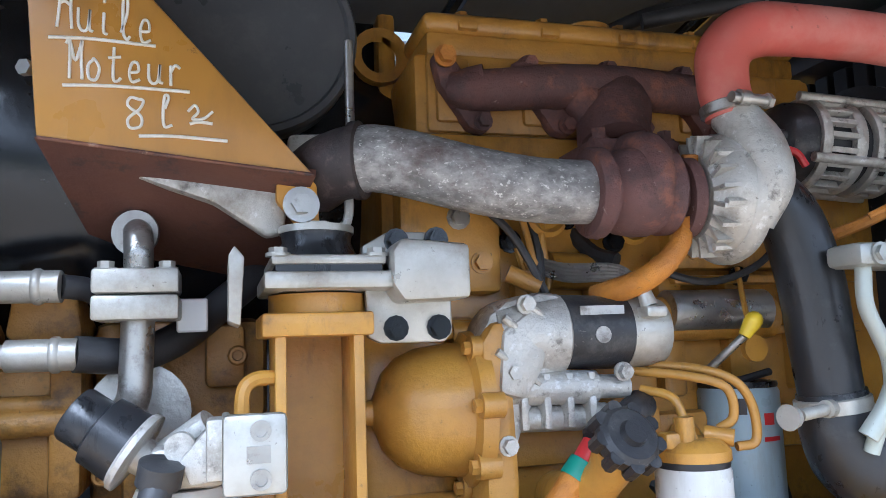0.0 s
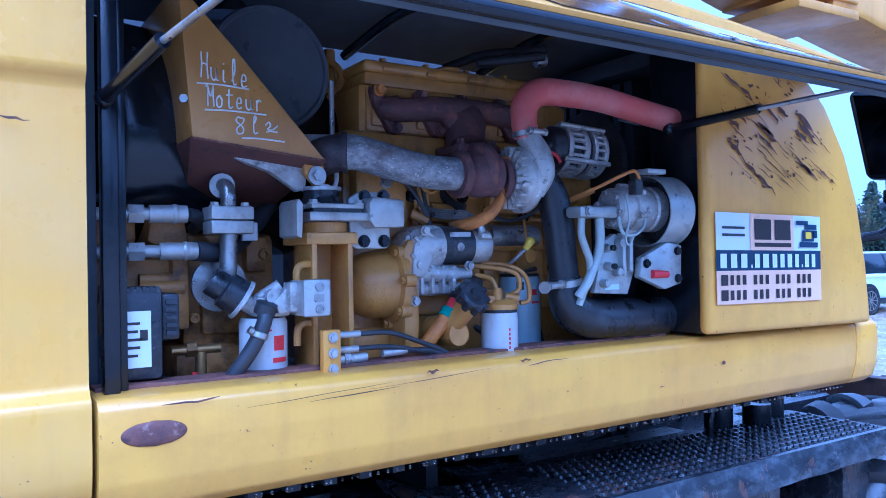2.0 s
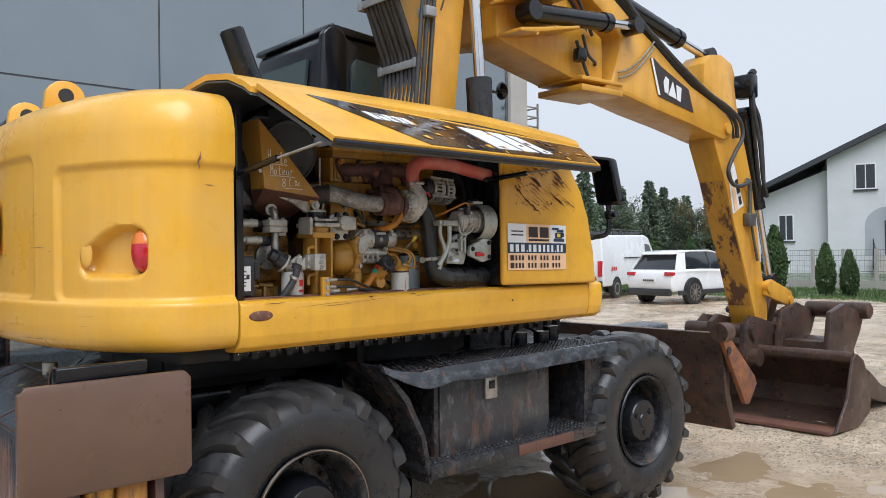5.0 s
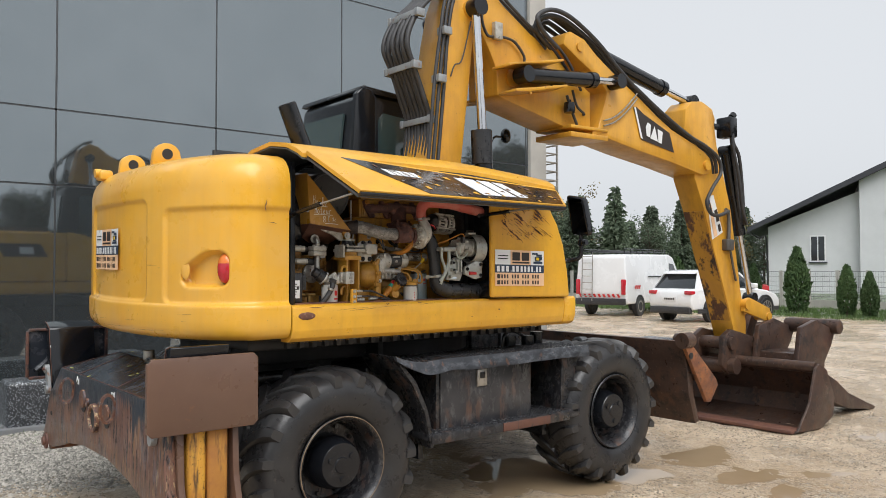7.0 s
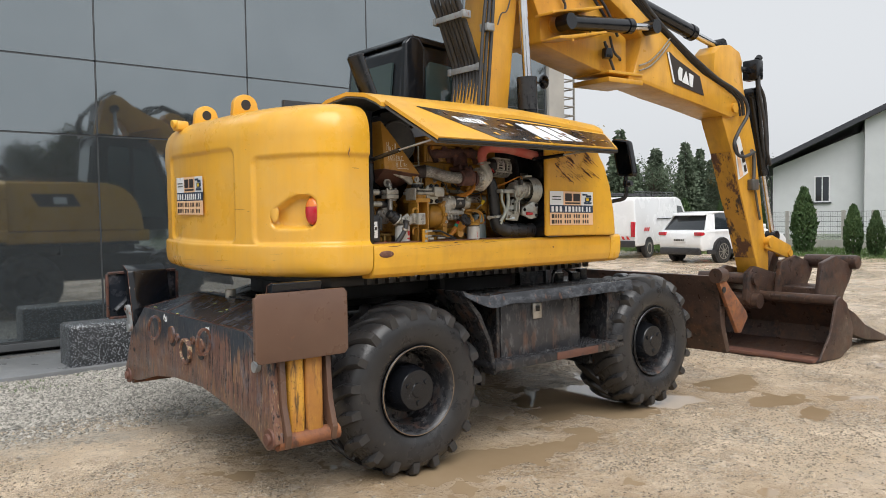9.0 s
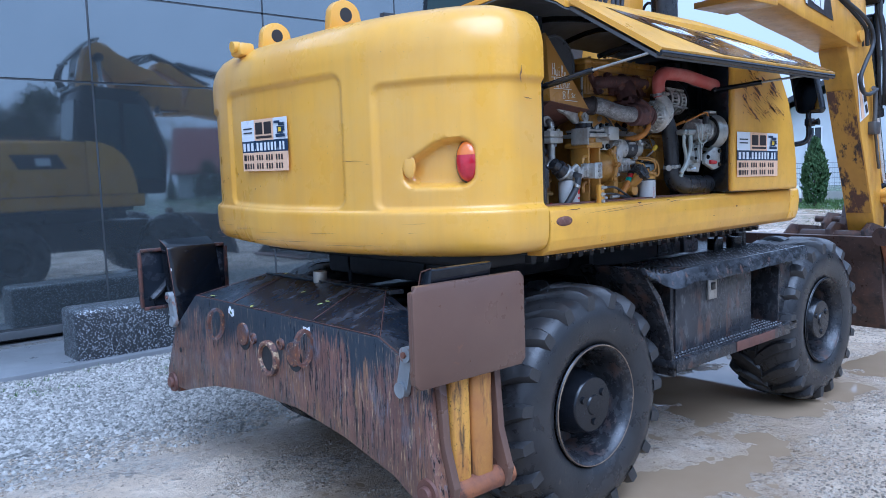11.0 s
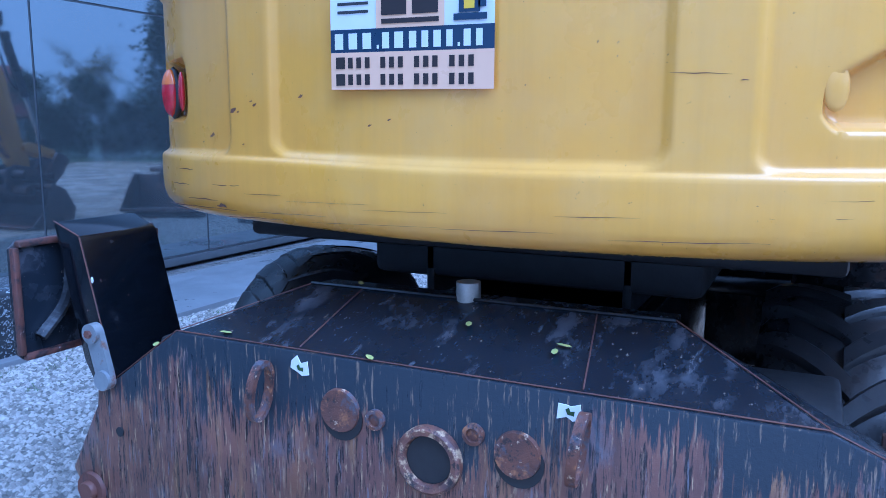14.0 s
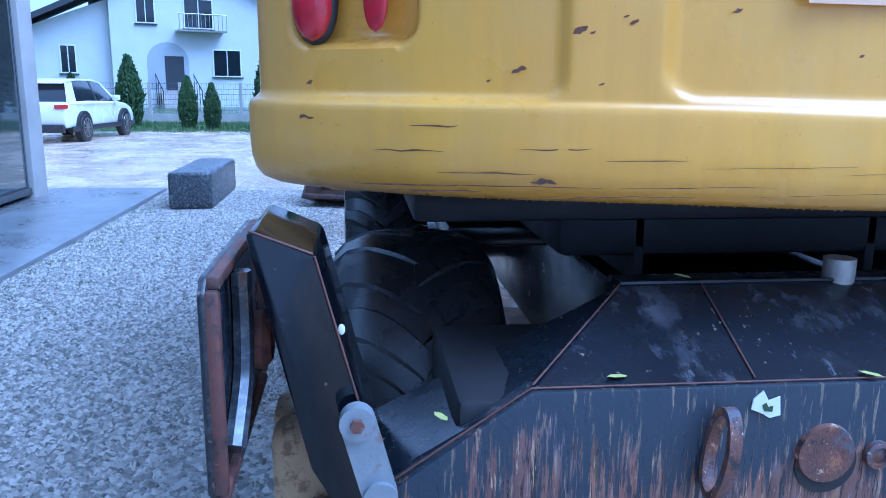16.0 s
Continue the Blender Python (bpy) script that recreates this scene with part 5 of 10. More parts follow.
    prism(bm, [(y - 0.012, 0.966), (y + 0.004, 0.968), (y + 0.009, 0.980), (y + 0.001, 0.985), (y - 0.003, 0.976), (y - 0.013, 0.978)], -1.0655, -1.0642, "yz")
    part("tag_print", bm, "thuja", rear)
for sy in (-1, 1):
    bm = B()
    lathe(bm, [(0.0, 0.03), (0.03, 0.03), (0.034, 0.024), (0.034, 0.012), (0.058, 0.012), (0.062, 0.0)], (-1.06, YC + sy * 1.225, 0.44), (-1, 0, 0), 24, False)
    part("corner_boss", bm, "rust_plate", rear, "rusty pin boss")
# shade of a pin hole, painted as a small dark disc
bm = B()
rod(bm, (-1.064, 1.04, 0.665), (-1.058, 1.04, 0.665), 0.016, None, 14)
part("pin_hole", bm, "dark", rear)


M["sleeve_rust"] = surf("rusty_yellow_sleeve", (0.46, 0.21, 0.04), (0.34, 0.14, 0.04), 6, 0.5, 0, 0.25, 60, layers=(((0.62, 0.33, 0.05), 0.45, (9, 9, 2), 0.15, 0.7, 0.5), ((0.08, 0.045, 0.03), 0.42, (16, 16, 3), 0.12, 0.8, 0.6)))


M["gloss_black"] = surf("wet_gloss_black", (0.005, 0.006, 0.009), (0.004, 0.005, 0.007), 5, 0.10, 0, 0.02, 40, rvar=0.06, layers=(((0.05, 0.048, 0.05), 0.22, 11, 0.12, 0.4, 0.4), ((0.20, 0.10, 0.06), 0.10, 40, 0.04, 0.8, 0.6)))
M["red_rust"] = surf("bright_edge_rust", (0.13, 0.050, 0.034), (0.085, 0.045, 0.035), 14, 0.5, 0, 0.3, 80, layers=(((0.020, 0.020, 0.024), 0.60, (12, 12, 12), 0.1, 0.95, 0.35), ((0.42, 0.36, 0.33), 0.22, 26, 0.06, 0.7, 0.4)))


def foot(sy):
    """Stabiliser leg with its foot plate swung upright."""
    def Y(d):
        return YC + sy * d
    bm = B()
    d0 = 1.295 if sy < 0 else 1.375
    X0, X1, Z0, Z1 = -1.178, -0.585, 0.885, 1.272
    prism(bm, [(X0 + 0.025, Z0), (X1 - 0.025, Z0), (X1, Z0 + 0.025), (X1, Z1 - 0.025), (X1 - 0.025, Z1), (X0 + 0.025, Z1), (X0, Z1 - 0.025), (X0, Z0 + 0.025)], *sorted((Y(d0 + 0.006), Y(d0 + 0.02))), "xz", 0.005)
    leg = part("foot_plate", bm, "brown_steel" if sy < 0 else "black_rusty", exc, "brown painted steel foot plate of a stabiliser" if sy < 0 else "rust-edged black foot plate of a stabiliser")
    for q in ((X0, X0 + 0.022, Z0 + 0.02, Z1 - 0.02), (X1 - 0.022, X1, Z0 + 0.02, Z1 - 0.02), (X0 + 0.02, X1 - 0.02, Z0, Z0 + 0.022), (X0 + 0.02, X1 - 0.02, Z1 - 0.022, Z1)):
        bm = B()
        cube(bm, q[0], q[1], *sorted((Y(d0 - 0.014), Y(d0 + 0.010))), q[2], q[3], 0.006)
        part("plate_rim", bm, "brown_steel" if sy < 0 else "red_rust", leg)
    bm = B()
    cube(bm, X0 + 0.02, X1 - 0.02, *sorted((Y(d0 + 0.002), Y(d0 + 0.007))), Z0 + 0.02, Z1 - 0.02)
    part("plate_inside", bm, "scuffed_cover", leg, "scuffed black inside of the plate")
    bm = B()
    tube(bm, [(X0 + 0.07, Y(d0 - 0.015), Z0 + 0.07), (X0 + 0.16, Y(d0 - 0.02), Z0 + 0.16), (X0 + 0.19, Y(d0 - 0.02), Z0 + 0.25), (X0 + 0.19, Y(d0 - 0.02), Z1 - 0.03)], 0.02, 8, 5)
    part("plate_rib", bm, "worn_lip", leg)
    bm = B()
    lathe(bm, [(0.0, 0.0), (0.055, 0.0), (0.06, 0.02), (0.04, 0.035), (0.035, 0.01), (0, 0.01)], (X0 + 0.26, Y(d0 - 0.03), 1.09), (0, -sy, 0), 22)
    part("pivot_boss", bm, "rust", leg)
    bm = B()
    e = -0.055 if sy < 0 else 0.0
    g = 0.05 if sy < 0 else 0.0
    prism(bm, [(Y(1.335 + e), 1.318), (Y(1.32 + e), 1.325), (Y(1.222 + e + g), 1.282 + g * 0.5), (Y(1.215 + e + g), 1.27 + g * 0.5), (Y(1.095 + e + g * 0.6), 0.81), (Y(1.19 + e), 0.80), (Y(1.235 + e), 0.88)], -1.05, -0.735, "yz", 0.005)
    part("swing_arm", bm, "gloss_black", leg, "black box-section swing arm with worn edges")
    if sy > 0:
        part("pale_chip", ball(B(), (-1.0505, 1.135, 1.147), 0.0085, 12, (0.2, 0.75, 1.2)), "white", leg, "pale paint chip")
    for z0, y0, z1, y1 in ((1.28 + g * 0.5, 1.219 + g, 0.885, 1.114 + g * 0.7), (1.326, 1.33, 1.284 + g * 0.5, 1.222 + g)):
        bm = B()
        rod(bm, (-1.052, Y(y0 + e), z0), (-1.052, Y(y1 + e), z1), 0.0025, None, 6)
        part("worn_edge", bm, "rust_plate", leg)
    bm = B()
    x = -1.085
    a, b = Vector((x, Y(1.15), 0.985)), Vector((x, Y(1.11), 0.838))
    for c in (a, b):
        rod(bm, c + Vector((0.02, 0, 0)), c - Vector((0.012, 0, 0)), 0.032, None, 18)
    d = (b - a).normalized()
    s = d.cross(Vector((1, 0, 0))).normalized() * 0.032
    slab_quad(bm, a + s, b + s, b - s, a - s, 0.02)
    lk = part("link_bar", bm, "galvanised", leg, "grey galvanised link bar")
    bm = B()
    rod(bm, a - Vector((0.01, 0, 0)), a - Vector((0.022, 0, 0)), 0.013, None, 6)
    part("link_bolt", bm, "rust", leg)
    bm = B()
    f = 0.0 if sy < 0 else 0.06
    cube(bm, -0.945, -0.845, *sorted((Y(1.08 + f), Y(1.26 + f))), 0.43, 0.91, 0.03, 3)
    part("leg_cylinder", bm, "leg_yellow" if sy < 0 else "leg_tan", leg, "worn yellow stabiliser leg")
    bm = B()
    cube(bm, -0.842, -0.73, *sorted((Y(1.08 + f), Y(1.265 + f))), 0.43, 0.91, 0.022, 3)
    part("leg_sleeve", bm, "sleeve_rust" if sy < 0 else "leg_tan", leg, "orange-brown rusty leg sleeve")
    bm = B()
    bm.free()
    for x0, x1 in ((-1.0, -0.965), (-0.70, -0.665)):
        bm = B()
        prism(bm, [(Y(1.05), 0.50), (Y(1.29), 0.38), (Y(1.31), 0.46), (Y(1.26), 0.62), (Y(1.24), 0.9 if sy < 0 else 0.78), (Y(1.05), 0.9 if sy < 0 else 0.78)], x0, x1, "yz", 0.004)
        part("side_cheek", bm, "brown_steel", leg)
    bm = B()
    rod(bm, (-1.03, Y(1.24), 0.415), (-0.63, Y(1.24), 0.415), 0.048, None, 22)
    part("leg_pin", bm, "orange_rust", leg)


foot(-1)
foot(1)

# ---- cab, boom, stick, buckets ----
cab_c = B()
prism(cab_c, [(1.06, 1.5), (2.45, 1.5), (2.52, 2.2), (2.2, 3.12), (2.05, 3.22), (1.22, 3.265), (1.12, 3.20), (1.04, 2.5)], 0.30, 1.22, "xz", 0.05, 3)
cab = part("cab", cab_c, "black", exc, "black operator cab with tinted windows")
for y0, y1 in ((0.285, 0.305), (1.215, 1.235)):
    bm = B()
    prism(bm, [(1.34, 2.1), (1.72, 2.1), (1.72, 3.05), (1.39, 3.08), (1.34, 3.02)], y0, y1, "xz", 0.004)
    part("side_window", bm, "cab_glass", cab)
    bm = B()
    prism(bm, [(1.80, 1.75), (2.37, 1.75), (2.40, 2.2), (2.12, 3.0), (1.80, 3.02)], y0, y1, "xz", 0.004)
    part("side_window", bm, "cab_glass", cab)
bm = B()
slab_quad(bm, (1.025, 0.44, 2.42), (1.095, 0.44, 3.06), (1.095, 1.10, 3.06), (1.025, 1.10, 2.42), 0.02)
part("rear_window", bm, "cab_glass", cab)
bm = B()
slab_quad(bm, (2.54, 0.38, 2.2), (2.23, 0.38, 3.08), (2.23, 1.14, 3.08), (2.54, 1.14, 2.2), -0.02)
part("windscreen", bm, "cab_glass", cab)
bm = B()
prism(bm, [(1.05, 2.3), (1.30, 2.3), (1.31, 3.20), (1.26, 3.27), (1.16, 3.28), (1.10, 3.22)], 0.265, 0.335, "xz", 0.02, 3)
part("rear_pillar", bm, "black", cab)
bm = B()
tube(bm, [(1.09, 0.30, 2.4), (1.12, 0.29, 2.9), (1.15, 0.29, 3.22), (1.20, 0.29, 3.29)], 0.016, 10, 5)
part("pillar_seam", bm, "black_rubber", cab)
bm = B()
prism(bm, [(1.12, 3.235), (2.10, 3.19), (2.10, 3.225), (1.22, 3.29), (1.14, 3.28)], 0.27, 1.25, "xz", 0.012)
part("roof_panel", bm, "black", cab)
# cab-side mirror in front of the windscreen
bm = B()
tube(bm, [(2.50, 0.22, 2.75), (2.62, 0.20, 2.98), (2.72, 0.19, 3.0)], 0.012, 8, 4)
ball(bm, (2.78, 0.19, 3.02), 0.075, 14, (0.7, 0.7, 1.0))
part("cab_mirror", bm, "black", cab, "small round black mirror on a thin arm")
bm = B()
tube(bm, [(0.05, -0.72, 2.38), (0.04, -0.72, 2.5), (-0.01, -0.72, 2.62), (-0.08, -0.72, 2.79)], 0.06, 20, 6)
ex = part("exhaust_tailpipe", bm, "black", exc, "curved dark exhaust tailpipe")
# dark cap paints the shade inside the closed pipe end
bm = B()
rod(bm, (-0.078, -0.72, 2.785), (-0.083, -0.72, 2.797), 0.052, None, 20)
part("exhaust_mouth", bm, "dark", ex)
bm = B()
lathe(bm, [(0.12, 0), (0.12, 0.03), (0.1, 0.05), (0, 0.055)], (-0.35, -0.1, 2.40), (0, 0, 1), 28)
part("air_cap", bm, "black", exc)
# mirror facing back along the machine
bm = B()
prism(bm, [(-1.240, 2.290), (-1.385, 2.262), (-1.402, 2.245), (-1.452, 1.998), (-1.440, 1.974), (-1.298, 1.978), (-1.280, 1.996), (-1.226, 2.270)], 2.045, 2.10, "yz", 0.014)
mir = part("side_mirror", bm, "black", exc, "black rear-view mirror on a bent arm")
bm = B()
prism(bm, [(-1.248, 2.272), (-1.378, 2.248), (-1.434, 1.996), (-1.300, 1.996)], 2.042, 2.046, "yz")
part("mirror_glass", bm, "mirror", mir)
bm = B()
tube(bm, [(2.07, -1.352, 2.0), (2.07, -1.353, 1.92), (2.07, -1.355, 1.84), (2.06, -1.335, 1.80), (2.03, -1.27, 1.785), (1.98, -1.22, 1.77)], 0.016, 10, 6)
tube(bm, [(1.98, -1.22, 1.77), (1.93, -1.22, 1.68), (1.93, -1.22, 1.54)], 0.016, 10, 4)
part("mirror_arm", bm, "black", mir)
bm = B()
cube(bm, 2.045, 2.10, -1.385, -1.335, 1.895, 1.945, 0.01)
rod(bm, (2.05, -1.385, 1.915), (2.05, -1.425, 1.922), 0.010, 0.022, 12)
part("mirror_clamp", bm, "black", mir)

LOWER = [(1.16, 1.6), (1.60, 1.6), (1.71, 2.57), (1.78, 3.11), (1.83, 3.48), (1.86, 3.72), (1.94, 3.74), (2.03, 3.61), (2.12, 3.45), (2.13, 3.23), (2.22, 3.20), (2.99, 3.05), (3.37, 3.06), (3.37, 3.43), (3.20, 3.50), (3.02, 3.62), (2.85, 3.75), (2.55, 3.84), (2.20, 4.03), (2.02, 4.17), (1.85, 4.22), (1.71, 4.12), (1.63, 3.91), (1.57, 3.63), (1.52, 3.31), (1.45, 2.95), (1.37, 2.58)]
bm = B()
prism(bm, LOWER, -0.38, -0.0, "xz", 0.016, 2)
boom = part("boom", bm, "boom_yellow", exc, "yellow boom with hoses along its back")
for y0, y1 in ((-0.60, -0.38), (0.0, 0.20)):
    for row in ([(2.06, 3.43), (2.14, 3.455), (2.60, 3.545), (2.75, 3.585), (2.74, 3.605), (2.55, 3.56), (2.06, 3.455)], [(2.14, 3.225), (2.30, 3.245), (2.80, 3.36), (2.79, 3.38), (2.40, 3.30), (2.14, 3.25)]):
        bm = B()
        prism(bm, row, y0, y1, "xz", 0.006)
        part("boom_cheek", bm, "boom_yellow", boom)
bm = B()
rod(bm, (2.30, -0.61, 3.22), (2.30, -0.61, 3.24), 0.01, None, 8)
for x, z, r0 in ((1.82, 3.91, 0.085), (2.30, 3.40, 0.075), (3.12, 3.80, 0.05)):
    rod(bm, (x, -0.40, z), (x, -0.375, z), r0, None, 24)
part("boom_pin", bm, "boom_yellow", boom)
for x, z in ((2.63, 3.44), (2.80, 3.40), (3.05, 3.30), (3.25, 3.20)):
    bm = B()
    rod(bm, (x, -0.386, z), (x, -0.40, z), 0.016, None, 6)
    part("boom_bolt", bm, "black", boom)
UPPER = [(2.90, 3.80), (2.93, 3.90), (3.0, 3.94), (3.20, 3.90), (3.36, 3.79), (3.67, 3.63), (4.05, 3.46), (4.35, 3.31), (4.61, 3.20), (4.99, 3.10), (5.24, 3.02), (5.34, 2.96), (5.38, 2.87), (5.33, 2.79), (5.19, 2.76), (4.58, 2.85), (4.0, 2.92), (3.40, 3.01), (3.30, 3.0), (3.31, 3.05), (3.40, 3.08), (3.46, 3.25), (3.54, 3.45), (3.36, 3.58), (3.10, 3.70)]
bm = B()
prism(bm, UPPER, -0.456, -0.06, "xz", 0.016, 2)
b2 = part("boom_front", bm, "boom_yellow", exc, "front boom section with a dark emblem plate")
for z0, z1 in ((2.95, 3.0), (3.035, 3.065)):
    bm = B()
    prism(bm, [(2.98, z0), (3.52, z0 + 0.01), (3.52, z1 + 0.01), (2.98, z1)], -0.47, -0.02, "xz", 0.006)
    part("hinge_ear", bm, "boom_yellow", b2)
bm = B()
prism(bm, [(3.94, 3.35), (3.99, 3.355), (4.10, 3.30), (4.55, 3.155), (4.63, 2.955), (4.07, 3.035)], -0.464, -0.459, "xz")
part("emblem_plate", bm, "ink", b2)
for q in ([(4.145, 3.08), (4.20, 3.07), (4.215, 3.20), (4.165, 3.22), (4.13, 3.17)], [(4.205, 3.062), (4.335, 3.04), (4.28, 3.19)], [(4.345, 3.035), (4.40, 3.025), (4.42, 3.15), (4.335, 3.17)]):
    bm = B()
    prism(bm, q, -0.470, -0.466, "xz")
    part("emblem_mark", bm, "white", b2)
bm = B()
prism(bm, [(3.94, 3.345), (3.965, 3.35), (4.075, 3.045), (4.045, 3.045)], -0.470, -0.466, "xz")
part("emblem_stripe", bm, "white", b2)
bm = B()
rod(bm, (5.25, -0.485, 2.87), (5.25, -0.04, 2.87), 0.055, None, 28)
rod(bm, (3.12, -0.475, 3.81), (3.12, -0.04, 3.81), 0.045, None, 24)
part("boom_pin", bm, "boom_yellow", b2)


def cylinder_ram(a, b, frac, rb, rr, label):
    a, b = Vector(a), Vector(b)
    c = a.lerp(b, frac)
    d = (b - a).normalized()
    bm = B()
    rod(bm, a, c, rb, None, 24)
    rod(bm, c - d * 0.08, c, rb * 1.12, None, 24)
    u, w = basis(d)
    rod(bm, a - Vector((0, rb, 0)), a + Vector((0, rb, 0)), rb * 1.05, None, 20)
    ram = part("hydraulic_cylinder", bm, "black", exc, label)
    bm = B()
    rod(bm, c, b, rr, None, 20)
    part("piston_rod", bm, "chrome", ram)
    bm = B()
    rod(bm, b - Vector((0, rb * 1.0, 0)), b + Vector((0, rb * 1.0, 0)), rb * 1.05, None, 20)
    part("rod_eye", bm, "black", ram)
    return ram


for y in (-0.46, 0.09):
    cylinder_ram((1.94, y, 1.9), (1.82, y + 0.02, 3.91), 0.485, 0.074, 0.038, "black boom cylinder with a chrome rod")
    bm = B()
    rod(bm, (1.885, y + 0.01, 2.60), (1.87, y + 0.01, 2.88), 0.088, None, 20)
    part("cylinder_guard", bm, "black_rubber", exc, "black rubber guard round the cylinder head")
cylinder_ram((2.28, -0.55, 3.395), (3.58, -0.53, 3.535), 0.73, 0.068, 0.036, "black boom adjusting cylinder")
cylinder_ram((3.42, -0.26, 3.90), (5.24, -0.26, 3.60), 0.72, 0.078, 0.042, "black stick cylinder")

STICK = [(5.10, 2.73), (5.29, 2.37), (5.47, 1.94), (5.68, 1.48), (5.83, 1.12), (5.92, 0.88), (6.06, 0.86), (6.15, 0.95), (6.15, 1.10), (6.03, 1.49), (5.96, 1.84), (5.84, 2.42), (5.71, 2.76), (5.56, 3.12), (5.51, 3.36), (5.53, 3.43), (5.47, 3.54), (5.26, 3.60), (5.06, 3.57), (4.94, 3.47), (4.91, 3.24), (5.02, 3.20), (5.12, 3.05)]
bm = B()
prism(bm, STICK, -0.41, -0.13, "xz", 0.014, 2)
stick = part("stick", bm, "boom_yellow", exc, "yellow stick, rusty on its inner face")
M["stick_rust"] = surf("rusty_stick_paint", (0.60, 0.30, 0.03), (0.50, 0.24, 0.03), 4, 0.5, 0, 0.15, 60, layers=(((0.10, 0.045, 0.03), 0.62, (5, 5, 2.2), 0.06, 0.95, 0.7), ((0.035, 0.025, 0.022), 0.50, (7, 7, 3), 0.06, 0.95, 0.6)))
for (x0, z0), (x1, z1) in (((5.285, 2.37), (5.465, 1.94)), ((5.465, 1.94), (5.675, 1.48)), ((5.675, 1.48), (5.825, 1.12))):
    bm = B()
    slab_quad(bm, (x0, -0.395, z0), (x0, -0.145, z0), (x1, -0.145, z1), (x1, -0.395, z1), 0.006)
    part("rusty_face", bm, "stick_rust", stick)
cylinder_ram((5.98, -0.27, 3.12), (6.50, -0.27, 1.36), 0.56, 0.066, 0.036, "bucket cylinder on the stick")
bm = B()
for y in (-0.46, -0.14):
    prism(bm, [(6.05, 1.36), (6.16, 1.38), (6.62, 1.24), (6.66, 1.14), (6.56, 1.08), (6.02, 1.22)], y, y + 0.05, "xz", 0.01)
rod(bm, (6.08, -0.48, 1.30), (6.08, -0.06, 1.30), 0.06)
rod(bm, (6.58, -0.48, 1.14), (6.58, -0.06, 1.14), 0.05)
lever = part("bucket_link", bm, "boom_yellow", exc)
bm = B()
prism(bm, [(6.5, 1.2), (6.66, 1.15), (6.40, 0.72), (6.26, 0.80)], -0.3, -0.22, "xz", 0.01)
prism(bm, [(6.5, 1.2), (6.66, 1.15), (6.40, 0.72), (6.26, 0.80)], 0.06, 0.14, "xz", 0.01)
part("connecting_link", bm, "bucket", lever)
# quick coupler
bm = B()
for y in (-0.42, -0.06):
    prism(bm, [(5.64, 0.95), (5.80, 1.02), (6.0, 0.98), (6.40, 0.88), (6.42, 0.72), (6.05, 0.55), (5.75, 0.50), (5.60, 0.62)], y, y + 0.06, "xz", 0.01)
rod(bm, (5.78, -0.46, 0.86), (5.78, 0.3, 0.86), 0.075)
rod(bm, (5.78, -0.5, 0.60), (5.78, 0.35, 0.60), 0.09)
rod(bm, (6.32, -0.46, 0.80), (6.32, 0.3, 0.80), 0.06)
part("quick_coupler", bm, "bucket", exc, "rusty quick coupler")


def wide_bucket():
    """Grading bucket, open towards the machine."""
    y0, y1 = -1.36, 0.75
    end = [(5.45, 0.03), (5.95, 0.0), (6.25, 0.10), (6.30, 0.30), (6.12, 0.62), (5.95, 0.70), (5.86, 0.66), (5.72, 0.30)]
    shell = [(5.42, 0.02), (5.95, -0.01), (6.22, 0.10), (6.27, 0.30), (6.10, 0.60), (5.92, 0.68)]
    bm = B()
    inner = [(x + (5.8 - x) * 0.06, z + (0.35 - z) * 0.06) for x, z in shell]
    prism(bm, shell + inner[::-1], y0 + 0.02, y1 - 0.02, "xz")
    rod(bm, (5.93, y0 + 0.03, 0.655), (5.93, y1 - 0.03, 0.655), 0.06)
    bk = part("grading_bucket", bm, "bucket", exc, "wide rusty grading bucket resting on the ground")
    for y in (y0, y1 - 0.03):
        bm = B()
        prism(bm, end, y, y + 0.03, "xz", 0.008)
        part("end_plate", bm, "bucket", bk)
    bm = B()
    cube(bm, 5.36, 5.60, y0 + 0.03, y1 - 0.03, 0.015, 0.05, 0.006)
    part("cutting_edge", bm, "rust_plate", bk)


wide_bucket()
# front dozer blade
bm = B()
prism(bm, [(3.50, 1.08), (3.58, 1.08), (3.66, 0.9), (3.68, 0.6), (3.76, 0.35), (3.70, 0.33), (3.60, 0.6), (3.57, 0.88)], -1.28, 1.20, "xz", 0.008)
cube(bm, 3.2, 3.6, -0.5, -0.35, 0.45, 0.75, 0.02)
cube(bm, 3.2, 3.6, 0.27, 0.42, 0.45, 0.75, 0.02)
blade = part("dozer_blade", bm, "bucket", exc, "front dozer blade with a rusted end plate")
bm = B()
prism(bm, [(3.46, 1.04), (3.56, 1.06), (3.95, 0.72), (3.98, 0.66), (3.86, 0.52), (3.80, 0.52)], -1.34, -1.30, "xz", 0.006)
part("blade_end", bm, "orange_rust", blade)
bm = B()
# dark disc on the plate paints the shade of its hole
rod(bm, (3.545, -1.348, 0.955), (3.545, -1.338, 0.955), 0.028, None, 18)
part("end_hole", bm, "dark", blade)
bm = B()
rod(bm, (3.44, -1.32, 1.09), (3.56, -1.32, 1.09), 0.07, None, 20)
part("blade_bumper", bm, "bucket", blade)

# ---- engine bay ----
bm = B()
cube(bm, 0.24, 1.06, -1.01, -0.60, 1.47, 2.06, 0.02)
cube(bm, 0.30, 0.98, -0.985, -0.60, 2.04, 2.18, 0.012)
cube(bm, 0.34, 1.0, -1.035, -0.9, 1.60, 1.66, 0.01)
cube(bm, 0.66, 0.98, -1.035, -0.9, 1.86, 2.0, 0.01)
rod(bm, (0.62, -1.03, 1.79), (0.82, -1.03, 1.79), 0.032, None, 20)
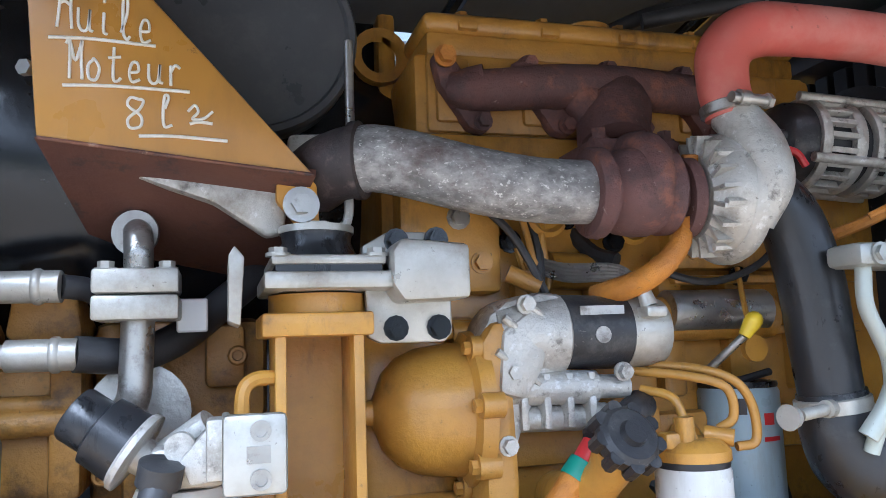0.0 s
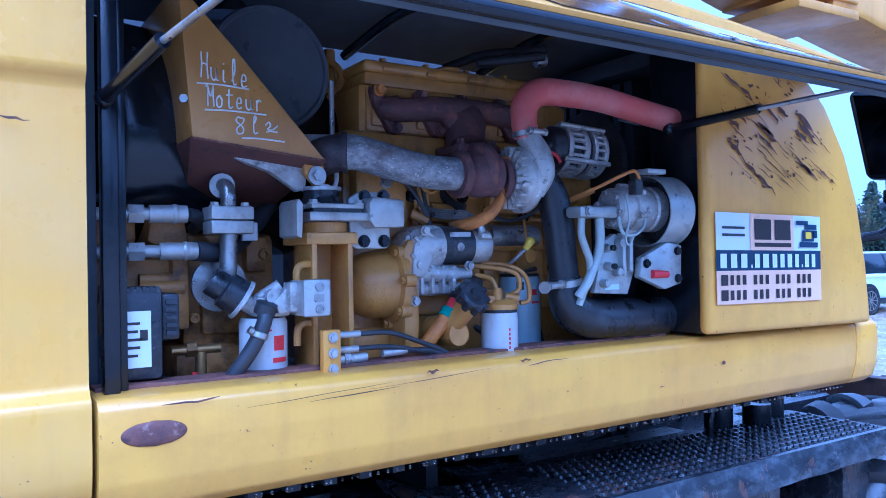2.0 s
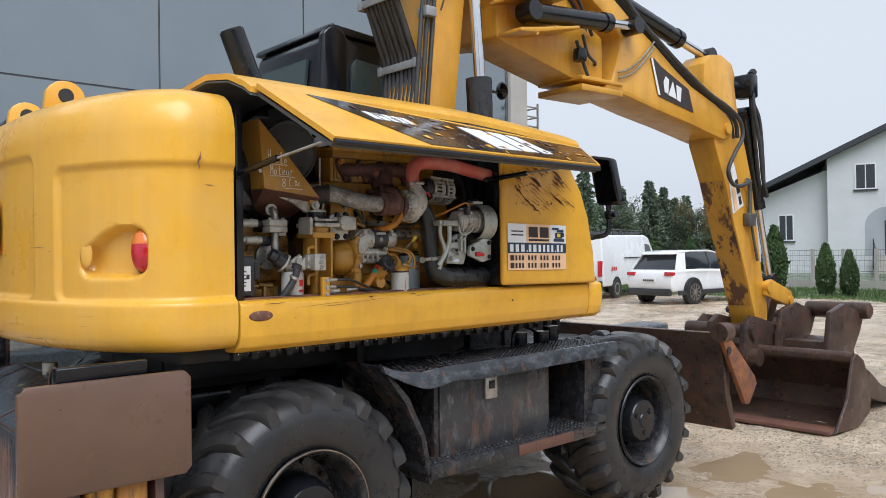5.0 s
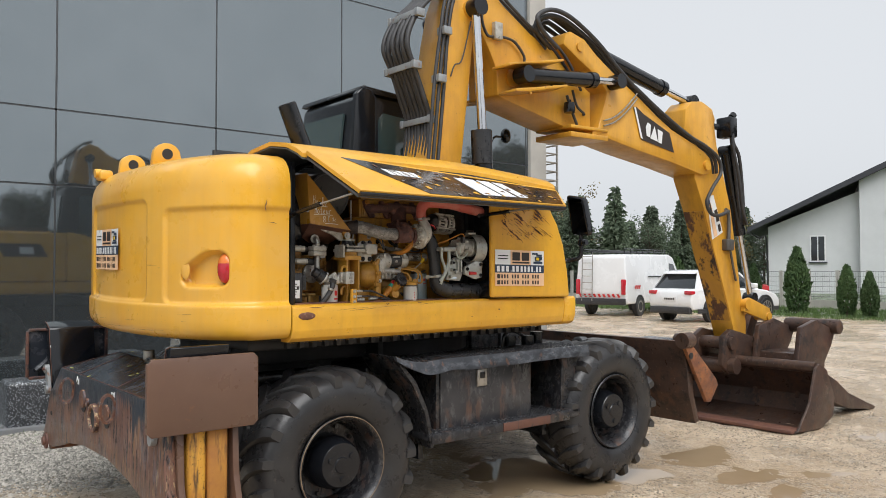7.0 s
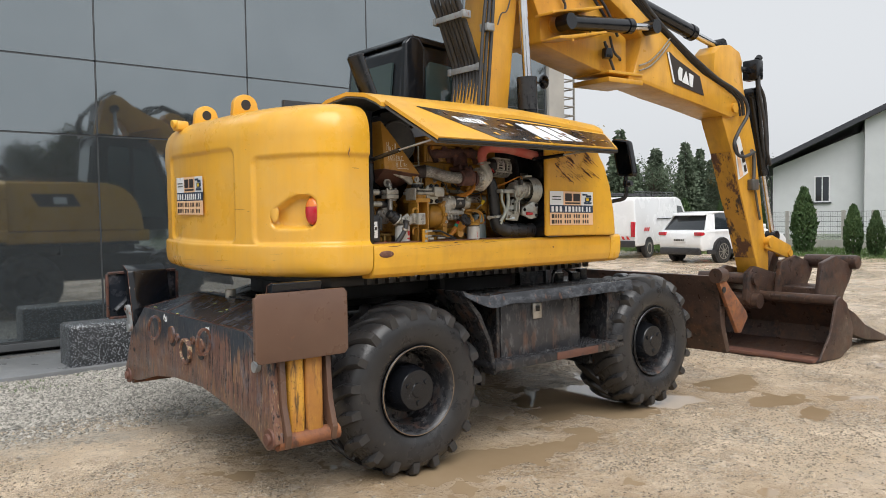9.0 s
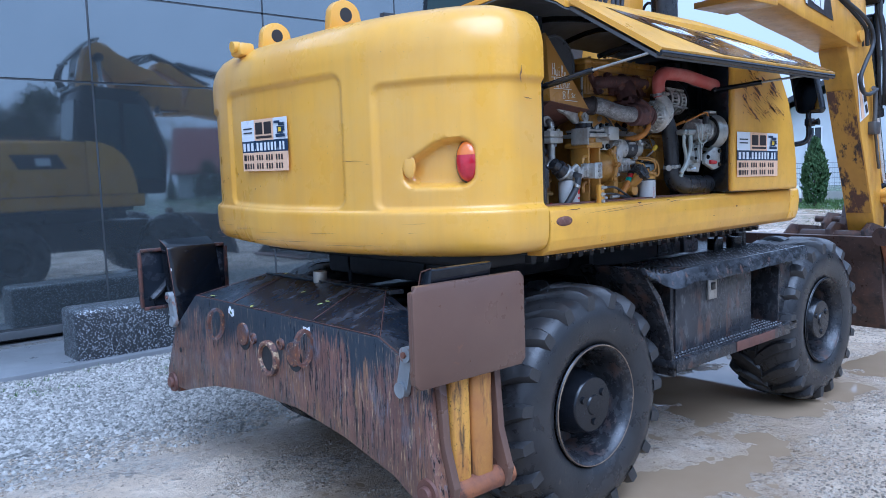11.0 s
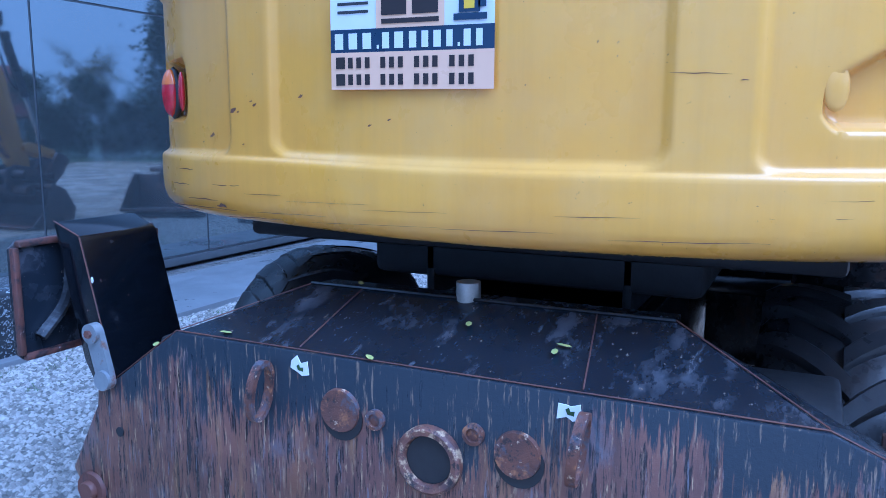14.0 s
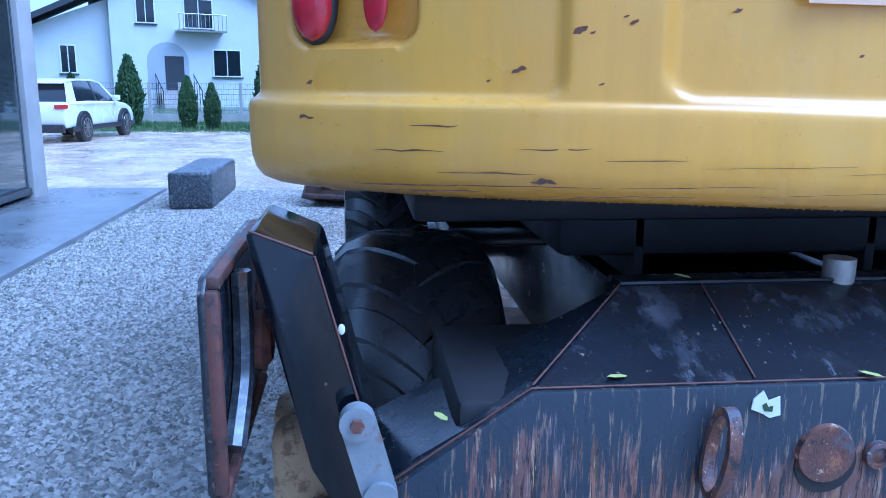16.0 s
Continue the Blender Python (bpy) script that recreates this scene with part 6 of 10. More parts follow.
cube(bm, 0.26, 0.40, -1.045, -0.9, 1.83, 2.02, 0.01)
for x, z in ((0.30, 1.98), (0.37, 1.98), (0.30, 1.87), (0.37, 1.87), (0.70, 1.97), (0.85, 1.97), (0.75, 1.88), (0.45, 2.11), (0.60, 2.11), (0.75, 2.11)):
    hexbolt(bm, (x, -1.046 if x < 0.4 else -1.036, z), (0, -1, 0), 0.011, 0.01)
for k in range(5):
    cube(bm, 0.42 + 0.11 * k, 0.46 + 0.11 * k, -1.03, -0.99, 1.68, 1.85, 0.008)
eng = part("engine", bm, "engine_yellow", exc, "oily yellow diesel engine in its open bay")
E_ = eng


# small offsets that seat groups of engine parts
SEAT = {"starter_body": (-0.012, 0.004, 0.004), "starter_end": (-0.012, 0.004, 0.004), "starter_nose": (-0.012, 0.004, 0.004), "maker_plate": (-0.012, 0.004, 0.004), "starter_screw": (-0.012, 0.004, 0.004), "terminal_boot": (-0.005, 0.0, 0.004),
        "dipstick_handle": (-0.016, 0.036, -0.010), "dipstick_tube": (-0.016, 0.036, -0.010), "oil_filler_cap": (-0.05, -0.075, 0.008), "filler_neck": (-0.05, -0.075, 0.008),
        "filter_head": (-0.022, -0.04, 0.0), "fuel_line": (-0.012, -0.025, 0.0), "lifting_bracket": (0.0, 0.06, 0.0), "coolant_hose": (-0.02, -0.04, 0.0)}


def ep(name, bm, mat, label=""):
    if name in SEAT:
        bmesh.ops.translate(bm, vec=SEAT[name], verts=bm.verts)
    return part(name, bm, mat, E_, label)


bm = B()
cube(bm, 0.322, 0.955, -0.978, -0.62, 2.180, 2.216, 0.008)
cube(bm, 0.318, 0.960, -0.984, -0.62, 2.214, 2.246, 0.014, 3)
for x in (0.37, 0.50, 0.63, 0.76, 0.89):
    cube(bm, x, x + 0.030, -0.990, -0.97, 2.218, 2.232, 0.004)
    rod(bm, (x + 0.015, -0.955, 2.244), (x + 0.015, -0.955, 2.256), 0.010, None, 6)
lathe(bm, [(0.040, 0), (0.040, 0.010), (0.034, 0.014), (0, 0.014)], (0.60, -0.93, 2.246), (0, 0, 1), 24)
ep("valve_cover", bm, "engine_yellow")
bm = B()
cube(bm, 0.318, 0.96, -0.992, -0.62, 2.062, 2.178, 0.006)
for x in (0.33, 0.46, 0.59, 0.72, 0.85):
    cube(bm, x, x + 0.05, -1.0, -0.98, 2.075, 2.17, 0.006)
ep("cylinder_head", bm, "engine_yellow")
# exhaust side
bm = B()
tube(bm, [(0.352, -1.005, 2.118), (0.375, -1.02, 2.114), (0.43, -1.025, 2.118), (0.50, -1.025, 2.126), (0.60, -1.025, 2.130), (0.70, -1.02, 2.128), (0.79, -1.015, 2.126)], 0.031, 18, 6, [0.026, 0.029, 0.030, 0.032, 0.032, 0.031, 0.030])
for x in (0.36, 0.487, 0.612, 0.737):
    out = [(x - 0.040, 2.163), (x - 0.028, 2.176), (x - 0.012, 2.172), (x + 0.004, 2.145), (x + 0.030, 2.120), (x + 0.044, 2.088), (x + 0.046, 2.066), (x + 0.030, 2.054), (x + 0.010, 2.062), (x - 0.008, 2.088), (x - 0.030, 2.12)]
    prism(bm, out, -1.018, -0.99, "xz", 0.007)
    tube(bm, [(x, -0.995, 2.115), (x + 0.012, -1.012, 2.12), (x + 0.035, -1.024, 2.124)], 0.028, 12, 4)
    hexbolt(bm, (x - 0.025, -1.022, 2.158), (0, -1, 0), 0.010, 0.012)
    hexbolt(bm, (x + 0.029, -1.022, 2.070), (0, -1, 0), 0.010, 0.012)
for x in (0.458, 0.585, 0.70):
    ball(bm, (x, -1.02, 2.148), 0.020, 12, (1.3, 0.8, 0.8))
tube(bm, [(0.60, -1.02, 2.128), (0.592, -1.032, 2.095), (0.576, -1.045, 2.06), (0.568, -1.065, 2.025)], 0.05, 18, 6, [0.036, 0.050, 0.052, 0.052])
tube(bm, [(0.53, -1.022, 2.125), (0.552, -1.035, 2.085), (0.562, -1.05, 2.05)], 0.03, 14, 5)
cube(bm, 0.502, 0.632, -1.125, -1.01, 2.004, 2.026, 0.006)
cube(bm, 0.508, 0.626, -1.12, -1.02, 1.985, 2.006, 0.005)
for x in (0.518, 0.616):
    hexbolt(bm, (x, -1.11, 2.026), (0, 0, 1), 0.010, 0.014)
ep("exhaust_manifold", bm, "castiron", "rust-brown cast exhaust manifold")
bm = B()
hexbolt(bm, (0.335, -1.030, 2.158), (0, -1, 0), 0.012, 0.014)
ep("manifold_bolt", bm, "orange_loom")
bm = B()
tube(bm, [(0.190, -1.115, 1.985), (0.215, -1.125, 1.986), (0.255, -1.137, 1.977), (0.33, -1.148, 1.958), (0.41, -1.150, 1.947), (0.488, -1.150, 1.946)], 0.040, 24, 8)
ep("exhaust_pipe", bm, "lagging", "scuffed grey exhaust pipe")
bm = B()
tube(bm, [(0.15, -1.06, 1.972), (0.165, -1.085, 1.980), (0.182, -1.105, 1.984), (0.200, -1.118, 1.985)], 0.043, 20, 5)
lathe(bm, [(0.047, 0), (0.047, 0.010), (0.042, 0.012)], (0.192, -1.114, 1.985), (0.85, -0.45, 0.0), 24)
ep("pipe_collar", bm, surf("sooty_pipe_collar", (0.075, 0.055, 0.052), (0.04, 0.034, 0.034), 12, 0.6, 0.1, 0.25, 100, layers=(((0.20, 0.15, 0.13), 0.34, 30, 0.1, 0.6, 0.7),)))
bm = B()
ta = Vector((1, -0.03, 0.03))
lathe(bm, [(0.0, 0), (0.054, 0), (0.057, 0.004), (0.057, 0.018), (0.046, 0.021), (0.045, 0.028), (0.053, 0.040), (0.057, 0.060), (0.057, 0.078), (0.053, 0.092), (0.056, 0.096), (0.056, 0.110), (0.044, 0.114), (0.034, 0.135), (0, 0.136)], (0.474, -1.150, 1.945), ta, 40)
tube(bm, [(0.545, -1.13, 1.915), (0.548, -1.175, 1.925), (0.55, -1.185, 1.96), (0.558, -1.15, 1.995), (0.565, -1.10, 2.0)], 0.028, 14, 6, [0.018, 0.024, 0.028, 0.032, 0.036])
cube(bm, 0.512, 0.622, -1.125, -1.05, 1.962, 1.992, 0.012)
for k in range(7):
    a = k * 2 * math.pi / 7 + 0.4
    hexbolt(bm, (0.490, -1.150 + 0.050 * math.cos(a), 1.945 + 0.050 * math.sin(a)), (-1, 0, 0), 0.006, 0.012)
ep("turbine_housing", bm, "castiron", "rusty cast turbine housing")
bm = B()
cx_ = Vector((0.618, -1.160, 1.940))
ca = Vector((1, -0.12, 0.04)).normalized()
lathe(bm, [(0.030, 0), (0.052, 0.002), (0.060, 0.010), (0.076, 0.020), (0.080, 0.030), (0.080, 0.046), (0.070, 0.060), (0.045, 0.066), (0.038, 0.095), (0.0, 0.095)], cx_, ca, 48)
u, w = basis(ca)
path = []
for k in range(15):
    a = radians(-60 + 21 * k)
    path.append(cx_ + ca * 0.046 + (Vector((0, -1, 0)) * math.cos(a) + Vector((0, 0, -1)) * math.sin(a)) * 0.070)
tube(bm, path, 0.02, 14, 3, [0.012 + 0.001 * k for k in range(15)])
tube(bm, [(0.668, -1.215, 1.90), (0.680, -1.235, 1.945), (0.676, -1.228, 1.99), (0.668, -1.205, 2.025), (0.662, -1.192, 2.045)], 0.03, 18, 6, [0.022, 0.026, 0.028, 0.029, 0.029])
for k in range(20):
    a = 2 * math.pi * k / 20
    d = u * math.cos(a) + w * math.sin(a)
    m = Matrix((ca, d.cross(ca), d)).transposed().to_4x4()
    cube(bm, 0.002, 0.026, -0.0025, 0.0025, 0.050, 0.078, 0, 1, Matrix.Translation(cx_) @ m)
for k in range(7):
    a = 2 * math.pi * (k + 0.3) / 7
    d = u * math.cos(a) + w * math.sin(a)
    rod(bm, cx_ + ca * 0.006 + d * 0.074, cx_ + ca * 0.030 + d * 0.074, 0.006, None, 8)
ep("compressor_housing", bm, "alu", "pale aluminium turbo compressor housing")
bm = B()
lathe(bm, [(0.0, 0), (0.050, 0), (0.052, 0.004), (0.052, 0.014), (0.0, 0.014)], (0.600, -1.157, 1.940), ca, 32)
ep("back_plate", bm, "castiron")
bm = B()
tube(bm, [(0.600, -1.165, 1.902), (0.590, -1.170, 1.880), (0.566, -1.165, 1.852), (0.54, -1.14, 1.832), (0.51, -1.09, 1.82)], 0.014, 12, 5, [0.010, 0.013, 0.015, 0.016, 0.016])
ep("oil_return_pipe", bm, "orange_loom")
bm = B()
rod(bm, (0.600, -1.172, 1.985), (0.618, -1.176, 1.985), 0.008, None, 8)
rod(bm, (0.604, -1.170, 1.900), (0.600, -1.172, 1.914), 0.011, None, 6)
ep("oil_union", bm, "orange_loom")
bm = B()
tube(bm, [(0.662, -1.192, 2.040), (0.655, -1.190, 2.085), (0.664, -1.188, 2.128), (0.705, -1.188, 2.158), (0.775, -1.190, 2.164), (0.91, -1.195, 2.160), (1.035, -1.210, 2.138), (1.165, -1.222, 2.118)], 0.034, 26, 8, [0.0315, 0.0325, 0.035, 0.036, 0.0345, 0.034, 0.034, 0.034])
ep("boost_hose", bm, "red_hose", "faded red silicone boost hose")
bm = B()
lathe(bm, [(0.031, 0), (0.035, 0.002), (0.035, 0.014), (0.031, 0.016)], (0.6605, -1.191, 2.042), (-0.1, 0.05, 1), 28)
rod(bm, (0.636, -1.230, 2.052), (0.694, -1.222, 2.052), 0.007, None, 10)
rod(bm, (0.646, -1.229, 2.052), (0.662, -1.227, 2.052), 0.010, None, 12)
rod(bm, (0.690, -1.223, 2.052), (0.698, -1.221, 2.052), 0.010, None, 6)
ep("hose_clamp", bm, "steel")
bm = B()
tube(bm, [(1.02, -1.155, 2.12), (1.05, -1.165, 2.115), (1.075, -1.18, 2.106)], 0.004, 8, 4)
ep("hose_clip", bm, "black_rubber")
# alternator
bm = B()
ax = Vector((1, -0.07, -0.075)).normalized()
o = Vector((0.800, -1.085, 2.040))
AS = 0.80
lathe(bm, [(r * AS, h * AS) for r, h in ((0.0, 0), (0.045, 0), (0.066, 0.010), (0.074, 0.026), (0.076, 0.06), (0.0, 0.061))], o, ax, 32)
for k in range(7):
    a = k * 0.7
    u, w = basis(ax)
    c = o + (u * math.cos(a) + w * math.sin(a)) * 0.036
    rod(bm, c - ax * 0.006, c + ax * 0.01, 0.008, 0.010, 10)
ep("alternator_cover", bm, "black_plastic")
bm = B()
u, w = basis(ax)
lathe(bm, [(r * AS, h * AS) for r, h in ((0.060, 0.05), (0.060, 0.215), (0.04, 0.225), (0.03, 0.24), (0.0, 0.24))], o, ax, 32)
for ring, wd in ((0.056, 0.018), (0.122, 0.022), (0.165, 0.014), (0.205, 0.020)):
    lathe(bm, [(r * AS, h * AS) for r, h in ((0.058, ring), (0.084, ring), (0.086, ring + 0.004), (0.086, ring + wd - 0.004), (0.084, ring + wd), (0.058, ring + wd))], o, ax, 36)
for k in range(20):
    a = 2 * math.pi * k / 20
    d = u * math.cos(a) + w * math.sin(a)
    m = Matrix((ax, d.cross(ax), d)).transposed().to_4x4()
    for s0, s1 in ((0.07, 0.126), (0.176, 0.210)):
        c = o + ax * ((s0 + s1) / 2 * AS) + d * 0.079 * AS
        cube(bm, -(s1 - s0) / 2 * AS, (s1 - s0) / 2 * AS, -0.0040, 0.0040, -0.006, 0.006, 0.001, 1, Matrix.Translation(c) @ m)
for k in range(4):
    a = 0.5 + k * math.pi / 2
    d = u * math.cos(a) + w * math.sin(a)
    rod(bm, o + ax * 0.03 + d * 0.071, o + ax * 0.185 + d * 0.071, 0.007, None, 10)
ep("alternator", bm, "alu", "slotted aluminium alternator")
bm = B()
lathe(bm, [(0.0, 0.0), (0.056, 0.0), (0.056, 0.115), (0.0, 0.115)], o + ax * 0.055, ax, 30)
ep("alternator_windings", bm, "dark")
bm = B()
tube(bm, [(0.765, -1.10, 2.005), (0.775, -1.125, 2.018), (0.800, -1.140, 2.012), (0.815, -1.142, 1.992)], 0.0055, 8, 5)
ep("red_lead", bm, "red")
bm = B()
for r, x in ((0.15, 1.08), (0.135, 1.10), (0.12, 1.12)):
    lathe(bm, [(r, 0), (r + 0.010, 0), (r + 0.010, 0.012), (r, 0.012)], (x, -0.95, 2.02), (1, 0, 0), 40)
ep("fan_belt_guard", bm, "black_plastic")
# intake pipe
bm = B()
tube(bm, [(0.675, -1.165, 1.945), (0.708, -1.175, 1.948), (0.742, -1.185, 1.908), (0.761, -1.19, 1.832), (0.770, -1.19, 1.747), (0.779, -1.19, 1.668)], 0.04, 24, 8, [0.036, 0.038, 0.040, 0.041, 0.040, 0.039])
ep("intake_pipe", bm, "black_rubber", "worn black rubber intake pipe")
bm = B()
tube(bm, [(0.777, -1.19, 1.690), (0.785, -1.19, 1.640), (0.812, -1.19, 1.600), (0.875, -1.188, 1.578), (0.99, -1.185, 1.572), (1.186, -1.17, 1.567), (1.36, -1.15, 1.565)], 0.052, 24, 8, [0.042, 0.048, 0.054, 0.054, 0.053, 0.053, 0.053])
ep("intake_elbow", bm, "black_rubber")
bm = B()
lathe(bm, [(0.042, 0), (0.046, 0.002), (0.046, 0.018), (0.042, 0.020)], (0.780, -1.19, 1.664), (-0.12, 0, 1), 36)
rod(bm, (0.690, -1.235, 1.668), (0.745, -1.222, 1.672), 0.0075, None, 14)
rod(bm, (0.668, -1.241, 1.667), (0.678, -1.238, 1.667), 0.0155, 0.013, 16)
rod(bm, (0.735, -1.226, 1.672), (0.748, -1.220, 1.672), 0.011, None, 10)
lathe(bm, [(0.054, 0), (0.0585, 0.002), (0.0585, 0.024), (0.054, 0.026)], (1.205, -1.168, 1.567), (1, 0.1, 0), 36)
rod(bm, (1.222, -1.20, 1.624), (1.215, -1.175, 1.630), 0.011, None, 12)
ep("band_clamp", bm, "zinc")
# air conditioning compressor and its bracket
M["pale_metal"] = surf("pale_painted_metal", (0.46, 0.47, 0.44), (0.38, 0.39, 0.365), 8, 0.36, 0.4, 0.12, 80, layers=(((0.18, 0.155, 0.12), 0.46, 22, 0.15, 0.6, 0.6), SPECKS))
bm = B()
aca = Vector((1, -0.03, 0))
lathe(bm, [(0.0, 0), (0.044, 0), (0.054, 0.008), (0.056, 0.050), (0.062, 0.054), (0.063, 0.075), (0.057, 0.079), (0.057, 0.125), (0.062, 0.130), (0.062, 0.160), (0, 0.16)], (0.905, -1.225, 1.866), aca, 32)
for k in range(6):
    a = k * math.pi / 3 + 0.3
    hexbolt(bm, (0.907, -1.225 + 0.042 * math.cos(a), 1.866 + 0.042 * math.sin(a)), (-1, 0, 0), 0.007, 0.010)
    c = Vector((0.955, -1.225 + 0.062 * math.cos(a), 1.866 + 0.062 * math.sin(a)))
    rod(bm, c, c + Vector((0.035, 0, 0)), 0.009, None, 10)
ep("compressor_body", bm, "alu", "aluminium air-conditioning compressor")
bm = B()
rings = []
for i in range(27):
    a = radians(115 - 250 * i / 26)
    rings.append([bm.verts.new((x, -1.23 - r * math.cos(a), 1.860 + r * math.sin(a))) for x, r in ((1.03, 0.097), (1.125, 0.097), (1.125, 0.094), (1.03, 0.094))])
for q, p in zip(rings, rings[1:]):
    for i in range(4):
        bm.faces.new((q[i], q[(i + 1) % 4], p[(i + 1) % 4], p[i]))
bm.faces.new(rings[0])
bm.faces.new(rings[-1][::-1])
ep("pulley_guard", bm, "pale_metal", "bright curved sheet guard round the pulley")
bm = B()
lathe(bm, [(0.03, 0.0), (0.072, 0.0), (0.080, 0.004), (0.080, 0.012), (0.074, 0.016), (0.080, 0.020), (0.080, 0.045), (0.03, 0.05)], (1.07, -1.23, 1.860), aca, 44, False)
ep("clutch_pulley", bm, "black_plastic", "dark clutch pulley")
bm = B()
cube(bm, 0.975, 1.045, -1.30, -1.26, 1.955, 1.968, 0.003)
prism(bm, [(0.82, 1.648), (0.94, 1.640), (0.965, 1.70), (0.955, 1.765), (0.90, 1.80), (0.845, 1.775), (0.835, 1.70)], -1.255, -1.235, "xz", 0.004)
prism(bm, [(0.955, 1.685), (0.962, 1.735), (1.06, 1.775), (1.118, 1.768), (1.112, 1.664), (1.05, 1.650)], -1.285, -1.262, "xz", 0.004)
cube(bm, 1.045, 1.125, -1.262, -1.20, 1.755, 1.768, 0.003)
for x, z in ((0.862, 1.762), (0.905, 1.775), (0.865, 1.715), (0.895, 1.700), (0.850, 1.672)):
    rod(bm, (x, -1.25, z), (x, -1.276, z), 0.013, 0.010, 16)
for x0, x1, z0, z1 in ((0.905, 0.918, 1.69, 1.80), (0.930, 0.943, 1.70, 1.79)):
    cube(bm, x0, x1, -1.275, -1.252, z0, z1, 0.003)
ep("compressor_bracket", bm, "pale_metal")
bm = B()
for x, z in ((0.865, 1.762), (0.868, 1.715)):
    rod(bm, (x, -1.276, z), (x, -1.284, z), 0.008, None, 10)
for x, z in ((1.098, 1.752), (1.098, 1.678), (0.978, 1.72)):
    hexbolt(bm, (x, -1.286, z), (0, -1, 0), 0.009, 0.009)
ep("bracket_screw", bm, "black")
bm = B()
cube(bm, 0.745, 0.850, -1.292, -1.235, 1.838, 1.866, 0.008)
cube(bm, 0.800, 0.905, -1.262, -1.215, 1.838, 1.870, 0.008)
hexbolt(bm, (0.772, -1.293, 1.852), (0, -1, 0), 0.010, 0.008)
ep("port_block", bm, "pale_metal", "pale metal hose port block")
M["grey_green_pipe"] = surf("grey_green_pipe", (0.46, 0.50, 0.45), (0.40, 0.43, 0.40), 9, 0.45, 0.2, 0.06, 60, layers=(SPECKS,))
for pts, r in (([(0.770, -1.268, 1.842), (0.768, -1.268, 1.795), (0.785, -1.265, 1.76), (0.802, -1.26, 1.73), (0.806, -1.255, 1.69), (0.790, -1.25, 1.655), (0.782, -1.24, 1.62)], 0.0095),
               ([(0.828, -1.270, 1.842), (0.829, -1.270, 1.78), (0.824, -1.265, 1.74), (0.808, -1.262, 1.705), (0.790, -1.26, 1.672), (0.770, -1.25, 1.64)], 0.012),
               ([(0.880, -1.285, 1.84), (0.890, -1.29, 1.80), (0.93, -1.29, 1.795), (0.97, -1.285, 1.815), (0.985, -1.28, 1.85)], 0.0045),
               ([(0.905, -1.29, 1.90), (0.908, -1.295, 1.84), (0.895, -1.295, 1.785), (0.912, -1.29, 1.770), (0.935, -1.29, 1.80)], 0.003)):
    bm = B()
    tube(bm, pts, r, 10, 5)
    ep("refrigerant_pipe", bm, "grey_green_pipe")
bm = B()
tube(bm, [(0.815, -1.24, 1.905), (0.85, -1.27, 1.925), (0.88, -1.30, 1.945), (0.905, -1.32, 1.955), (0.922, -1.32, 1.935)], 0.0045, 8, 5)
tube(bm, [(0.74, -1.14, 1.885), (0.79, -1.16, 1.882), (0.84, -1.19, 1.90), (0.87, -1.21, 1.915)], 0.008, 8, 5)
ep("loom_wire", bm, "orange_loom")
bm = B()
cube(bm, 0.905, 0.930, -1.325, -1.295, 1.895, 1.935, 0.005)
ep("wire_connector", bm, "black_plastic")
bm = B()
rod(bm, (0.995, -1.288, 1.692), (1.050, -1.292, 1.690), 0.0115, 0.0095, 14)
ep("red_cap", bm, "red")
bm = B()
cube(bm, 0.855, 0.905, -1.258, -1.2555, 1.655, 1.668)
ep("label_plate", bm, "pale_blue")
# starter motor
bm = B()
rod(bm, (0.452, -1.10, 1.772), (0.548, -1.102, 1.769), 0.047, None, 36)
ep("starter_body", bm, "black_plastic", "black starter motor")
bm = B()
lathe(bm, [(0.046, 0), (0.046, 0.042), (0.042, 0.055), (0.03, 0.062), (0, 0.063)], (0.548, -1.102, 1.769), (1, 0, 0), 36)
ep("starter_end", bm, "zinc")
bm = B()
lathe(bm, [(0.040, 0), (0.046, 0.02), (0.050, 0.05), (0.052, 0.075), (0.052, 0.088), (0.047, 0.092)], (0.372, -1.098, 1.768), (1, -0.02, 0), 22)
prism(bm, [(0.352, 1.63), (0.350, 1.77), (0.362, 1.795), (0.385, 1.812), (0.43, 1.822), (0.462, 1.818), (0.464, 1.79), (0.452, 1.725), (0.425, 1.70), (0.40, 1.655), (0.385, 1.60), (0.36, 1.60)], -1.128, -1.05, "xz", 0.012)
prism(bm, [(0.365, 1.70), (0.372, 1.775), (0.41, 1.80), (0.44, 1.79), (0.425, 1.73), (0.40, 1.69)], -1.146, -1.12, "xz", 0.010)
rod(bm, (0.375, -1.118, 1.705), (0.500, -1.118, 1.702), 0.021, None, 20)
rod(bm, (0.50, -1.118, 1.702), (0.545, -1.118, 1.701), 0.015, None, 16)
rod(bm, (0.38, -1.105, 1.668), (0.52, -1.105, 1.664), 0.017, None, 16)
for x in (0.395, 0.425, 0.455, 0.485):
    cube(bm, x, x + 0.010, -1.136, -1.09, 1.655, 1.722, 0.003)
for x, z in ((0.385, 1.725), (0.375, 1.64), (0.405, 1.805), (0.53, 1.72)):
    hexbolt(bm, (x, -1.140, z), (0, -1, 0), 0.009, 0.012)
for a, b in (((0.375, 1.79), (0.44, 1.74)), ((0.365, 1.75), (0.42, 1.71)), ((0.40, 1.81), (0.455, 1.77))):
    rod(bm, (a[0], -1.142, a[1]), (b[0], -1.136, b[1]), 0.005, None, 8)
ep("starter_nose", bm, "alu")
bm = B()
cube(bm, 0.475, 0.535, -1.1432, -1.141, 1.786, 1.802)
ep("maker_plate", bm, "steel")
bm = B()
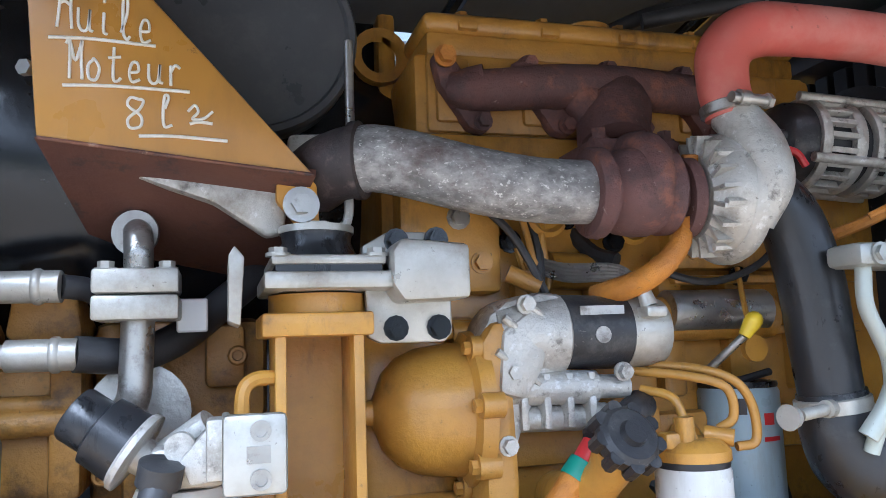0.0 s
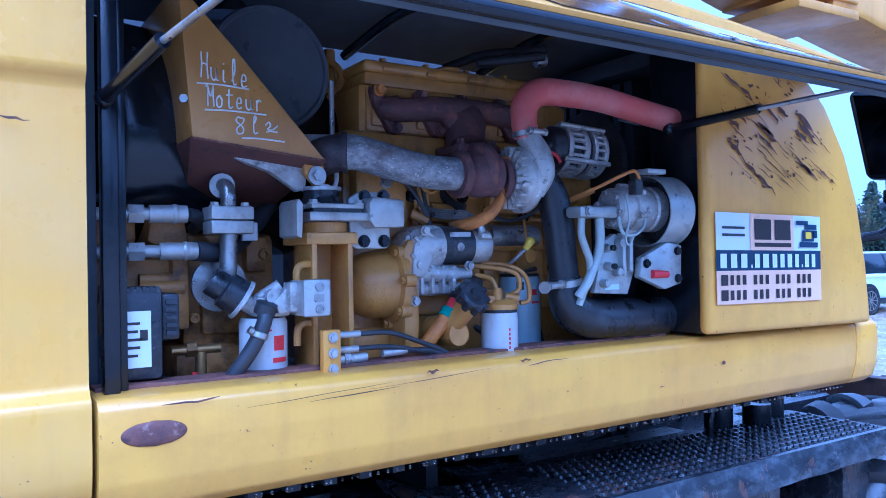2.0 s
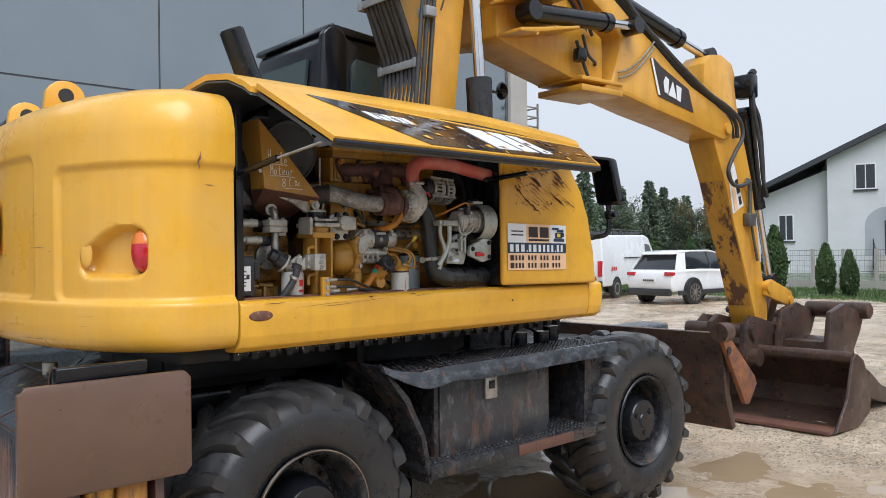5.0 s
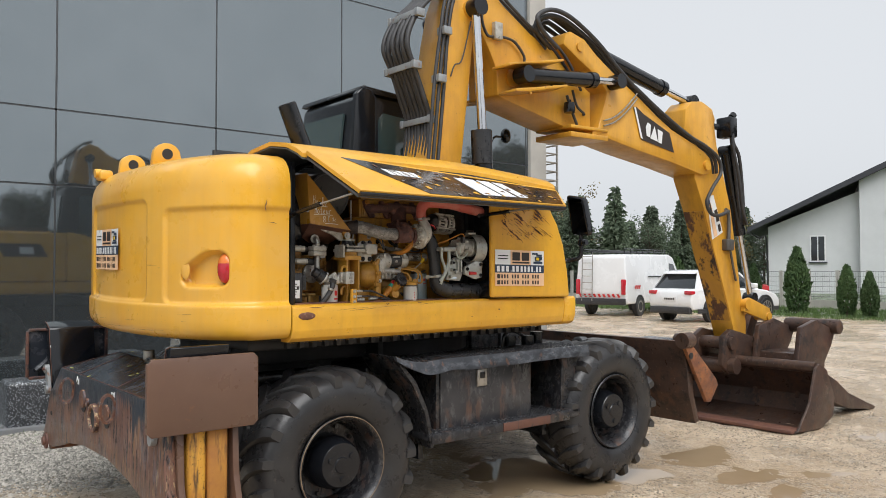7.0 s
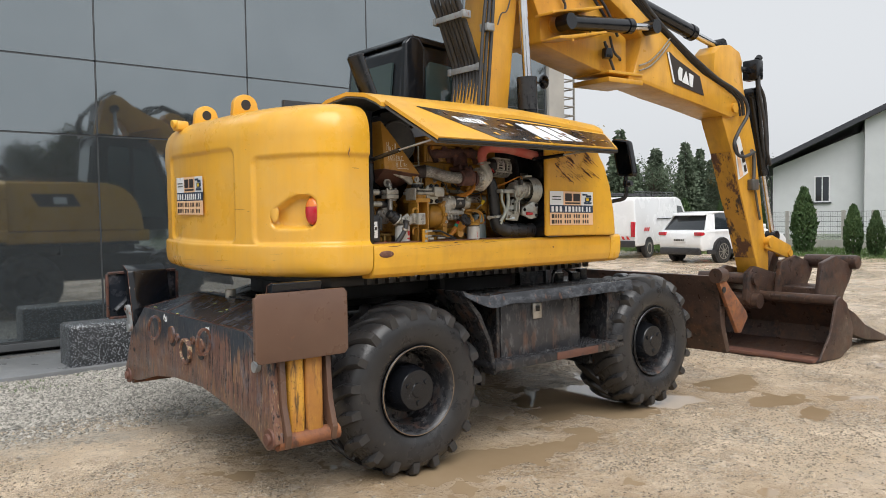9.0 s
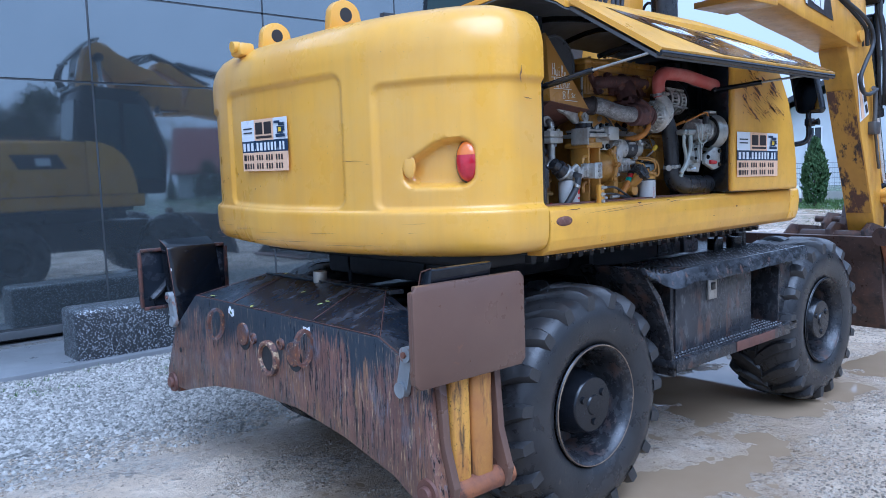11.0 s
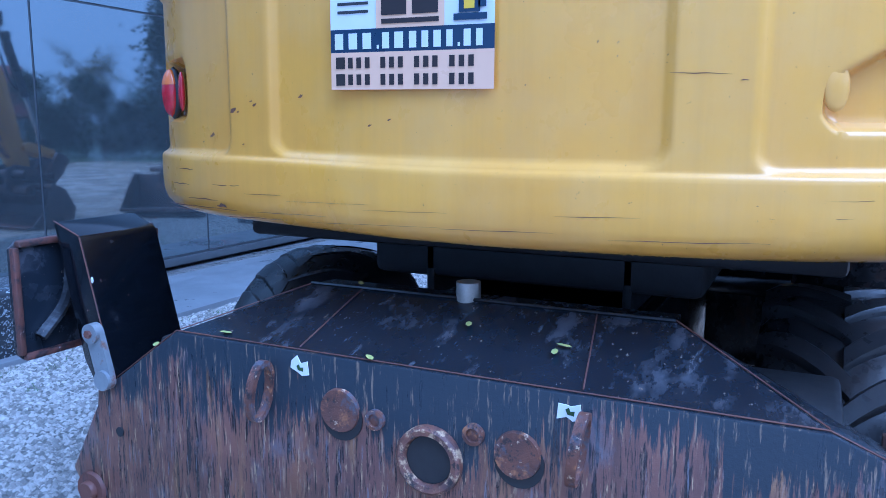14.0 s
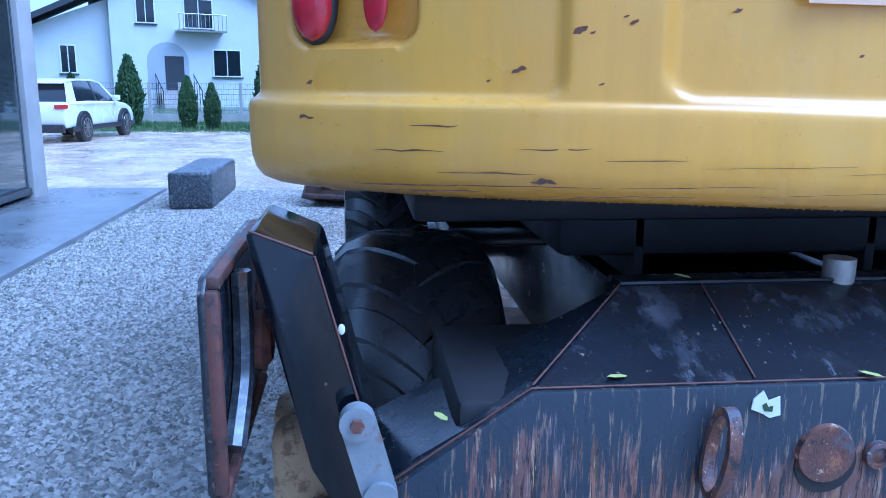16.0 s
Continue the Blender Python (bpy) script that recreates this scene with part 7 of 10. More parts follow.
rod(bm, (0.502, -1.146, 1.766), (0.502, -1.149, 1.766), 0.0105, None, 18)
ep("starter_screw", bm, "steel")
bm = B()
cube(bm, 0.548, 0.578, -1.16, -1.12, 1.785, 1.80, 0.005)
rod(bm, (0.56, -1.145, 1.80), (0.555, -1.14, 1.825), 0.011, 0.008, 12)
ep("terminal_boot", bm, "zinc")
bm = B()
for k in range(5):
    tube(bm, [(0.44, -1.02, 1.87 + 0.004 * k), (0.48, -1.06, 1.845 + 0.005 * k), (0.53, -1.12, 1.84 + 0.004 * k), (0.553, -1.142, 1.822)], 0.0035, 6, 5)
ep("braided_lead", bm, "steel")
# bell housing
bm = B()
lathe(bm, [(0.0, 0), (0.015, 0), (0.016, 0.016), (0.024, 0.020), (0.048, 0.030), (0.066, 0.048), (0.077, 0.072), (0.081, 0.10), (0.083, 0.125), (0.096, 0.130), (0.098, 0.148), (0.0, 0.15)], (0.200, -1.055, 1.684), (1, -0.02, 0), 40)
prism(bm, [(0.335, 1.50), (0.335, 1.765), (0.350, 1.79), (0.372, 1.79), (0.378, 1.60), (0.372, 1.50)], -1.135, -0.95, "xz", 0.010)
for a in (0.1, 0.9, 1.7, -0.7, -1.5, -2.3):
    c = (0.325, -1.057 - 0.096 * math.cos(a), 1.684 + 0.096 * math.sin(a))
    rod(bm, c, (0.352, c[1], c[2]), 0.015, None, 14)
    rod(bm, (c[0] - 0.008, c[1], c[2]), c, 0.009, None, 6)
cube(bm, 0.21, 0.37, -1.03, -0.95, 1.48, 1.80, 0.012)
cube(bm, 0.23, 0.34, -1.06, -1.0, 1.48, 1.58, 0.012)
for z in (1.53, 1.80):
    rod(bm, (0.24, -1.03, z), (0.24, -1.042, z), 0.012, None, 6)
ep("bell_housing", bm, "engine_yellow", "domed yellow flywheel housing")
# mounting column
bm = B()
cube(bm, 0.094, 0.106, -1.165, -1.06, 1.49, 1.785, 0.002)
cube(bm, 0.178, 0.190, -1.165, -1.06, 1.49, 1.785, 0.002)
cube(bm, 0.080, 0.201, -1.17, -1.03, 1.778, 1.804, 0.004)
rod(bm, (0.147, -1.10, 1.80), (0.147, -1.10, 1.826), 0.056, None, 28)
cube(bm, 0.105, 0.18, -1.075, -1.06, 1.49, 1.78)
for z in (1.735, 1.61):
    tube(bm, [(0.10, -1.15, z), (0.075, -1.155, z), (0.062, -1.157, z - 0.012), (0.06, -1.158, z - 0.045)], 0.008, 8, 4)
ep("mount_column", bm, "engine_yellow", "yellow welded engine mount column")
bm = B()
cube(bm, 0.082, 0.225, -1.185, -1.02, 1.828, 1.847, 0.004)
cube(bm, 0.09, 0.215, -1.175, -1.03, 1.855, 1.866, 0.003)
rod(bm, (0.147, -1.10, 1.898), (0.147, -1.10, 1.906), 0.044, None, 28)
rod(bm, (0.147, -1.10, 1.906), (0.147, -1.10, 1.912), 0.02, None, 6)
for x, y in ((0.098, -1.165), (0.205, -1.165)):
    hexbolt(bm, (x, y, 1.866), (0, 0, 1), 0.010, 0.008)
prism(bm, [(0.046, 1.795), (0.058, 1.79), (0.062, 1.86), (0.052, 1.872), (0.046, 1.862)], -1.20, -1.10, "xz", 0.002)
ep("mount_plate", bm, "zinc")
bm = B()
cube(bm, 0.095, 0.21, -1.172, -1.035, 1.847, 1.856)
lathe(bm, [(0.050, 0), (0.044, 0.012), (0.040, 0.022), (0.042, 0.032), (0, 0.032)], (0.147, -1.10, 1.866), (0, 0, 1), 28)
ep("rubber_mount", bm, "black_rubber")
bm = B()
prism(bm, [(0.20, 1.775), (0.215, 1.768), (0.29, 1.768), (0.30, 1.778), (0.30, 1.885), (0.288, 1.897), (0.225, 1.897), (0.195, 1.88)], -1.135, -1.12, "xz", 0.003)
prism(bm, [(0.218, 1.868), (0.228, 1.882), (0.306, 1.876), (0.306, 1.815), (0.23, 1.812), (0.218, 1.83)], -1.195, -1.135, "xz", 0.006)
mp = ep("mount_bracket", bm, "zinc", "bright zinc mount bracket")
bm = B()
for x, z in ((0.232, 1.785), (0.283, 1.785), (0.235, 1.886), (0.283, 1.888)):
    hexbolt(bm, (x, -1.136, z), (0, -1, 0), 0.011, 0.012)
ep("bracket_bolt", bm, "black")
# oil filler housing with marker writing
AF = -1.14
bm = B()
tri = [(-0.147, 1.994), (0.142, 1.960), (-0.06, 2.185), (-0.172, 2.30)]
prism(bm, tri, AF, -0.78, "xz", 0.004)
box_ = ep("tank_box", bm, "tank_yellow", "three-cornered yellow box with marker writing")
# rust-brown underside: its shade is painted in along with the rust
bm = B()
slab_quad(bm, (-0.147, AF + 0.004, 1.994), (0.143, AF + 0.004, 1.960), (0.10, -0.90, 1.87), (-0.10, -0.90, 1.87), 0.01)
slab_quad(bm, (-0.149, AF + 0.004, 1.994), (-0.10, -0.90, 1.87), (-0.10, -0.80, 1.99), (-0.149, -0.80, 1.99), 0.008)
ep("box_floor", bm, "rust_plate")
bm = B()
tube(bm, [(-0.145, AF - 0.001, 1.9925), (-0.08, AF - 0.001, 1.985), (0.02, AF - 0.001, 1.9735), (0.10, AF - 0.001, 1.965), (0.14, AF - 0.001, 1.961)], 0.0022, 6, 3)
ep("worn_edge", bm, "rust")


# marker writing: each letter a few pen strokes in a box one unit wide and high
STROKES = {
    "H": [[(0.1, 1.0), (0.15, 0.5), (0.05, 0.0)], [(0.75, 1.05), (0.7, 0.5), (0.78, 0.02)], [(0.1, 0.5), (0.4, 0.58), (0.75, 0.5)]],
    "u": [[(0.05, 0.5), (0.08, 0.15), (0.3, 0.02), (0.55, 0.12), (0.62, 0.5)], [(0.62, 0.5), (0.62, 0.1), (0.8, 0.05)]],
    "i": [[(0.3, 0.5), (0.3, 0.1), (0.5, 0.05)], [(0.3, 0.72), (0.33, 0.78)]],
    "l": [[(0.15, 0.15), (0.45, 0.6), (0.42, 1.0), (0.25, 0.95), (0.25, 0.2), (0.45, 0.02), (0.6, 0.1)]],
    "e": [[(0.1, 0.25), (0.55, 0.3), (0.5, 0.5), (0.25, 0.5), (0.1, 0.25), (0.25, 0.03), (0.65, 0.1)]],
    "M": [[(0.02, 0.85), (0.2, 0.95), (0.22, 0.0)], [(0.22, 0.9), (0.5, 0.45), (0.8, 0.95)], [(0.8, 0.95), (0.78, 0.5), (0.85, 0.0)]],
    "o": [[(0.35, 0.5), (0.1, 0.35), (0.15, 0.05), (0.5, 0.02), (0.65, 0.3), (0.4, 0.52), (0.3, 0.48)]],
    "t": [[(0.35, 0.85), (0.32, 0.1), (0.55, 0.02), (0.7, 0.1)], [(0.05, 0.58), (0.7, 0.62)]],
    "r": [[(0.15, 0.5), (0.18, 0.0)], [(0.18, 0.35), (0.4, 0.52), (0.65, 0.45)]],
    "8": [[(0.55, 0.9), (0.2, 0.95), (0.1, 0.7), (0.6, 0.4), (0.6, 0.08), (0.2, 0.02), (0.12, 0.3), (0.55, 0.6), (0.7, 0.85), (0.55, 0.92)]],
    "L": [[(0.3, 0.6), (0.5, 0.95), (0.3, 1.0), (0.22, 0.5), (0.3, 0.05), (0.7, 0.1)]],
    "2": [[(0.0, 0.45), (0.3, 0.75), (0.45, 0.45), (0.2, 0.1), (0.7, 0.15), (1.1, 0.5)]],
}


def pen(text, x, z, w, h, step, tilt=-0.1):
    for k, ch in enumerate(text):
        for stroke in STROKES.get(ch, ()):
            bm_ = B()
            tube(bm_, [(x + (k * step + p * w), AF - 0.0012, z + tilt * (k * step + p * w) + q * h) for p, q in stroke], 0.0017, 6, 5)
            ep("marker_stroke", bm_, "chalk")


def bar(x0, z0, x1, z1):
    bm_ = B()
    tube(bm_, [(x0, AF - 0.001, z0), (x0 * 0.6 + x1 * 0.4, AF - 0.001, z0 * 0.6 + z1 * 0.4 + 0.002), (x1, AF - 0.001, z1)], 0.0019, 6, 4)
    ep("marker_line", bm_, "chalk")


pen("Huile", -0.130, 2.114, 0.020, 0.052, 0.0205, -0.14)
bar(-0.137, 2.102, -0.030, 2.100)
pen("Moteur", -0.120, 2.058, 0.020, 0.045, 0.0205, -0.02)
bar(-0.122, 2.050, 0.006, 2.050)
pen("8", -0.060, 2.006, 0.026, 0.036, 0.03, 0)
pen("L", -0.026, 2.008, 0.020, 0.036, 0.03, 0)
pen("2", 0.004, 2.017, 0.024, 0.024, 0.03, 0)
bar(0.006, 2.014, 0.030, 2.015)
bar(-0.046, 1.998, 0.046, 1.996)
bm = B()
lathe(bm, [(0.0, 0.004), (0.08, 0.004), (0.130, 0.002), (0.134, 0.008), (0.142, 0.008), (0.146, 0.0), (0.146, -0.02), (0.140, -0.03), (0.140, -0.35)], (0.075, -0.985, 2.190), (0, -1, 0), 48)
ep("air_filter_drum", bm, "drum", "big dark air filter drum")
bm = B()
prism(bm, [(-0.06, 1.965), (0.03, 1.935), (0.09, 1.895), (0.11, 1.90), (0.115, 1.945), (0.10, 1.965)], -1.10, -1.075, "xz", 0.006)
prism(bm, [(0.12, 2.03), (0.20, 2.035), (0.20, 2.02), (0.165, 2.005), (0.155, 1.97), (0.125, 1.95), (0.115, 1.985)], -1.06, -1.04, "xz", 0.005)
tube(bm, [(0.155, -1.09, 1.96), (0.185, -1.09, 1.955), (0.185, -1.09, 1.915), (0.16, -1.09, 1.90)], 0.006, 8, 4)
ep("cast_hanger", bm, "alu", "grey cast aluminium hanger")
bm = B()
prism(bm, [(0.10, 1.965), (0.146, 1.968), (0.150, 1.90), (0.125, 1.905), (0.10, 1.935)], -1.115, -1.10, "xz", 0.003)
ep("hanger_tab", bm, "yellow_old")
bm = B()
rod(bm, (0.128, -1.116, 1.930), (0.128, -1.122, 1.930), 0.021, None, 24)
rod(bm, (0.128, -1.122, 1.930), (0.128, -1.132, 1.930), 0.012, None, 6)
rod(bm, (0.198, -1.05, 1.985), (0.198, -1.05, 2.16), 0.006, None, 10)
rod(bm, (0.198, -1.05, 2.01), (0.198, -1.05, 2.03), 0.011, None, 6)
rod(bm, (-0.158, -1.128, 2.07), (-0.162, -1.136, 2.07), 0.009, None, 6)
ep("hanger_bolt", bm, "steel")
# hydraulic flange unit and pump side
bm = B()
cube(bm, -0.098, -0.006, -1.095, -1.025, 1.833, 1.861, 0.004)
cube(bm, -0.098, -0.006, -1.095, -1.025, 1.803, 1.831, 0.004)
for x in (-0.085, -0.02):
    hexbolt(bm, (x, -1.075, 1.861), (0, 0, 1), 0.009, 0.009)
fl = ep("split_flange", bm, "zinc", "zinc hydraulic flange on a bent pipe")
bm = B()
tube(bm, [(-0.052, -1.06, 1.855), (-0.052, -1.062, 1.885), (-0.054, -1.05, 1.905), (-0.058, -1.02, 1.91)], 0.0165, 18, 6)
tube(bm, [(-0.052, -1.06, 1.81), (-0.053, -1.06, 1.76), (-0.056, -1.06, 1.715), (-0.075, -1.05, 1.69)], 0.0185, 18, 6)
lathe(bm, [(0.018, 0), (0.027, 0.0), (0.027, 0.008), (0.018, 0.008)], (-0.057, -1.035, 1.908), (-0.2, -1, -0.05), 24)
ep("hydraulic_pipe", bm, "steel")
bm = B()
cube(bm, -0.32, -0.225, -1.0, -0.70, 1.775, 1.860, 0.02, 3)
prism(bm, [(-0.205, 1.79), (-0.195, 1.858), (-0.180, 1.868), (-0.145, 1.868), (-0.130, 1.858), (-0.118, 1.79), (-0.13, 1.782), (-0.19, 1.782)], -0.995, -0.75, "xz", 0.008)
cube(bm, -0.32, -0.14, -0.97, -0.70, 1.595, 1.755, 0.015)
cube(bm, -0.155, -0.118, -0.995, -0.70, 1.60, 1.77, 0.008)
cube(bm, -0.12, 0.10, -0.93, -0.60, 1.55, 1.81, 0.02)
cube(bm, -0.08, 0.04, -0.95, -0.90, 1.58, 1.66, 0.012)
cube(bm, 0.02, 0.07, -0.96, -0.90, 1.72, 1.80, 0.008)
for x, z, r in ((-0.185, 1.85, 0.013), (-0.135, 1.85, 0.013), (-0.27, 1.815, 0.024), (-0.28, 1.69, 0.020), (-0.24, 1.64, 0.014), (0.045, 1.63, 0.014), (-0.10, 1.62, 0.012), (0.06, 1.76, 0.013)):
    lathe(bm, [(r, 0), (r, 0.010), (r * 0.8, 0.014), (r * 0.55, 0.014), (r * 0.5, 0.006), (0, 0.006)], (x, -0.985 if x < -0.1 else -0.955, z), (0, -1, 0), 16)
for z in (1.71, 1.69):
    rod(bm, (-0.22, -0.985, z), (-0.13, -0.985, z), 0.012 if z > 1.7 else 0.017, None, 14)
cube(bm, -0.15, 0.0, -1.0, -0.8, 1.49, 1.56, 0.01)
ep("hydraulic_pump", bm, surf("oily_brown_paint", (0.44, 0.23, 0.045), (0.30, 0.14, 0.03), 8, 0.4, 0, 0.3, 80, layers=(((0.06, 0.035, 0.02), 0.5, 14, 0.15, 0.8, 0.5), BLOTS, SPECKS)), "oily brown-yellow hydraulic pump")
bm = B()
for z, x1 in ((1.845, -0.135), (1.768, -0.115)):
    rod(bm, (-0.31, -1.03, z), (x1 - 0.06, -1.04, z), 0.013, None, 16)
    rod(bm, (-0.25, -1.035, z), (-0.22, -1.037, z), 0.021, None, 6)
    rod(bm, (x1 - 0.075, -1.04, z), (x1, -1.045, z), 0.0185, None, 18)
    lathe(bm, [(0.019, 0), (0.021, 0.003), (0.021, 0.008), (0.019, 0.011)], (x1 - 0.03, -1.043, z), (1, 0, 0), 18)
ep("hose_fitting", bm, "zinc")
bm = B()
tube(bm, [(-0.12, -1.045, 1.768), (-0.06, -1.02, 1.765), (-0.01, -0.985, 1.785), (0.05, -0.95, 1.835), (0.10, -0.90, 1.88)], 0.021, 16, 6)
tube(bm, [(-0.135, -1.045, 1.845), (-0.11, -1.03, 1.842), (-0.095, -1.0, 1.83), (-0.09, -0.93, 1.82)], 0.014, 14, 6)
tube(bm, [(-0.34, -0.95, 1.88), (-0.22, -0.93, 1.885), (-0.10, -0.9, 1.87), (0.02, -0.88, 1.85)], 0.009, 12, 6)
ep("hydraulic_hose", bm, "hose")
bm = B()
cube(bm, -0.012, 0.024, -1.03, -1.012, 1.79, 1.83, 0.002, 1)
ep("hose_tag", bm, "white")
bm = B()
lathe(bm, [(0.058, 0), (0.06, 0.02), (0.03, 0.022)], (-0.055, -0.98, 1.695), (0, -1, 0), 28)
ep("pump_flange", bm, "steel")
# fuel water separator
bm = B()
d = Vector((0.066, -0.012, -0.046)).normalized()
lathe(bm, [(0.0, 0), (0.028, 0), (0.03, 0.004), (0.03, 0.03), (0.038, 0.034), (0.040, 0.072), (0.034, 0.076), (0, 0.076)], (-0.108, -1.115, 1.708), d, 26)
ep("suction_boot", bm, "black_rubber", "black rubber suction boot")
bm = B()
lathe(bm, [(0.041, 0), (0.044, 0.003), (0.044, 0.009), (0.02, 0.012), (0.018, 0.04), (0, 0.04)], Vector((-0.108, -1.115, 1.708)) + d * 0.07, d, 26)
cube(bm, -0.03, 0.045, -1.17, -1.09, 1.628, 1.672, 0.01)
rod(bm, (-0.02, -1.13, 1.655), (0.03, -1.15, 1.69), 0.018, None, 16)
rod(bm, (0.0, -1.165, 1.672), (0.0, -1.185, 1.672), 0.015, None, 16)
prism(bm, [(0.0, 1.66), (0.03, 1.695), (0.05, 1.70), (0.05, 1.64), (0.01, 1.635)], -1.19, -1.17, "xz", 0.003)
cube(bm, 0.025, 0.045, -1.21, -1.17, 1.64, 1.70, 0.004)
ep("separator_head", bm, "alu")
bm = B()
cube(bm, 0.040, 0.100, -1.245, -1.236, 1.630, 1.706, 0.006)
cube(bm, 0.040, 0.048, -1.24, -1.17, 1.632, 1.704, 0.003)
vp = ep("filter_bracket", bm, "zinc", "white scuffed sheet bracket")
bm = B()
for z in (1.69, 1.645):
    lathe(bm, [(0.010, 0), (0.010, 0.004), (0.006, 0.004), (0.006, 0.001), (0, 0.001)], (0.075, -1.245, z), (0, -1, 0), 18)
cube(bm, 0.062, 0.084, -1.2465, -1.2445, 1.660, 1.676)
ep("bracket_screw", bm, "steel")
bm = B()
lathe(bm, [(0.0, 0), (0.046, 0.0), (0.050, 0.006), (0.050, 0.15), (0.046, 0.16), (0.0, 0.16)], (0.0, -1.12, 1.466), (0, 0, 1), 36)
f1 = ep("spin_on_filter", bm, "white_can", "white spin-on fuel filter")
bm = B()
tube(bm, [(-0.018, -1.185, 1.648), (-0.025, -1.195, 1.62), (-0.045, -1.19, 1.575), (-0.075, -1.18, 1.53), (-0.11, -1.16, 1.48)], 0.0155, 14, 6)
lathe(bm, [(0.016, -0.012), (0.022, -0.01), (0.022, 0.012), (0.014, 0.014)], (-0.018, -1.186, 1.648), (0.2, -0.3, 1), 20)
ep("drain_hose", bm, "hose")
bm = B()
lathe(bm, [(0.016, 0), (0.0185, 0.002), (0.0185, 0.012), (0.016, 0.014)], (-0.038, -1.194, 1.59), (0.4, 0, 1), 20)
rod(bm, (-0.058, -1.2, 1.61), (-0.05, -1.2, 1.605), 0.008, None, 10)
ep("hose_clip", bm, "steel")


def can_print(cx, cy, r, z, h, a0, a1, mat):
    bm_ = B()
    n_ = 6
    lo = [bm_.verts.new((cx + (r + 0.0012) * math.cos(a), cy + (r + 0.0012) * math.sin(a), z)) for a in (radians(a0 + (a1 - a0) * k / n_) for k in range(n_ + 1))]
    hi = [bm_.verts.new((v.co.x, v.co.y, z + h)) for v in lo]
    for k in range(n_):
        bm_.faces.new((lo[k], lo[k + 1], hi[k + 1], hi[k]))
    ep("can_print", bm_, mat)


can_print(0.0, -1.12, 0.050, 1.56, 0.03, 275, 305, "red")
can_print(0.0, -1.12, 0.050, 1.535, 0.010, 272, 312, "red")
can_print(0.0, -1.12, 0.050, 1.60, 0.004, 255, 270, "red")
for cx, cy, r, z0, z1, mat in ((0.594, -1.155, 0.046, 1.455, 1.607, "white_can"), (0.757, -1.03, 0.057, 1.50, 1.690, "blue_can")):
    bm = B()
    h = z1 - z0
    lathe(bm, [(0.0, 0), (r * 0.9, 0.0), (r, 0.008), (r, h - 0.006), (r * 0.95, h), (0.0, h)], (cx, cy, z0), (0, 0, 1), 36)
    ep("spin_on_filter", bm, mat)
    bm = B()
    lathe(bm, [(r * 0.96, 0), (r * 0.98, 0.004), (r * 0.96, 0.008), (0, 0.008)], (cx, cy, z1), (0, 0, 1), 36)
    ep("filter_seal", bm, "black_rubber")
can_print(0.757, -1.03, 0.057, 1.64, 0.016, 268, 285, "red")
can_print(0.757, -1.03, 0.057, 1.618, 0.006, 266, 296, "red")
can_print(0.757, -1.03, 0.057, 1.655, 0.022, 225, 245, "ink")
for k in range(5):
    can_print(0.594, -1.155, 0.046, 1.52 + 0.011 * k, 0.007, 262, 268, "red")
bm = B()
lathe(bm, [(0.046, 0), (0.046, 0.012), (0.038, 0.022), (0.03, 0.026), (0.0, 0.026)], (0.617, -1.115, 1.615), (0, 0, 1), 28)
rod(bm, (0.60, -1.13, 1.635), (0.598, -1.13, 1.668), 0.012, None, 12)
rod(bm, (0.632, -1.12, 1.645), (0.66, -1.14, 1.64), 0.011, None, 10)
cube(bm, 0.55, 0.60, -1.08, -1.05, 1.60, 1.68, 0.008)
cube(bm, 0.57, 0.615, -1.135, -1.11, 1.63, 1.65, 0.005)
ep("filter_head", bm, "engine_yellow")
bm = B()
tube(bm, [(0.575, -1.07, 1.73), (0.62, -1.12, 1.725), (0.66, -1.145, 1.71), (0.682, -1.15, 1.68), (0.685, -1.15, 1.635), (0.66, -1.145, 1.628)], 0.006, 10, 6)
tube(bm, [(0.565, -1.08, 1.722), (0.61, -1.13, 1.715), (0.648, -1.15, 1.70), (0.655, -1.15, 1.665), (0.64, -1.14, 1.65)], 0.006, 10, 6)
tube(bm, [(0.598, -1.13, 1.665), (0.59, -1.12, 1.69), (0.565, -1.09, 1.70)], 0.006, 10, 5)
ep("fuel_line", bm, "engine_yellow")
# oil filler cap
bm = B()
axc = Vector((0.1, -0.85, 0.5)).normalized()
o = Vector((0.525, -1.125, 1.638))
lathe(bm, [(0.0, 0), (0.03, 0), (0.036, 0.004), (0.037, 0.02), (0.03, 0.026), (0.016, 0.026), (0.014, 0.034), (0, 0.034)], o, axc, 26)
u, w = basis(axc)
for k in range(9):
    a = 2 * math.pi * k / 9
    c = o + (u * math.cos(a) + w * math.sin(a)) * 0.036
    rod(bm, c, c + axc * 0.022, 0.009, None, 8)
ep("oil_filler_cap", bm, "black_plastic", "black ribbed oil filler cap")
bm = B()
tube(bm, [(0.522, -1.118, 1.628), (0.515, -1.10, 1.60), (0.505, -1.06, 1.575), (0.50, -1.0, 1.56)], 0.026, 16, 5, [0.028, 0.024, 0.03, 0.034])
rod(bm, (0.51, -1.10, 1.555), (0.51, -1.02, 1.55), 0.028, None, 18)
ep("filler_neck", bm, "engine_yellow")
bm = B()
rod(bm, (0.722, -1.16, 1.772), (0.733, -1.165, 1.790), 0.008, 0.012, 12)
ball(bm, (0.735, -1.166, 1.793), 0.012, 12)
ep("dipstick_handle", bm, "yellow_plastic", "yellow dipstick handle")
bm = B()
rod(bm, (0.68, -1.11, 1.715), (0.722, -1.16, 1.772), 0.0055, None, 10)
ep("dipstick_tube", bm, "steel")
bm = B()
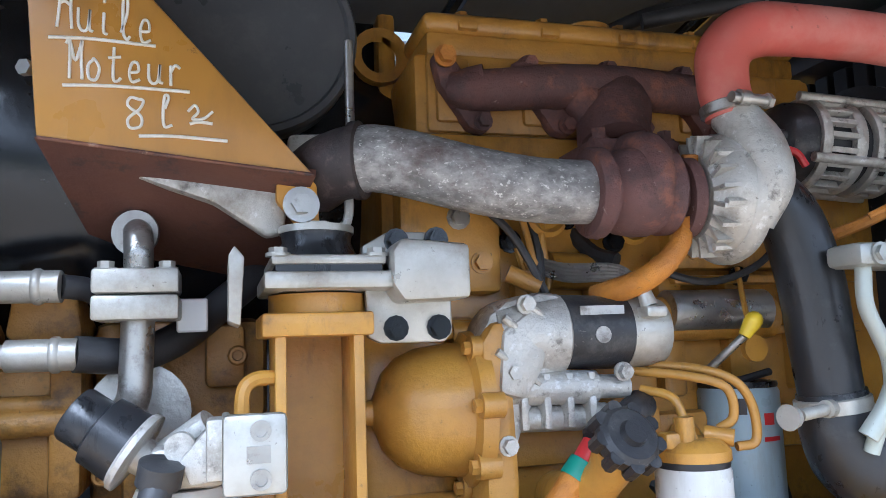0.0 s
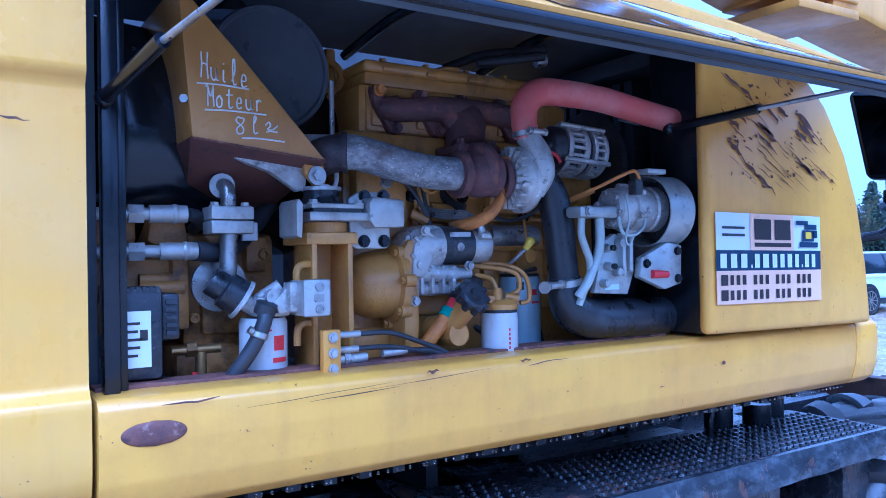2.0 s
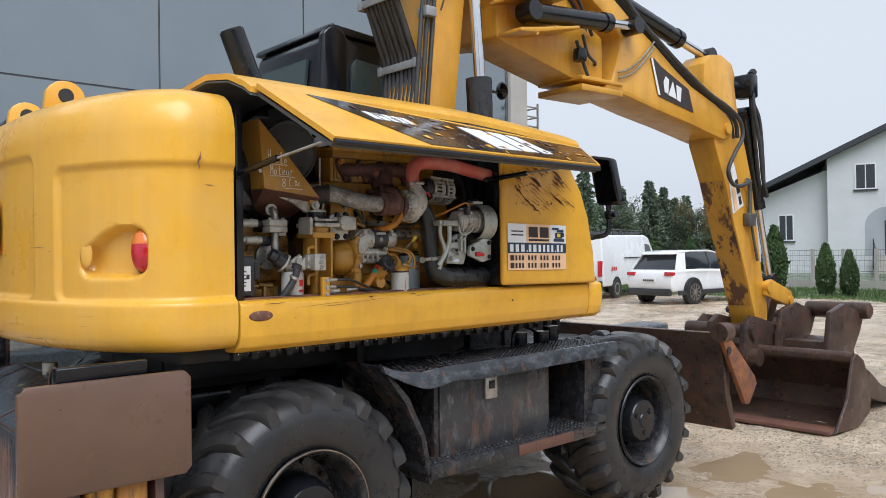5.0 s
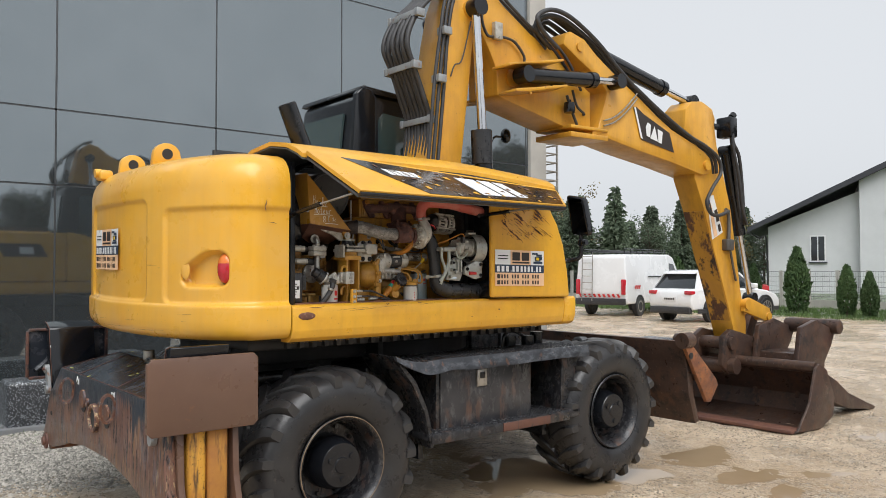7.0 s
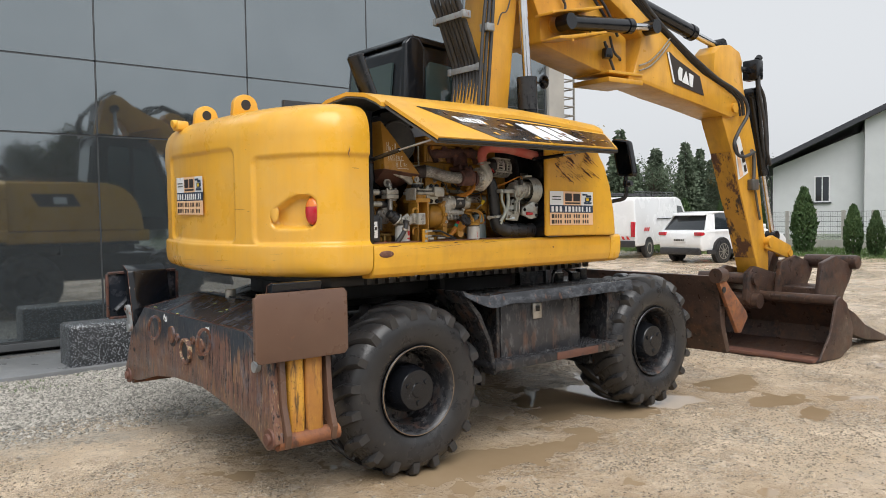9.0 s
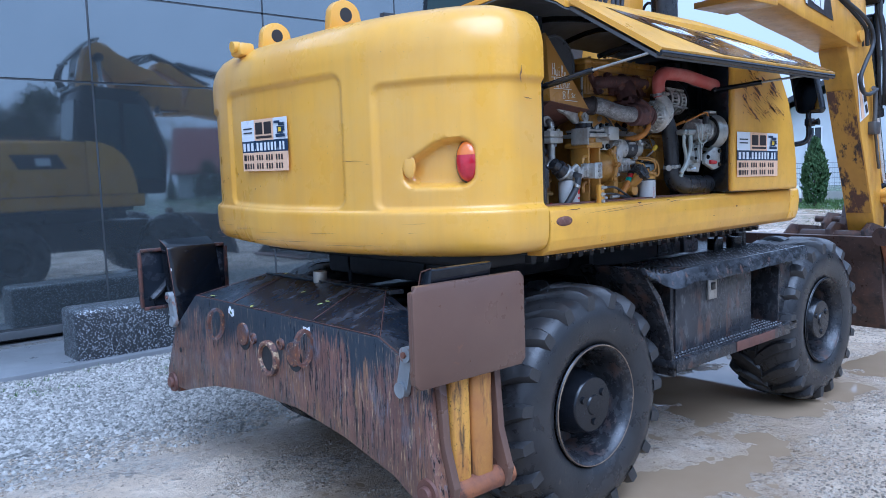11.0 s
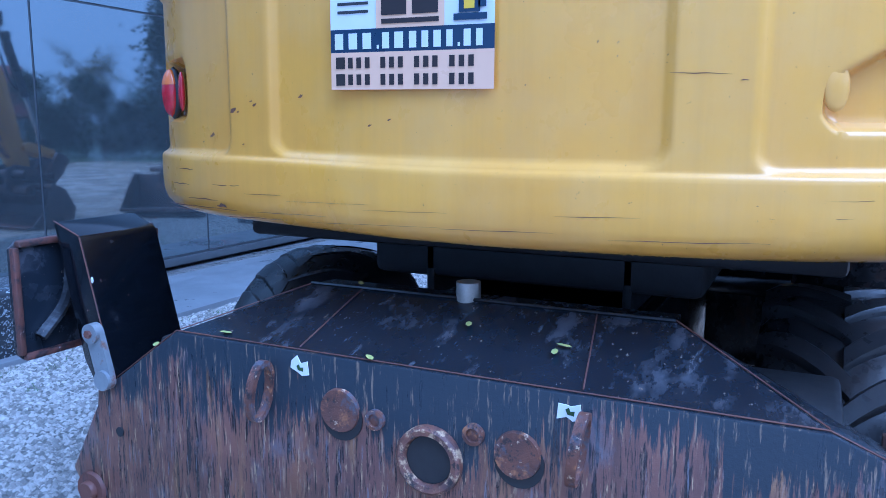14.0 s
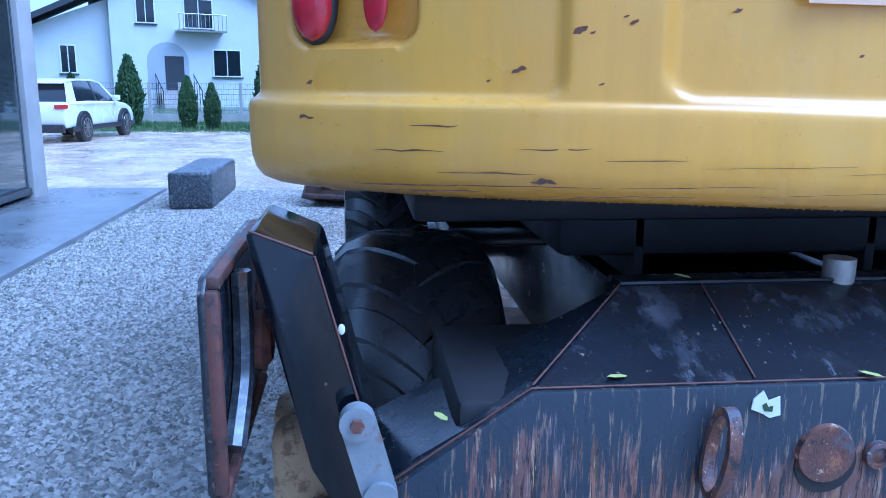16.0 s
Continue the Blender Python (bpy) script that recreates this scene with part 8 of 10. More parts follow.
rod(bm, (0.735, -1.10, 1.745), (0.735, -1.11, 1.745), 0.018, None, 20)
tube(bm, [(0.735, -1.105, 1.76), (0.737, -1.09, 1.80), (0.76, -1.05, 1.86)], 0.004, 8, 4)
ep("breather_cap", bm, "engine_yellow")
# wiring
bm = B()
tube(bm, [(0.33, -1.12, 1.49), (0.375, -1.14, 1.53), (0.415, -1.15, 1.575), (0.44, -1.15, 1.605)], 0.017, 14, 5)
tube(bm, [(0.41, -1.14, 1.565), (0.45, -1.14, 1.60), (0.50, -1.13, 1.615)], 0.008, 10, 5)
ep("orange_conduit", bm, "orange_loom", "orange corrugated wiring conduit")
bm = B()
rod(bm, (0.437, -1.15, 1.602), (0.452, -1.15, 1.62), 0.0185, None, 16)
ep("green_tape", bm, surf("green_tape", (0.03, 0.28, 0.2), (0.02, 0.22, 0.16), 9, 0.5, 0, 0.0))
bm = B()
rod(bm, (0.452, -1.15, 1.62), (0.468, -1.148, 1.64), 0.016, None, 16)
ep("red_tape", bm, "red")
bm = B()
tube(bm, [(0.468, -1.148, 1.638), (0.50, -1.14, 1.655), (0.53, -1.13, 1.672), (0.555, -1.11, 1.68)], 0.02, 14, 5)
lathe(bm, [(0.02, 0), (0.023, 0.002), (0.023, 0.012), (0.02, 0.014)], (0.47, -1.147, 1.64), (0.8, 0.1, 0.6), 18)
ep("cable_boot", bm, "black_plastic")
bm = B()
for k in range(3):
    tube(bm, [(0.43 - 0.01 * k, -1.0, 2.0), (0.40 + 0.03 * k, -1.03, 1.95), (0.42 + 0.02 * k, -1.04, 1.90), (0.44 + 0.015 * k, -1.03, 1.84), (0.45, -1.02, 1.80)], 0.005, 8, 6)
rod(bm, (0.40, -1.06, 1.855), (0.44, -1.07, 1.835), 0.012, None, 12)
for x, z in ((0.45, 1.90), (0.36, 1.92), (0.52, 1.90)):
    rod(bm, (x, -0.965, z), (x, -1.0, z), 0.024, None, 18)
rod(bm, (0.475, -1.02, 1.862), (0.56, -1.02, 1.858), 0.026, None, 18)
ep("injector_line", bm, "engine_yellow")
bm = B()
tube(bm, [(0.42, -1.0, 1.97), (0.45, -1.03, 1.92), (0.455, -1.04, 1.86), (0.448, -1.04, 1.78)], 0.007, 8, 6)
tube(bm, [(0.52, -0.99, 1.93), (0.54, -1.03, 1.885), (0.56, -1.06, 1.87)], 0.012, 8, 6)
tube(bm, [(0.62, -1.0, 1.56), (0.70, -1.02, 1.52), (0.80, -1.04, 1.50)], 0.012, 8, 6)
tube(bm, [(0.75, -1.02, 1.62), (0.80, -1.03, 1.58), (0.82, -1.04, 1.50)], 0.014, 8, 6)
ep("black_loom", bm, "hose")
bm = B()
cube(bm, 0.085, 0.125, -1.235, -1.215, 1.49, 1.60, 0.003)
rod(bm, (0.108, -1.225, 1.585), (0.108, -1.237, 1.585), 0.001, None, 6)
ep("manifold_strip", bm, "yellow_old")
bm = B()
for z in (1.585, 1.553, 1.52):
    lathe(bm, [(0.011, 0), (0.011, 0.004), (0.007, 0.004), (0.007, 0.010), (0, 0.010)], (0.106, -1.236, z), (0, -1, 0), 12)
for z, y in ((1.585, -1.20), (1.552, -1.19)):
    rod(bm, (0.125, y, z), (0.185, y, z), 0.0075, None, 12)
rod(bm, (0.14, -1.18, 1.53), (0.21, -1.18, 1.532), 0.011, None, 12)
rod(bm, (0.155, -1.18, 1.53), (0.17, -1.18, 1.53), 0.016, None, 6)
rod(bm, (0.25, -1.18, 1.535), (0.31, -1.18, 1.537), 0.009, None, 12)
ep("grease_fitting", bm, "zinc")
bm = B()
tube(bm, [(0.185, -1.20, 1.585), (0.26, -1.195, 1.582), (0.33, -1.185, 1.56), (0.42, -1.17, 1.525), (0.48, -1.15, 1.49)], 0.006, 10, 6)
tube(bm, [(0.185, -1.19, 1.552), (0.26, -1.185, 1.55), (0.34, -1.18, 1.535), (0.44, -1.16, 1.51), (0.5, -1.15, 1.485)], 0.006, 10, 6)
tube(bm, [(0.31, -1.18, 1.537), (0.38, -1.175, 1.53), (0.46, -1.16, 1.50)], 0.007, 10, 6)
ep("grease_line", bm, "hose")
# control unit and other things at the rear of the bay
bm = B()
cube(bm, -0.305, -0.215, -1.175, -1.10, 1.525, 1.70, 0.01)
for k in range(7):
    cube(bm, -0.30 + 0.012 * k, -0.294 + 0.012 * k, -1.178, -1.17, 1.69, 1.70)
ecu = ep("control_unit", bm, "black_plastic", "black control unit with a white label")
bm = B()
cube(bm, -0.292, -0.238, -1.1775, -1.1745, 1.55, 1.655)
ep("unit_label", bm, "white")
bm = B()
for k in range(5):
    cube(bm, -0.287, -0.262 + 0.004 * (k % 3), -1.1785, -1.177, 1.57 + 0.015 * k, 1.575 + 0.015 * k)
cube(bm, -0.258, -0.244, -1.1785, -1.177, 1.60, 1.62)
ep("label_bar", bm, "ink")
bm = B()
cube(bm, -0.212, -0.178, -1.15, -1.09, 1.595, 1.685, 0.006)
for k in range(5):
    cube(bm, -0.205, -0.185, -1.156, -1.148, 1.605 + 0.015 * k, 1.613 + 0.015 * k)
ep("plug_connector", bm, "black_plastic")
bm = B()
rod(bm, (-0.18, -1.08, 1.565), (-0.08, -1.08, 1.565), 0.010, None, 12)
rod(bm, (-0.12, -1.08, 1.56), (-0.12, -1.08, 1.51), 0.012, None, 12)
rod(bm, (-0.15, -1.08, 1.565), (-0.13, -1.08, 1.565), 0.016, None, 6)
ep("drain_valve", bm, surf("brass", (0.45, 0.30, 0.10), (0.35, 0.22, 0.08), 9, 0.4, 0.9, 0.1))
bm = B()
rod(bm, (-0.145, -1.13, 1.47), (-0.145, -1.13, 1.505), 0.014, 0.009, 14)
rod(bm, (-0.145, -1.13, 1.505), (-0.145, -1.13, 1.525), 0.006, None, 10)
ep("red_tap", bm, "red")
bm = B()
cube(bm, -0.33, -0.302, -1.235, -1.20, 1.50, 2.34, 0.004)
cube(bm, -0.30, -0.285, -1.21, -1.19, 1.50, 2.34, 0.003)
ep("door_post", bm, "black")
bm = B()
lathe(bm, [(0.0, 0.0), (0.25, 0.0), (0.27, 0.03), (0.27, 0.6)], (-0.335, -0.80, 2.03), (0.9, 0.3, 0.0), 40)
cube(bm, -0.33, 0.30, -0.80, -0.76, 1.85, 2.30, 0.01)
ep("radiator_tank", bm, "black", "black tank at the back of the bay")
bm = B()
cube(bm, -0.262, -0.215, -0.815, -0.802, 1.93, 2.02, 0.002, 1)
ep("warning_label", bm, "white")
bm = B()
for k in range(3):
    cube(bm, -0.252, -0.228, -0.818, -0.814, 1.945 + 0.024 * k, 1.958 + 0.024 * k)
ep("label_bar", bm, "ink")
bm = B()
rod(bm, (-0.185, -0.83, 1.93), (-0.185, -0.83, 2.03), 0.009, None, 12)
ep("sight_glass", bm, "orange_loom")
bm = B()
for z in (1.92, 2.04):
    hexbolt(bm, (-0.185, -0.83, z), (0, -1, 0), 0.012, 0.012)
for x, z in ((-0.10, 1.9), (0.28, 2.12), (0.31, 1.9), (0.26, 2.0)):
    hexbolt(bm, (x, -0.84, z), (0, -1, 0), 0.012, 0.012)
ep("tank_bolt", bm, "steel")
bm = B()
tube(bm, [(0.70, -0.75, 2.30), (0.80, -0.80, 2.34), (0.92, -0.84, 2.36), (1.0, -0.86, 2.37)], 0.014, 12, 5)
tube(bm, [(0.75, -0.85, 2.30), (0.88, -0.90, 2.32), (0.94, -0.92, 2.33)], 0.014, 12, 5)
ep("coolant_hose", bm, "hose")
bm = B()
rod(bm, (0.925, -0.915, 2.325), (0.955, -0.925, 2.332), 0.02, None, 14)
ep("hose_clip", bm, "zinc")
bm = B()
cube(bm, 0.28, 0.31, -0.90, -0.86, 1.95, 2.30, 0.008)
lathe(bm, [(0.03, 0), (0.045, 0.0), (0.045, 0.02), (0.03, 0.02)], (0.28, -0.90, 2.22), (0, -1, 0), 24, False)
ep("lifting_bracket", bm, "engine_yellow")
for i in range(9):
    ep("cooler_fin", cube(B(), 1.22, 1.33, -1.02 + 0.05 * i, -0.985 + 0.05 * i, 1.5, 2.28, 0.002, 1), "dark")
bm = B()
cube(bm, 1.20, 1.21, -1.10, -1.02, 1.72, 2.0, 0.002, 1)
ep("cooler_plate", bm, "steel")

# plugs, ribs and wires on the flank of the engine block
for x, z in ((0.47, 1.935), (0.60, 1.925), (0.72, 1.93), (0.55, 1.60), (0.66, 1.62)):
    bm = B()
    lathe(bm, [(0.0, 0.0), (0.026, 0.0), (0.03, 0.006), (0.024, 0.012), (0.018, 0.006), (0.0, 0.006)], (x, -1.034, z), (0, -1, 0), 22)
    ep("core_plug", bm, "engine_yellow")
for x, z, r in ((0.415, 1.90, 0.012), (0.44, 1.87, 0.010), (0.50, 1.93, 0.010), (0.57, 1.90, 0.012), (0.64, 1.87, 0.010), (0.70, 1.89, 0.012), (0.77, 1.85, 0.011), (0.78, 1.95, 0.012), (0.42, 1.96, 0.010), (0.34, 1.93, 0.012)):
    bm = B()
    hexbolt(bm, (x, -1.036 if x > 0.4 else -1.046, z), (0, -1, 0), r, 0.012)
    ep("block_bolt", bm, random.choice(("engine_yellow", "steel", "black")))
for pts in ([(0.36, -1.06, 1.95), (0.40, -1.07, 1.91), (0.43, -1.075, 1.86), (0.46, -1.07, 1.80)], [(0.40, -1.05, 1.99), (0.44, -1.06, 1.95), (0.50, -1.06, 1.94), (0.57, -1.055, 1.955), (0.66, -1.05, 1.93)], [(0.62, -1.05, 1.86), (0.70, -1.06, 1.84), (0.78, -1.06, 1.86), (0.84, -1.05, 1.90)], [(0.66, -1.05, 1.72), (0.72, -1.06, 1.70), (0.80, -1.05, 1.71)]):
    bm = B()
    tube(bm, pts, 0.0055, 8, 6)
    ep("engine_wire", bm, "hose")
for x0, x1, z in ((0.66, 0.98, 1.845), (0.66, 0.98, 1.77), (0.42, 0.66, 1.955)):
    bm = B()
    cube(bm, x0, x1, -1.043, -1.0, z - 0.006, z + 0.006, 0.003)
    ep("block_rib", bm, "engine_yellow")
bm = B()
rod(bm, (0.64, -1.045, 1.80), (0.80, -1.045, 1.80), 0.03, None, 20)
ep("oil_cooler", bm, "steel", "grey steel oil cooler tube")

# ---- hoses of the boom ----
random.seed(5)
for k in range(8):
    y = -0.30 + 0.043 * k
    q = 0.5 + 0.5 * math.sin(k * 2.1)
    bm = B()
    tube(bm, [(1.36, y, 2.30), (1.40, y, 2.62), (1.435, y, 2.94), (1.38 - 0.02 * q, y, 3.14), (1.275, y, 3.36), (1.235 - 0.05 * q, y, 3.55), (1.31 - 0.03 * q, y, 3.77), (1.48, y, 3.98), (1.72, y, 4.20), (1.90, y, 4.27)], 0.021 - 0.002 * (k % 3), 12, 7)
    part("hydraulic_hose", bm, "hose", exc, "black hydraulic hose curving up the boom")
for k in range(3):
    bm = B()
    tube(bm, [(1.33 + 0.05 * k, -0.392, 2.4), (1.38 + 0.05 * k, -0.395, 2.9), (1.42 + 0.05 * k, -0.395, 3.28), (1.47 + 0.04 * k, -0.395, 3.6), (1.54 + 0.04 * k, -0.395, 3.95), (1.72 + 0.03 * k, -0.395, 4.12), (2.0, -0.395, 4.11 - 0.03 * k)], 0.015, 10, 6)
    part("boom_hose", bm, "hose", exc)
for x, z, y0, y1 in ((1.435, 2.94, -0.34, 0.03), (1.275, 3.36, -0.34, 0.03), (1.31, 3.79, -0.34, 0.03), (1.46, 3.26, -0.43, -0.37), (1.52, 3.66, -0.43, -0.37)):
    bm = B()
    cube(bm, x - 0.04, x - 0.028, y0, y1, z - 0.026, z + 0.026, 0.004)
    cube(bm, x - 0.045, x + 0.04, y0 - 0.02, y0 + 0.02, z - 0.032, z + 0.032, 0.006)
    cube(bm, x - 0.045, x + 0.03, y1 - 0.02, y1 + 0.02, z - 0.032, z + 0.032, 0.006)
    part("hose_clamp", bm, "galvanised", exc)
for k in range(5):
    y = -0.405 + 0.045 * k
    bm = B()
    tube(bm, [(1.95, y, 4.22 - 0.01 * k), (2.2, y, 4.07), (2.55, y, 3.88 + 0.01 * k), (2.80, y - 0.02, 3.80 - 0.02 * k), (2.98, y - 0.03, 3.66 - 0.03 * k), (3.10, y - 0.02, 3.52), (3.2, y, 3.42)], 0.014, 10, 6)
    part("boom_hose", bm, "hose", exc)
for k in range(7):
    y = -0.47 + 0.05 * k
    q = 0.5 + 0.5 * math.sin(k * 2.6 + 1)
    bm = B()
    tube(bm, [(2.80 - 0.03 * k, y, 3.74), (2.58 + 0.03 * q, y, 3.86), (2.54 + 0.05 * k, y, 3.96 + 0.02 * q), (2.72 + 0.03 * k, y, 4.03 + 0.05 * q), (2.96, y, 4.03 + 0.04 * q), (3.25, y, 3.94 + 0.02 * q), (3.47, y, 3.84), (3.68, y, 3.70), (4.0, y, 3.52 + 0.01 * k)], 0.021, 12, 7)
    part("looped_hose", bm, "hose", exc, "looped black hose over the boom joint")
for k in range(4):
    y = -0.475 + 0.05 * k
    bm = B()
    tube(bm, [(3.95, y, 3.55), (4.35, y - 0.01, 3.36), (4.87, y, 3.17 + 0.01 * k), (5.20, y - 0.02, 3.07), (5.42, y - 0.03, 2.96), (5.47, y - 0.03, 2.80), (5.30 - 0.02 * k, y - 0.03, 2.62), (5.20, y - 0.02, 2.46), (5.27, y - 0.02, 2.34), (5.45, y - 0.01, 2.32), (5.68, y, 2.38)][: 11 if k == 0 else 6], 0.020, 12, 7)
    part("stick_hose", bm, "hose", exc)
for a, b in (((5.90, -0.40, 3.42), (6.05, -0.40, 3.05)), ((5.94, -0.36, 3.40), (6.02, -0.36, 2.9)), ((5.86, -0.43, 3.30), (5.99, -0.43, 2.8))):
    bm = B()
    tube(bm, [a, (a[0] + 0.02, a[1], a[2] - 0.2), b, (b[0] + 0.10, b[1] + 0.02, b[2] - 0.35), (6.22, b[1] + 0.04, 2.25)], 0.02, 10, 6)
    part("stick_hose", bm, "hose", exc)
bm = B()
cube(bm, 5.82, 5.96, -0.44, -0.24, 3.26, 3.50, 0.02)
rod(bm, (5.92, -0.38, 3.50), (5.97, -0.38, 3.54), 0.04, None, 12)
cube(bm, 5.55, 5.85, -0.36, -0.30, 3.34, 3.40, 0.01)
part("work_light", bm, "black", exc)
bm = B()
tube(bm, [(5.66, -0.45, 2.40), (5.71, -0.45, 2.36), (5.72, -0.45, 2.20), (5.71, -0.45, 2.05)], 0.022, 12, 5)
cube(bm, 5.64, 5.79, -0.48, -0.40, 1.93, 2.06, 0.015)
tube(bm, [(5.76, -0.44, 1.95), (5.82, -0.44, 1.75), (5.88, -0.44, 1.58)], 0.014, 10, 4)
part("steel_line", bm, surf("dull_steel", (0.16, 0.15, 0.14), (0.1, 0.095, 0.09), 8, 0.5, 0.6, 0.1), exc)
bm = B()
for q in (0.0, 0.05):
    tube(bm, [(3.45, -0.475, 3.10 + q), (3.62, -0.475, 3.16 + q), (3.80, -0.475, 3.28 + q), (3.98, -0.475, 3.44 + q)], 0.008, 8, 4)
part("bent_pipe", bm, "steel", exc)
bm = B()
cube(bm, 2.06, 2.15, -0.43, -0.378, 3.70, 3.85, 0.008)
part("valve_box", bm, "zinc", exc)
bm = B()
tube(bm, [(2.07, -0.40, 3.72), (1.98, -0.41, 3.72), (1.92, -0.41, 3.85), (1.95, -0.40, 4.10)], 0.012, 8, 5)
tube(bm, [(2.14, -0.40, 3.74), (2.30, -0.41, 3.72), (2.42, -0.41, 3.62), (2.43, -0.41, 3.55)], 0.012, 8, 5)
tube(bm, [(2.98, -0.42, 3.34), (3.05, -0.42, 3.20), (3.12, -0.42, 3.08)], 0.014, 8, 5)
tube(bm, [(3.06, -0.42, 3.40), (3.12, -0.42, 3.26), (3.22, -0.42, 3.20)], 0.012, 8, 5)
tube(bm, [(1.58, -0.40, 3.30), (1.62, -0.405, 3.40), (1.70, -0.405, 3.46), (1.80, -0.405, 3.80)], 0.006, 8, 5)
part("thin_hose", bm, "hose", exc)
bm = B()
lathe(bm, [(0.0, 0), (0.05, 0), (0.055, 0.03), (0.05, 0.09), (0, 0.09)], (2.97, -0.46, 3.17), (0, 0, 1), 18)
part("joint_sensor", bm, "black", exc)
bm = B()
slab_quad(bm, (5.33, -0.412, 2.52), (5.46, -0.412, 2.56), (5.65, -0.412, 2.14), (5.43, -0.412, 2.05), -0.004)
st_ = part("stick_sticker", bm, "white", exc, "peeling rental sticker on the stick")
for quad, mat, nm in ((((5.36, 2.45), (5.40, 2.46), (5.53, 2.10), (5.46, 2.08)), "peach", "orange_field"), (((5.34, 2.50), (5.365, 2.51), (5.43, 2.36), (5.40, 2.35)), "navy", "navy_field"), (((5.47, 2.38), (5.52, 2.40), (5.575, 2.27), (5.52, 2.25)), "ink", "emblem_bar"), (((5.54, 2.22), (5.58, 2.235), (5.61, 2.16), (5.565, 2.14)), "ink", "emblem_bar")):
    bm = B()
    slab_quad(bm, *[(x, -0.418, z) for x, z in quad], -0.004)
    part(nm, bm, mat, st_)

# ---- scratches and chips on the paint ----
random.seed(11)


def scratch_at(p, d, length, w, nor, mat="scratch"):
    p, d, nor = Vector(p), Vector(d).normalized(), Vector(nor).normalized()
    side = d.cross(nor).normalized()
    bm_ = B()
    k = 5
    top, low = [], []
    for i in range(k + 1):
        t = i / k
        c = p + d * (length * (t - 0.5)) + side * random.uniform(-0.4, 0.4) * w * min(1.0, length / (6 * w)) + nor * 0.0025
        hw = w * 0.28 * (0.3 + math.sin(math.pi * t)) * random.uniform(0.5, 1.2)
        top.append(bm_.verts.new(c + side * hw))
        low.append(bm_.verts.new(c - side * hw))
    for i in range(k):
        bm_.faces.new((top[i], top[i + 1], low[i + 1], low[i]))
    return part("paint_chip", bm_, mat, exc)


for x, z, l_, w_ in ((0.05, 1.485, 0.30, 0.002), (0.32, 1.492, 0.34, 0.002), (0.12, 1.478, 0.2, 0.003), (0.62, 1.50, 0.12, 0.005), (0.3, 1.506, 0.03, 0.012), (0.55, 1.508, 0.03, 0.01), (1.25, 1.44, 0.015, 0.02), (1.0, 1.4, 0.02, 0.004), (-0.2, 1.50, 0.10, 0.006)):
    scratch_at((x, -1.3085, z), (1, 0, 0.05), l_, w_, (0, -1, 0))
random.seed(21)
for k in range(190):
    x, z = 1.24 + random.random() * 0.5, 1.93 + random.random() * 0.36
    if x - 1.15 > 0.7 - (z - 1.9) * 0.9:
        continue
    big = random.random()
    if big < 0.12:
        scratch_at((x, -1.3465, z), (1, 0, -0.6), random.uniform(0.05, 0.12), random.uniform(0.012, 0.03), (0, -1, 0))
    elif big < 0.55:
        scratch_at((x, -1.347, z), (1, 0, -0.55), random.uniform(0.02, 0.09), random.uniform(0.002, 0.006), (0, -1, 0))
    else:
        scratch_at((x, -1.347, z), (1, 0, -0.3), random.uniform(0.005, 0.022), random.uniform(0.005, 0.02), (0, -1, 0))


def on_rear(y, z):
    """Place and normal on the rear of the counterweight."""
    dy = abs(y - YC)
    pts_ = (CW_LEFT if y > YC else CW_OUT)[::-1]
    for (x0, d0), (x1, d1) in zip(pts_, pts_[1:]):
        if d0 <= dy <= d1:
            f = (dy - d0) / max(1e-6, d1 - d0)
            n_ = Vector((-(d1 - d0), (x1 - x0) * (1 if y > YC else -1), 0)).normalized()
            return Vector((x0 + (x1 - x0) * f, y, z)), n_
    return Vector((-0.5, y, z)), Vector((0, -1 if y < YC else 1, 0))


random.seed(31)
for y, z, l_, w_ in ((0.55, 1.43, 0.16, 0.003), (0.30, 1.42, 0.30, 0.002), (0.72, 1.45, 0.14, 0.004), (0.05, 1.41, 0.25, 0.002), (-0.45, 1.42, 0.2, 0.002), (-0.9, 1.43, 0.18, 0.003), (0.74, 1.385, 0.05, 0.016), (0.45, 1.38, 0.3, 0.003), (0.15, 1.37, 0.4, 0.002), (-1.0, 1.47, 0.16, 0.002), (0.85, 1.40, 0.2, 0.004), (0.95, 1.49, 0.10, 0.006), (1.0, 1.44, 0.16, 0.005), (1.22, 1.50, 0.07, 0.012), (0.80, 1.375, 0.35, 0.004), (1.0, 1.37, 0.25, 0.005), (-0.2, 1.375, 0.3, 0.003), (-0.65, 1.37, 0.35, 0.003), (0.95, 1.36, 0.2, 0.006), (0.6, 1.36, 0.3, 0.004)):
    c, nn = on_rear(y, z)
    scratch_at(c, (-nn.y, nn.x, 0.02), l_, w_, nn)
for y, z, l_, w_ in ((-0.66, 1.745, 0.13, 0.003), (-0.75, 1.73, 0.02, 0.004)):
    c, nn = on_rear(y, z)
    scratch_at(c + nn * -0.008, (-nn.y, nn.x, -0.03), l_, w_, nn)
for y, z, s_ in ((0.10, 1.645, 0.012), (0.16, 1.63, 0.012), (0.60, 1.70, 0.012), (0.585, 1.69, 0.018), (0.64, 1.575, 0.012), (0.40, 1.71, 0.02), (0.85, 1.58, 0.01), (0.80, 1.46, 0.012), (0.794, 1.60, 0.03), (0.683, 1.675, 0.03), (0.955, 1.49, 0.016), (1.21, 1.575, 0.02), (0.66, 1.67, 0.012)):
    c, nn = on_rear(y, z)
    scratch_at(c + nn * -0.012, (-nn.y, nn.x, 0.4), s_, s_ * 0.6, nn)
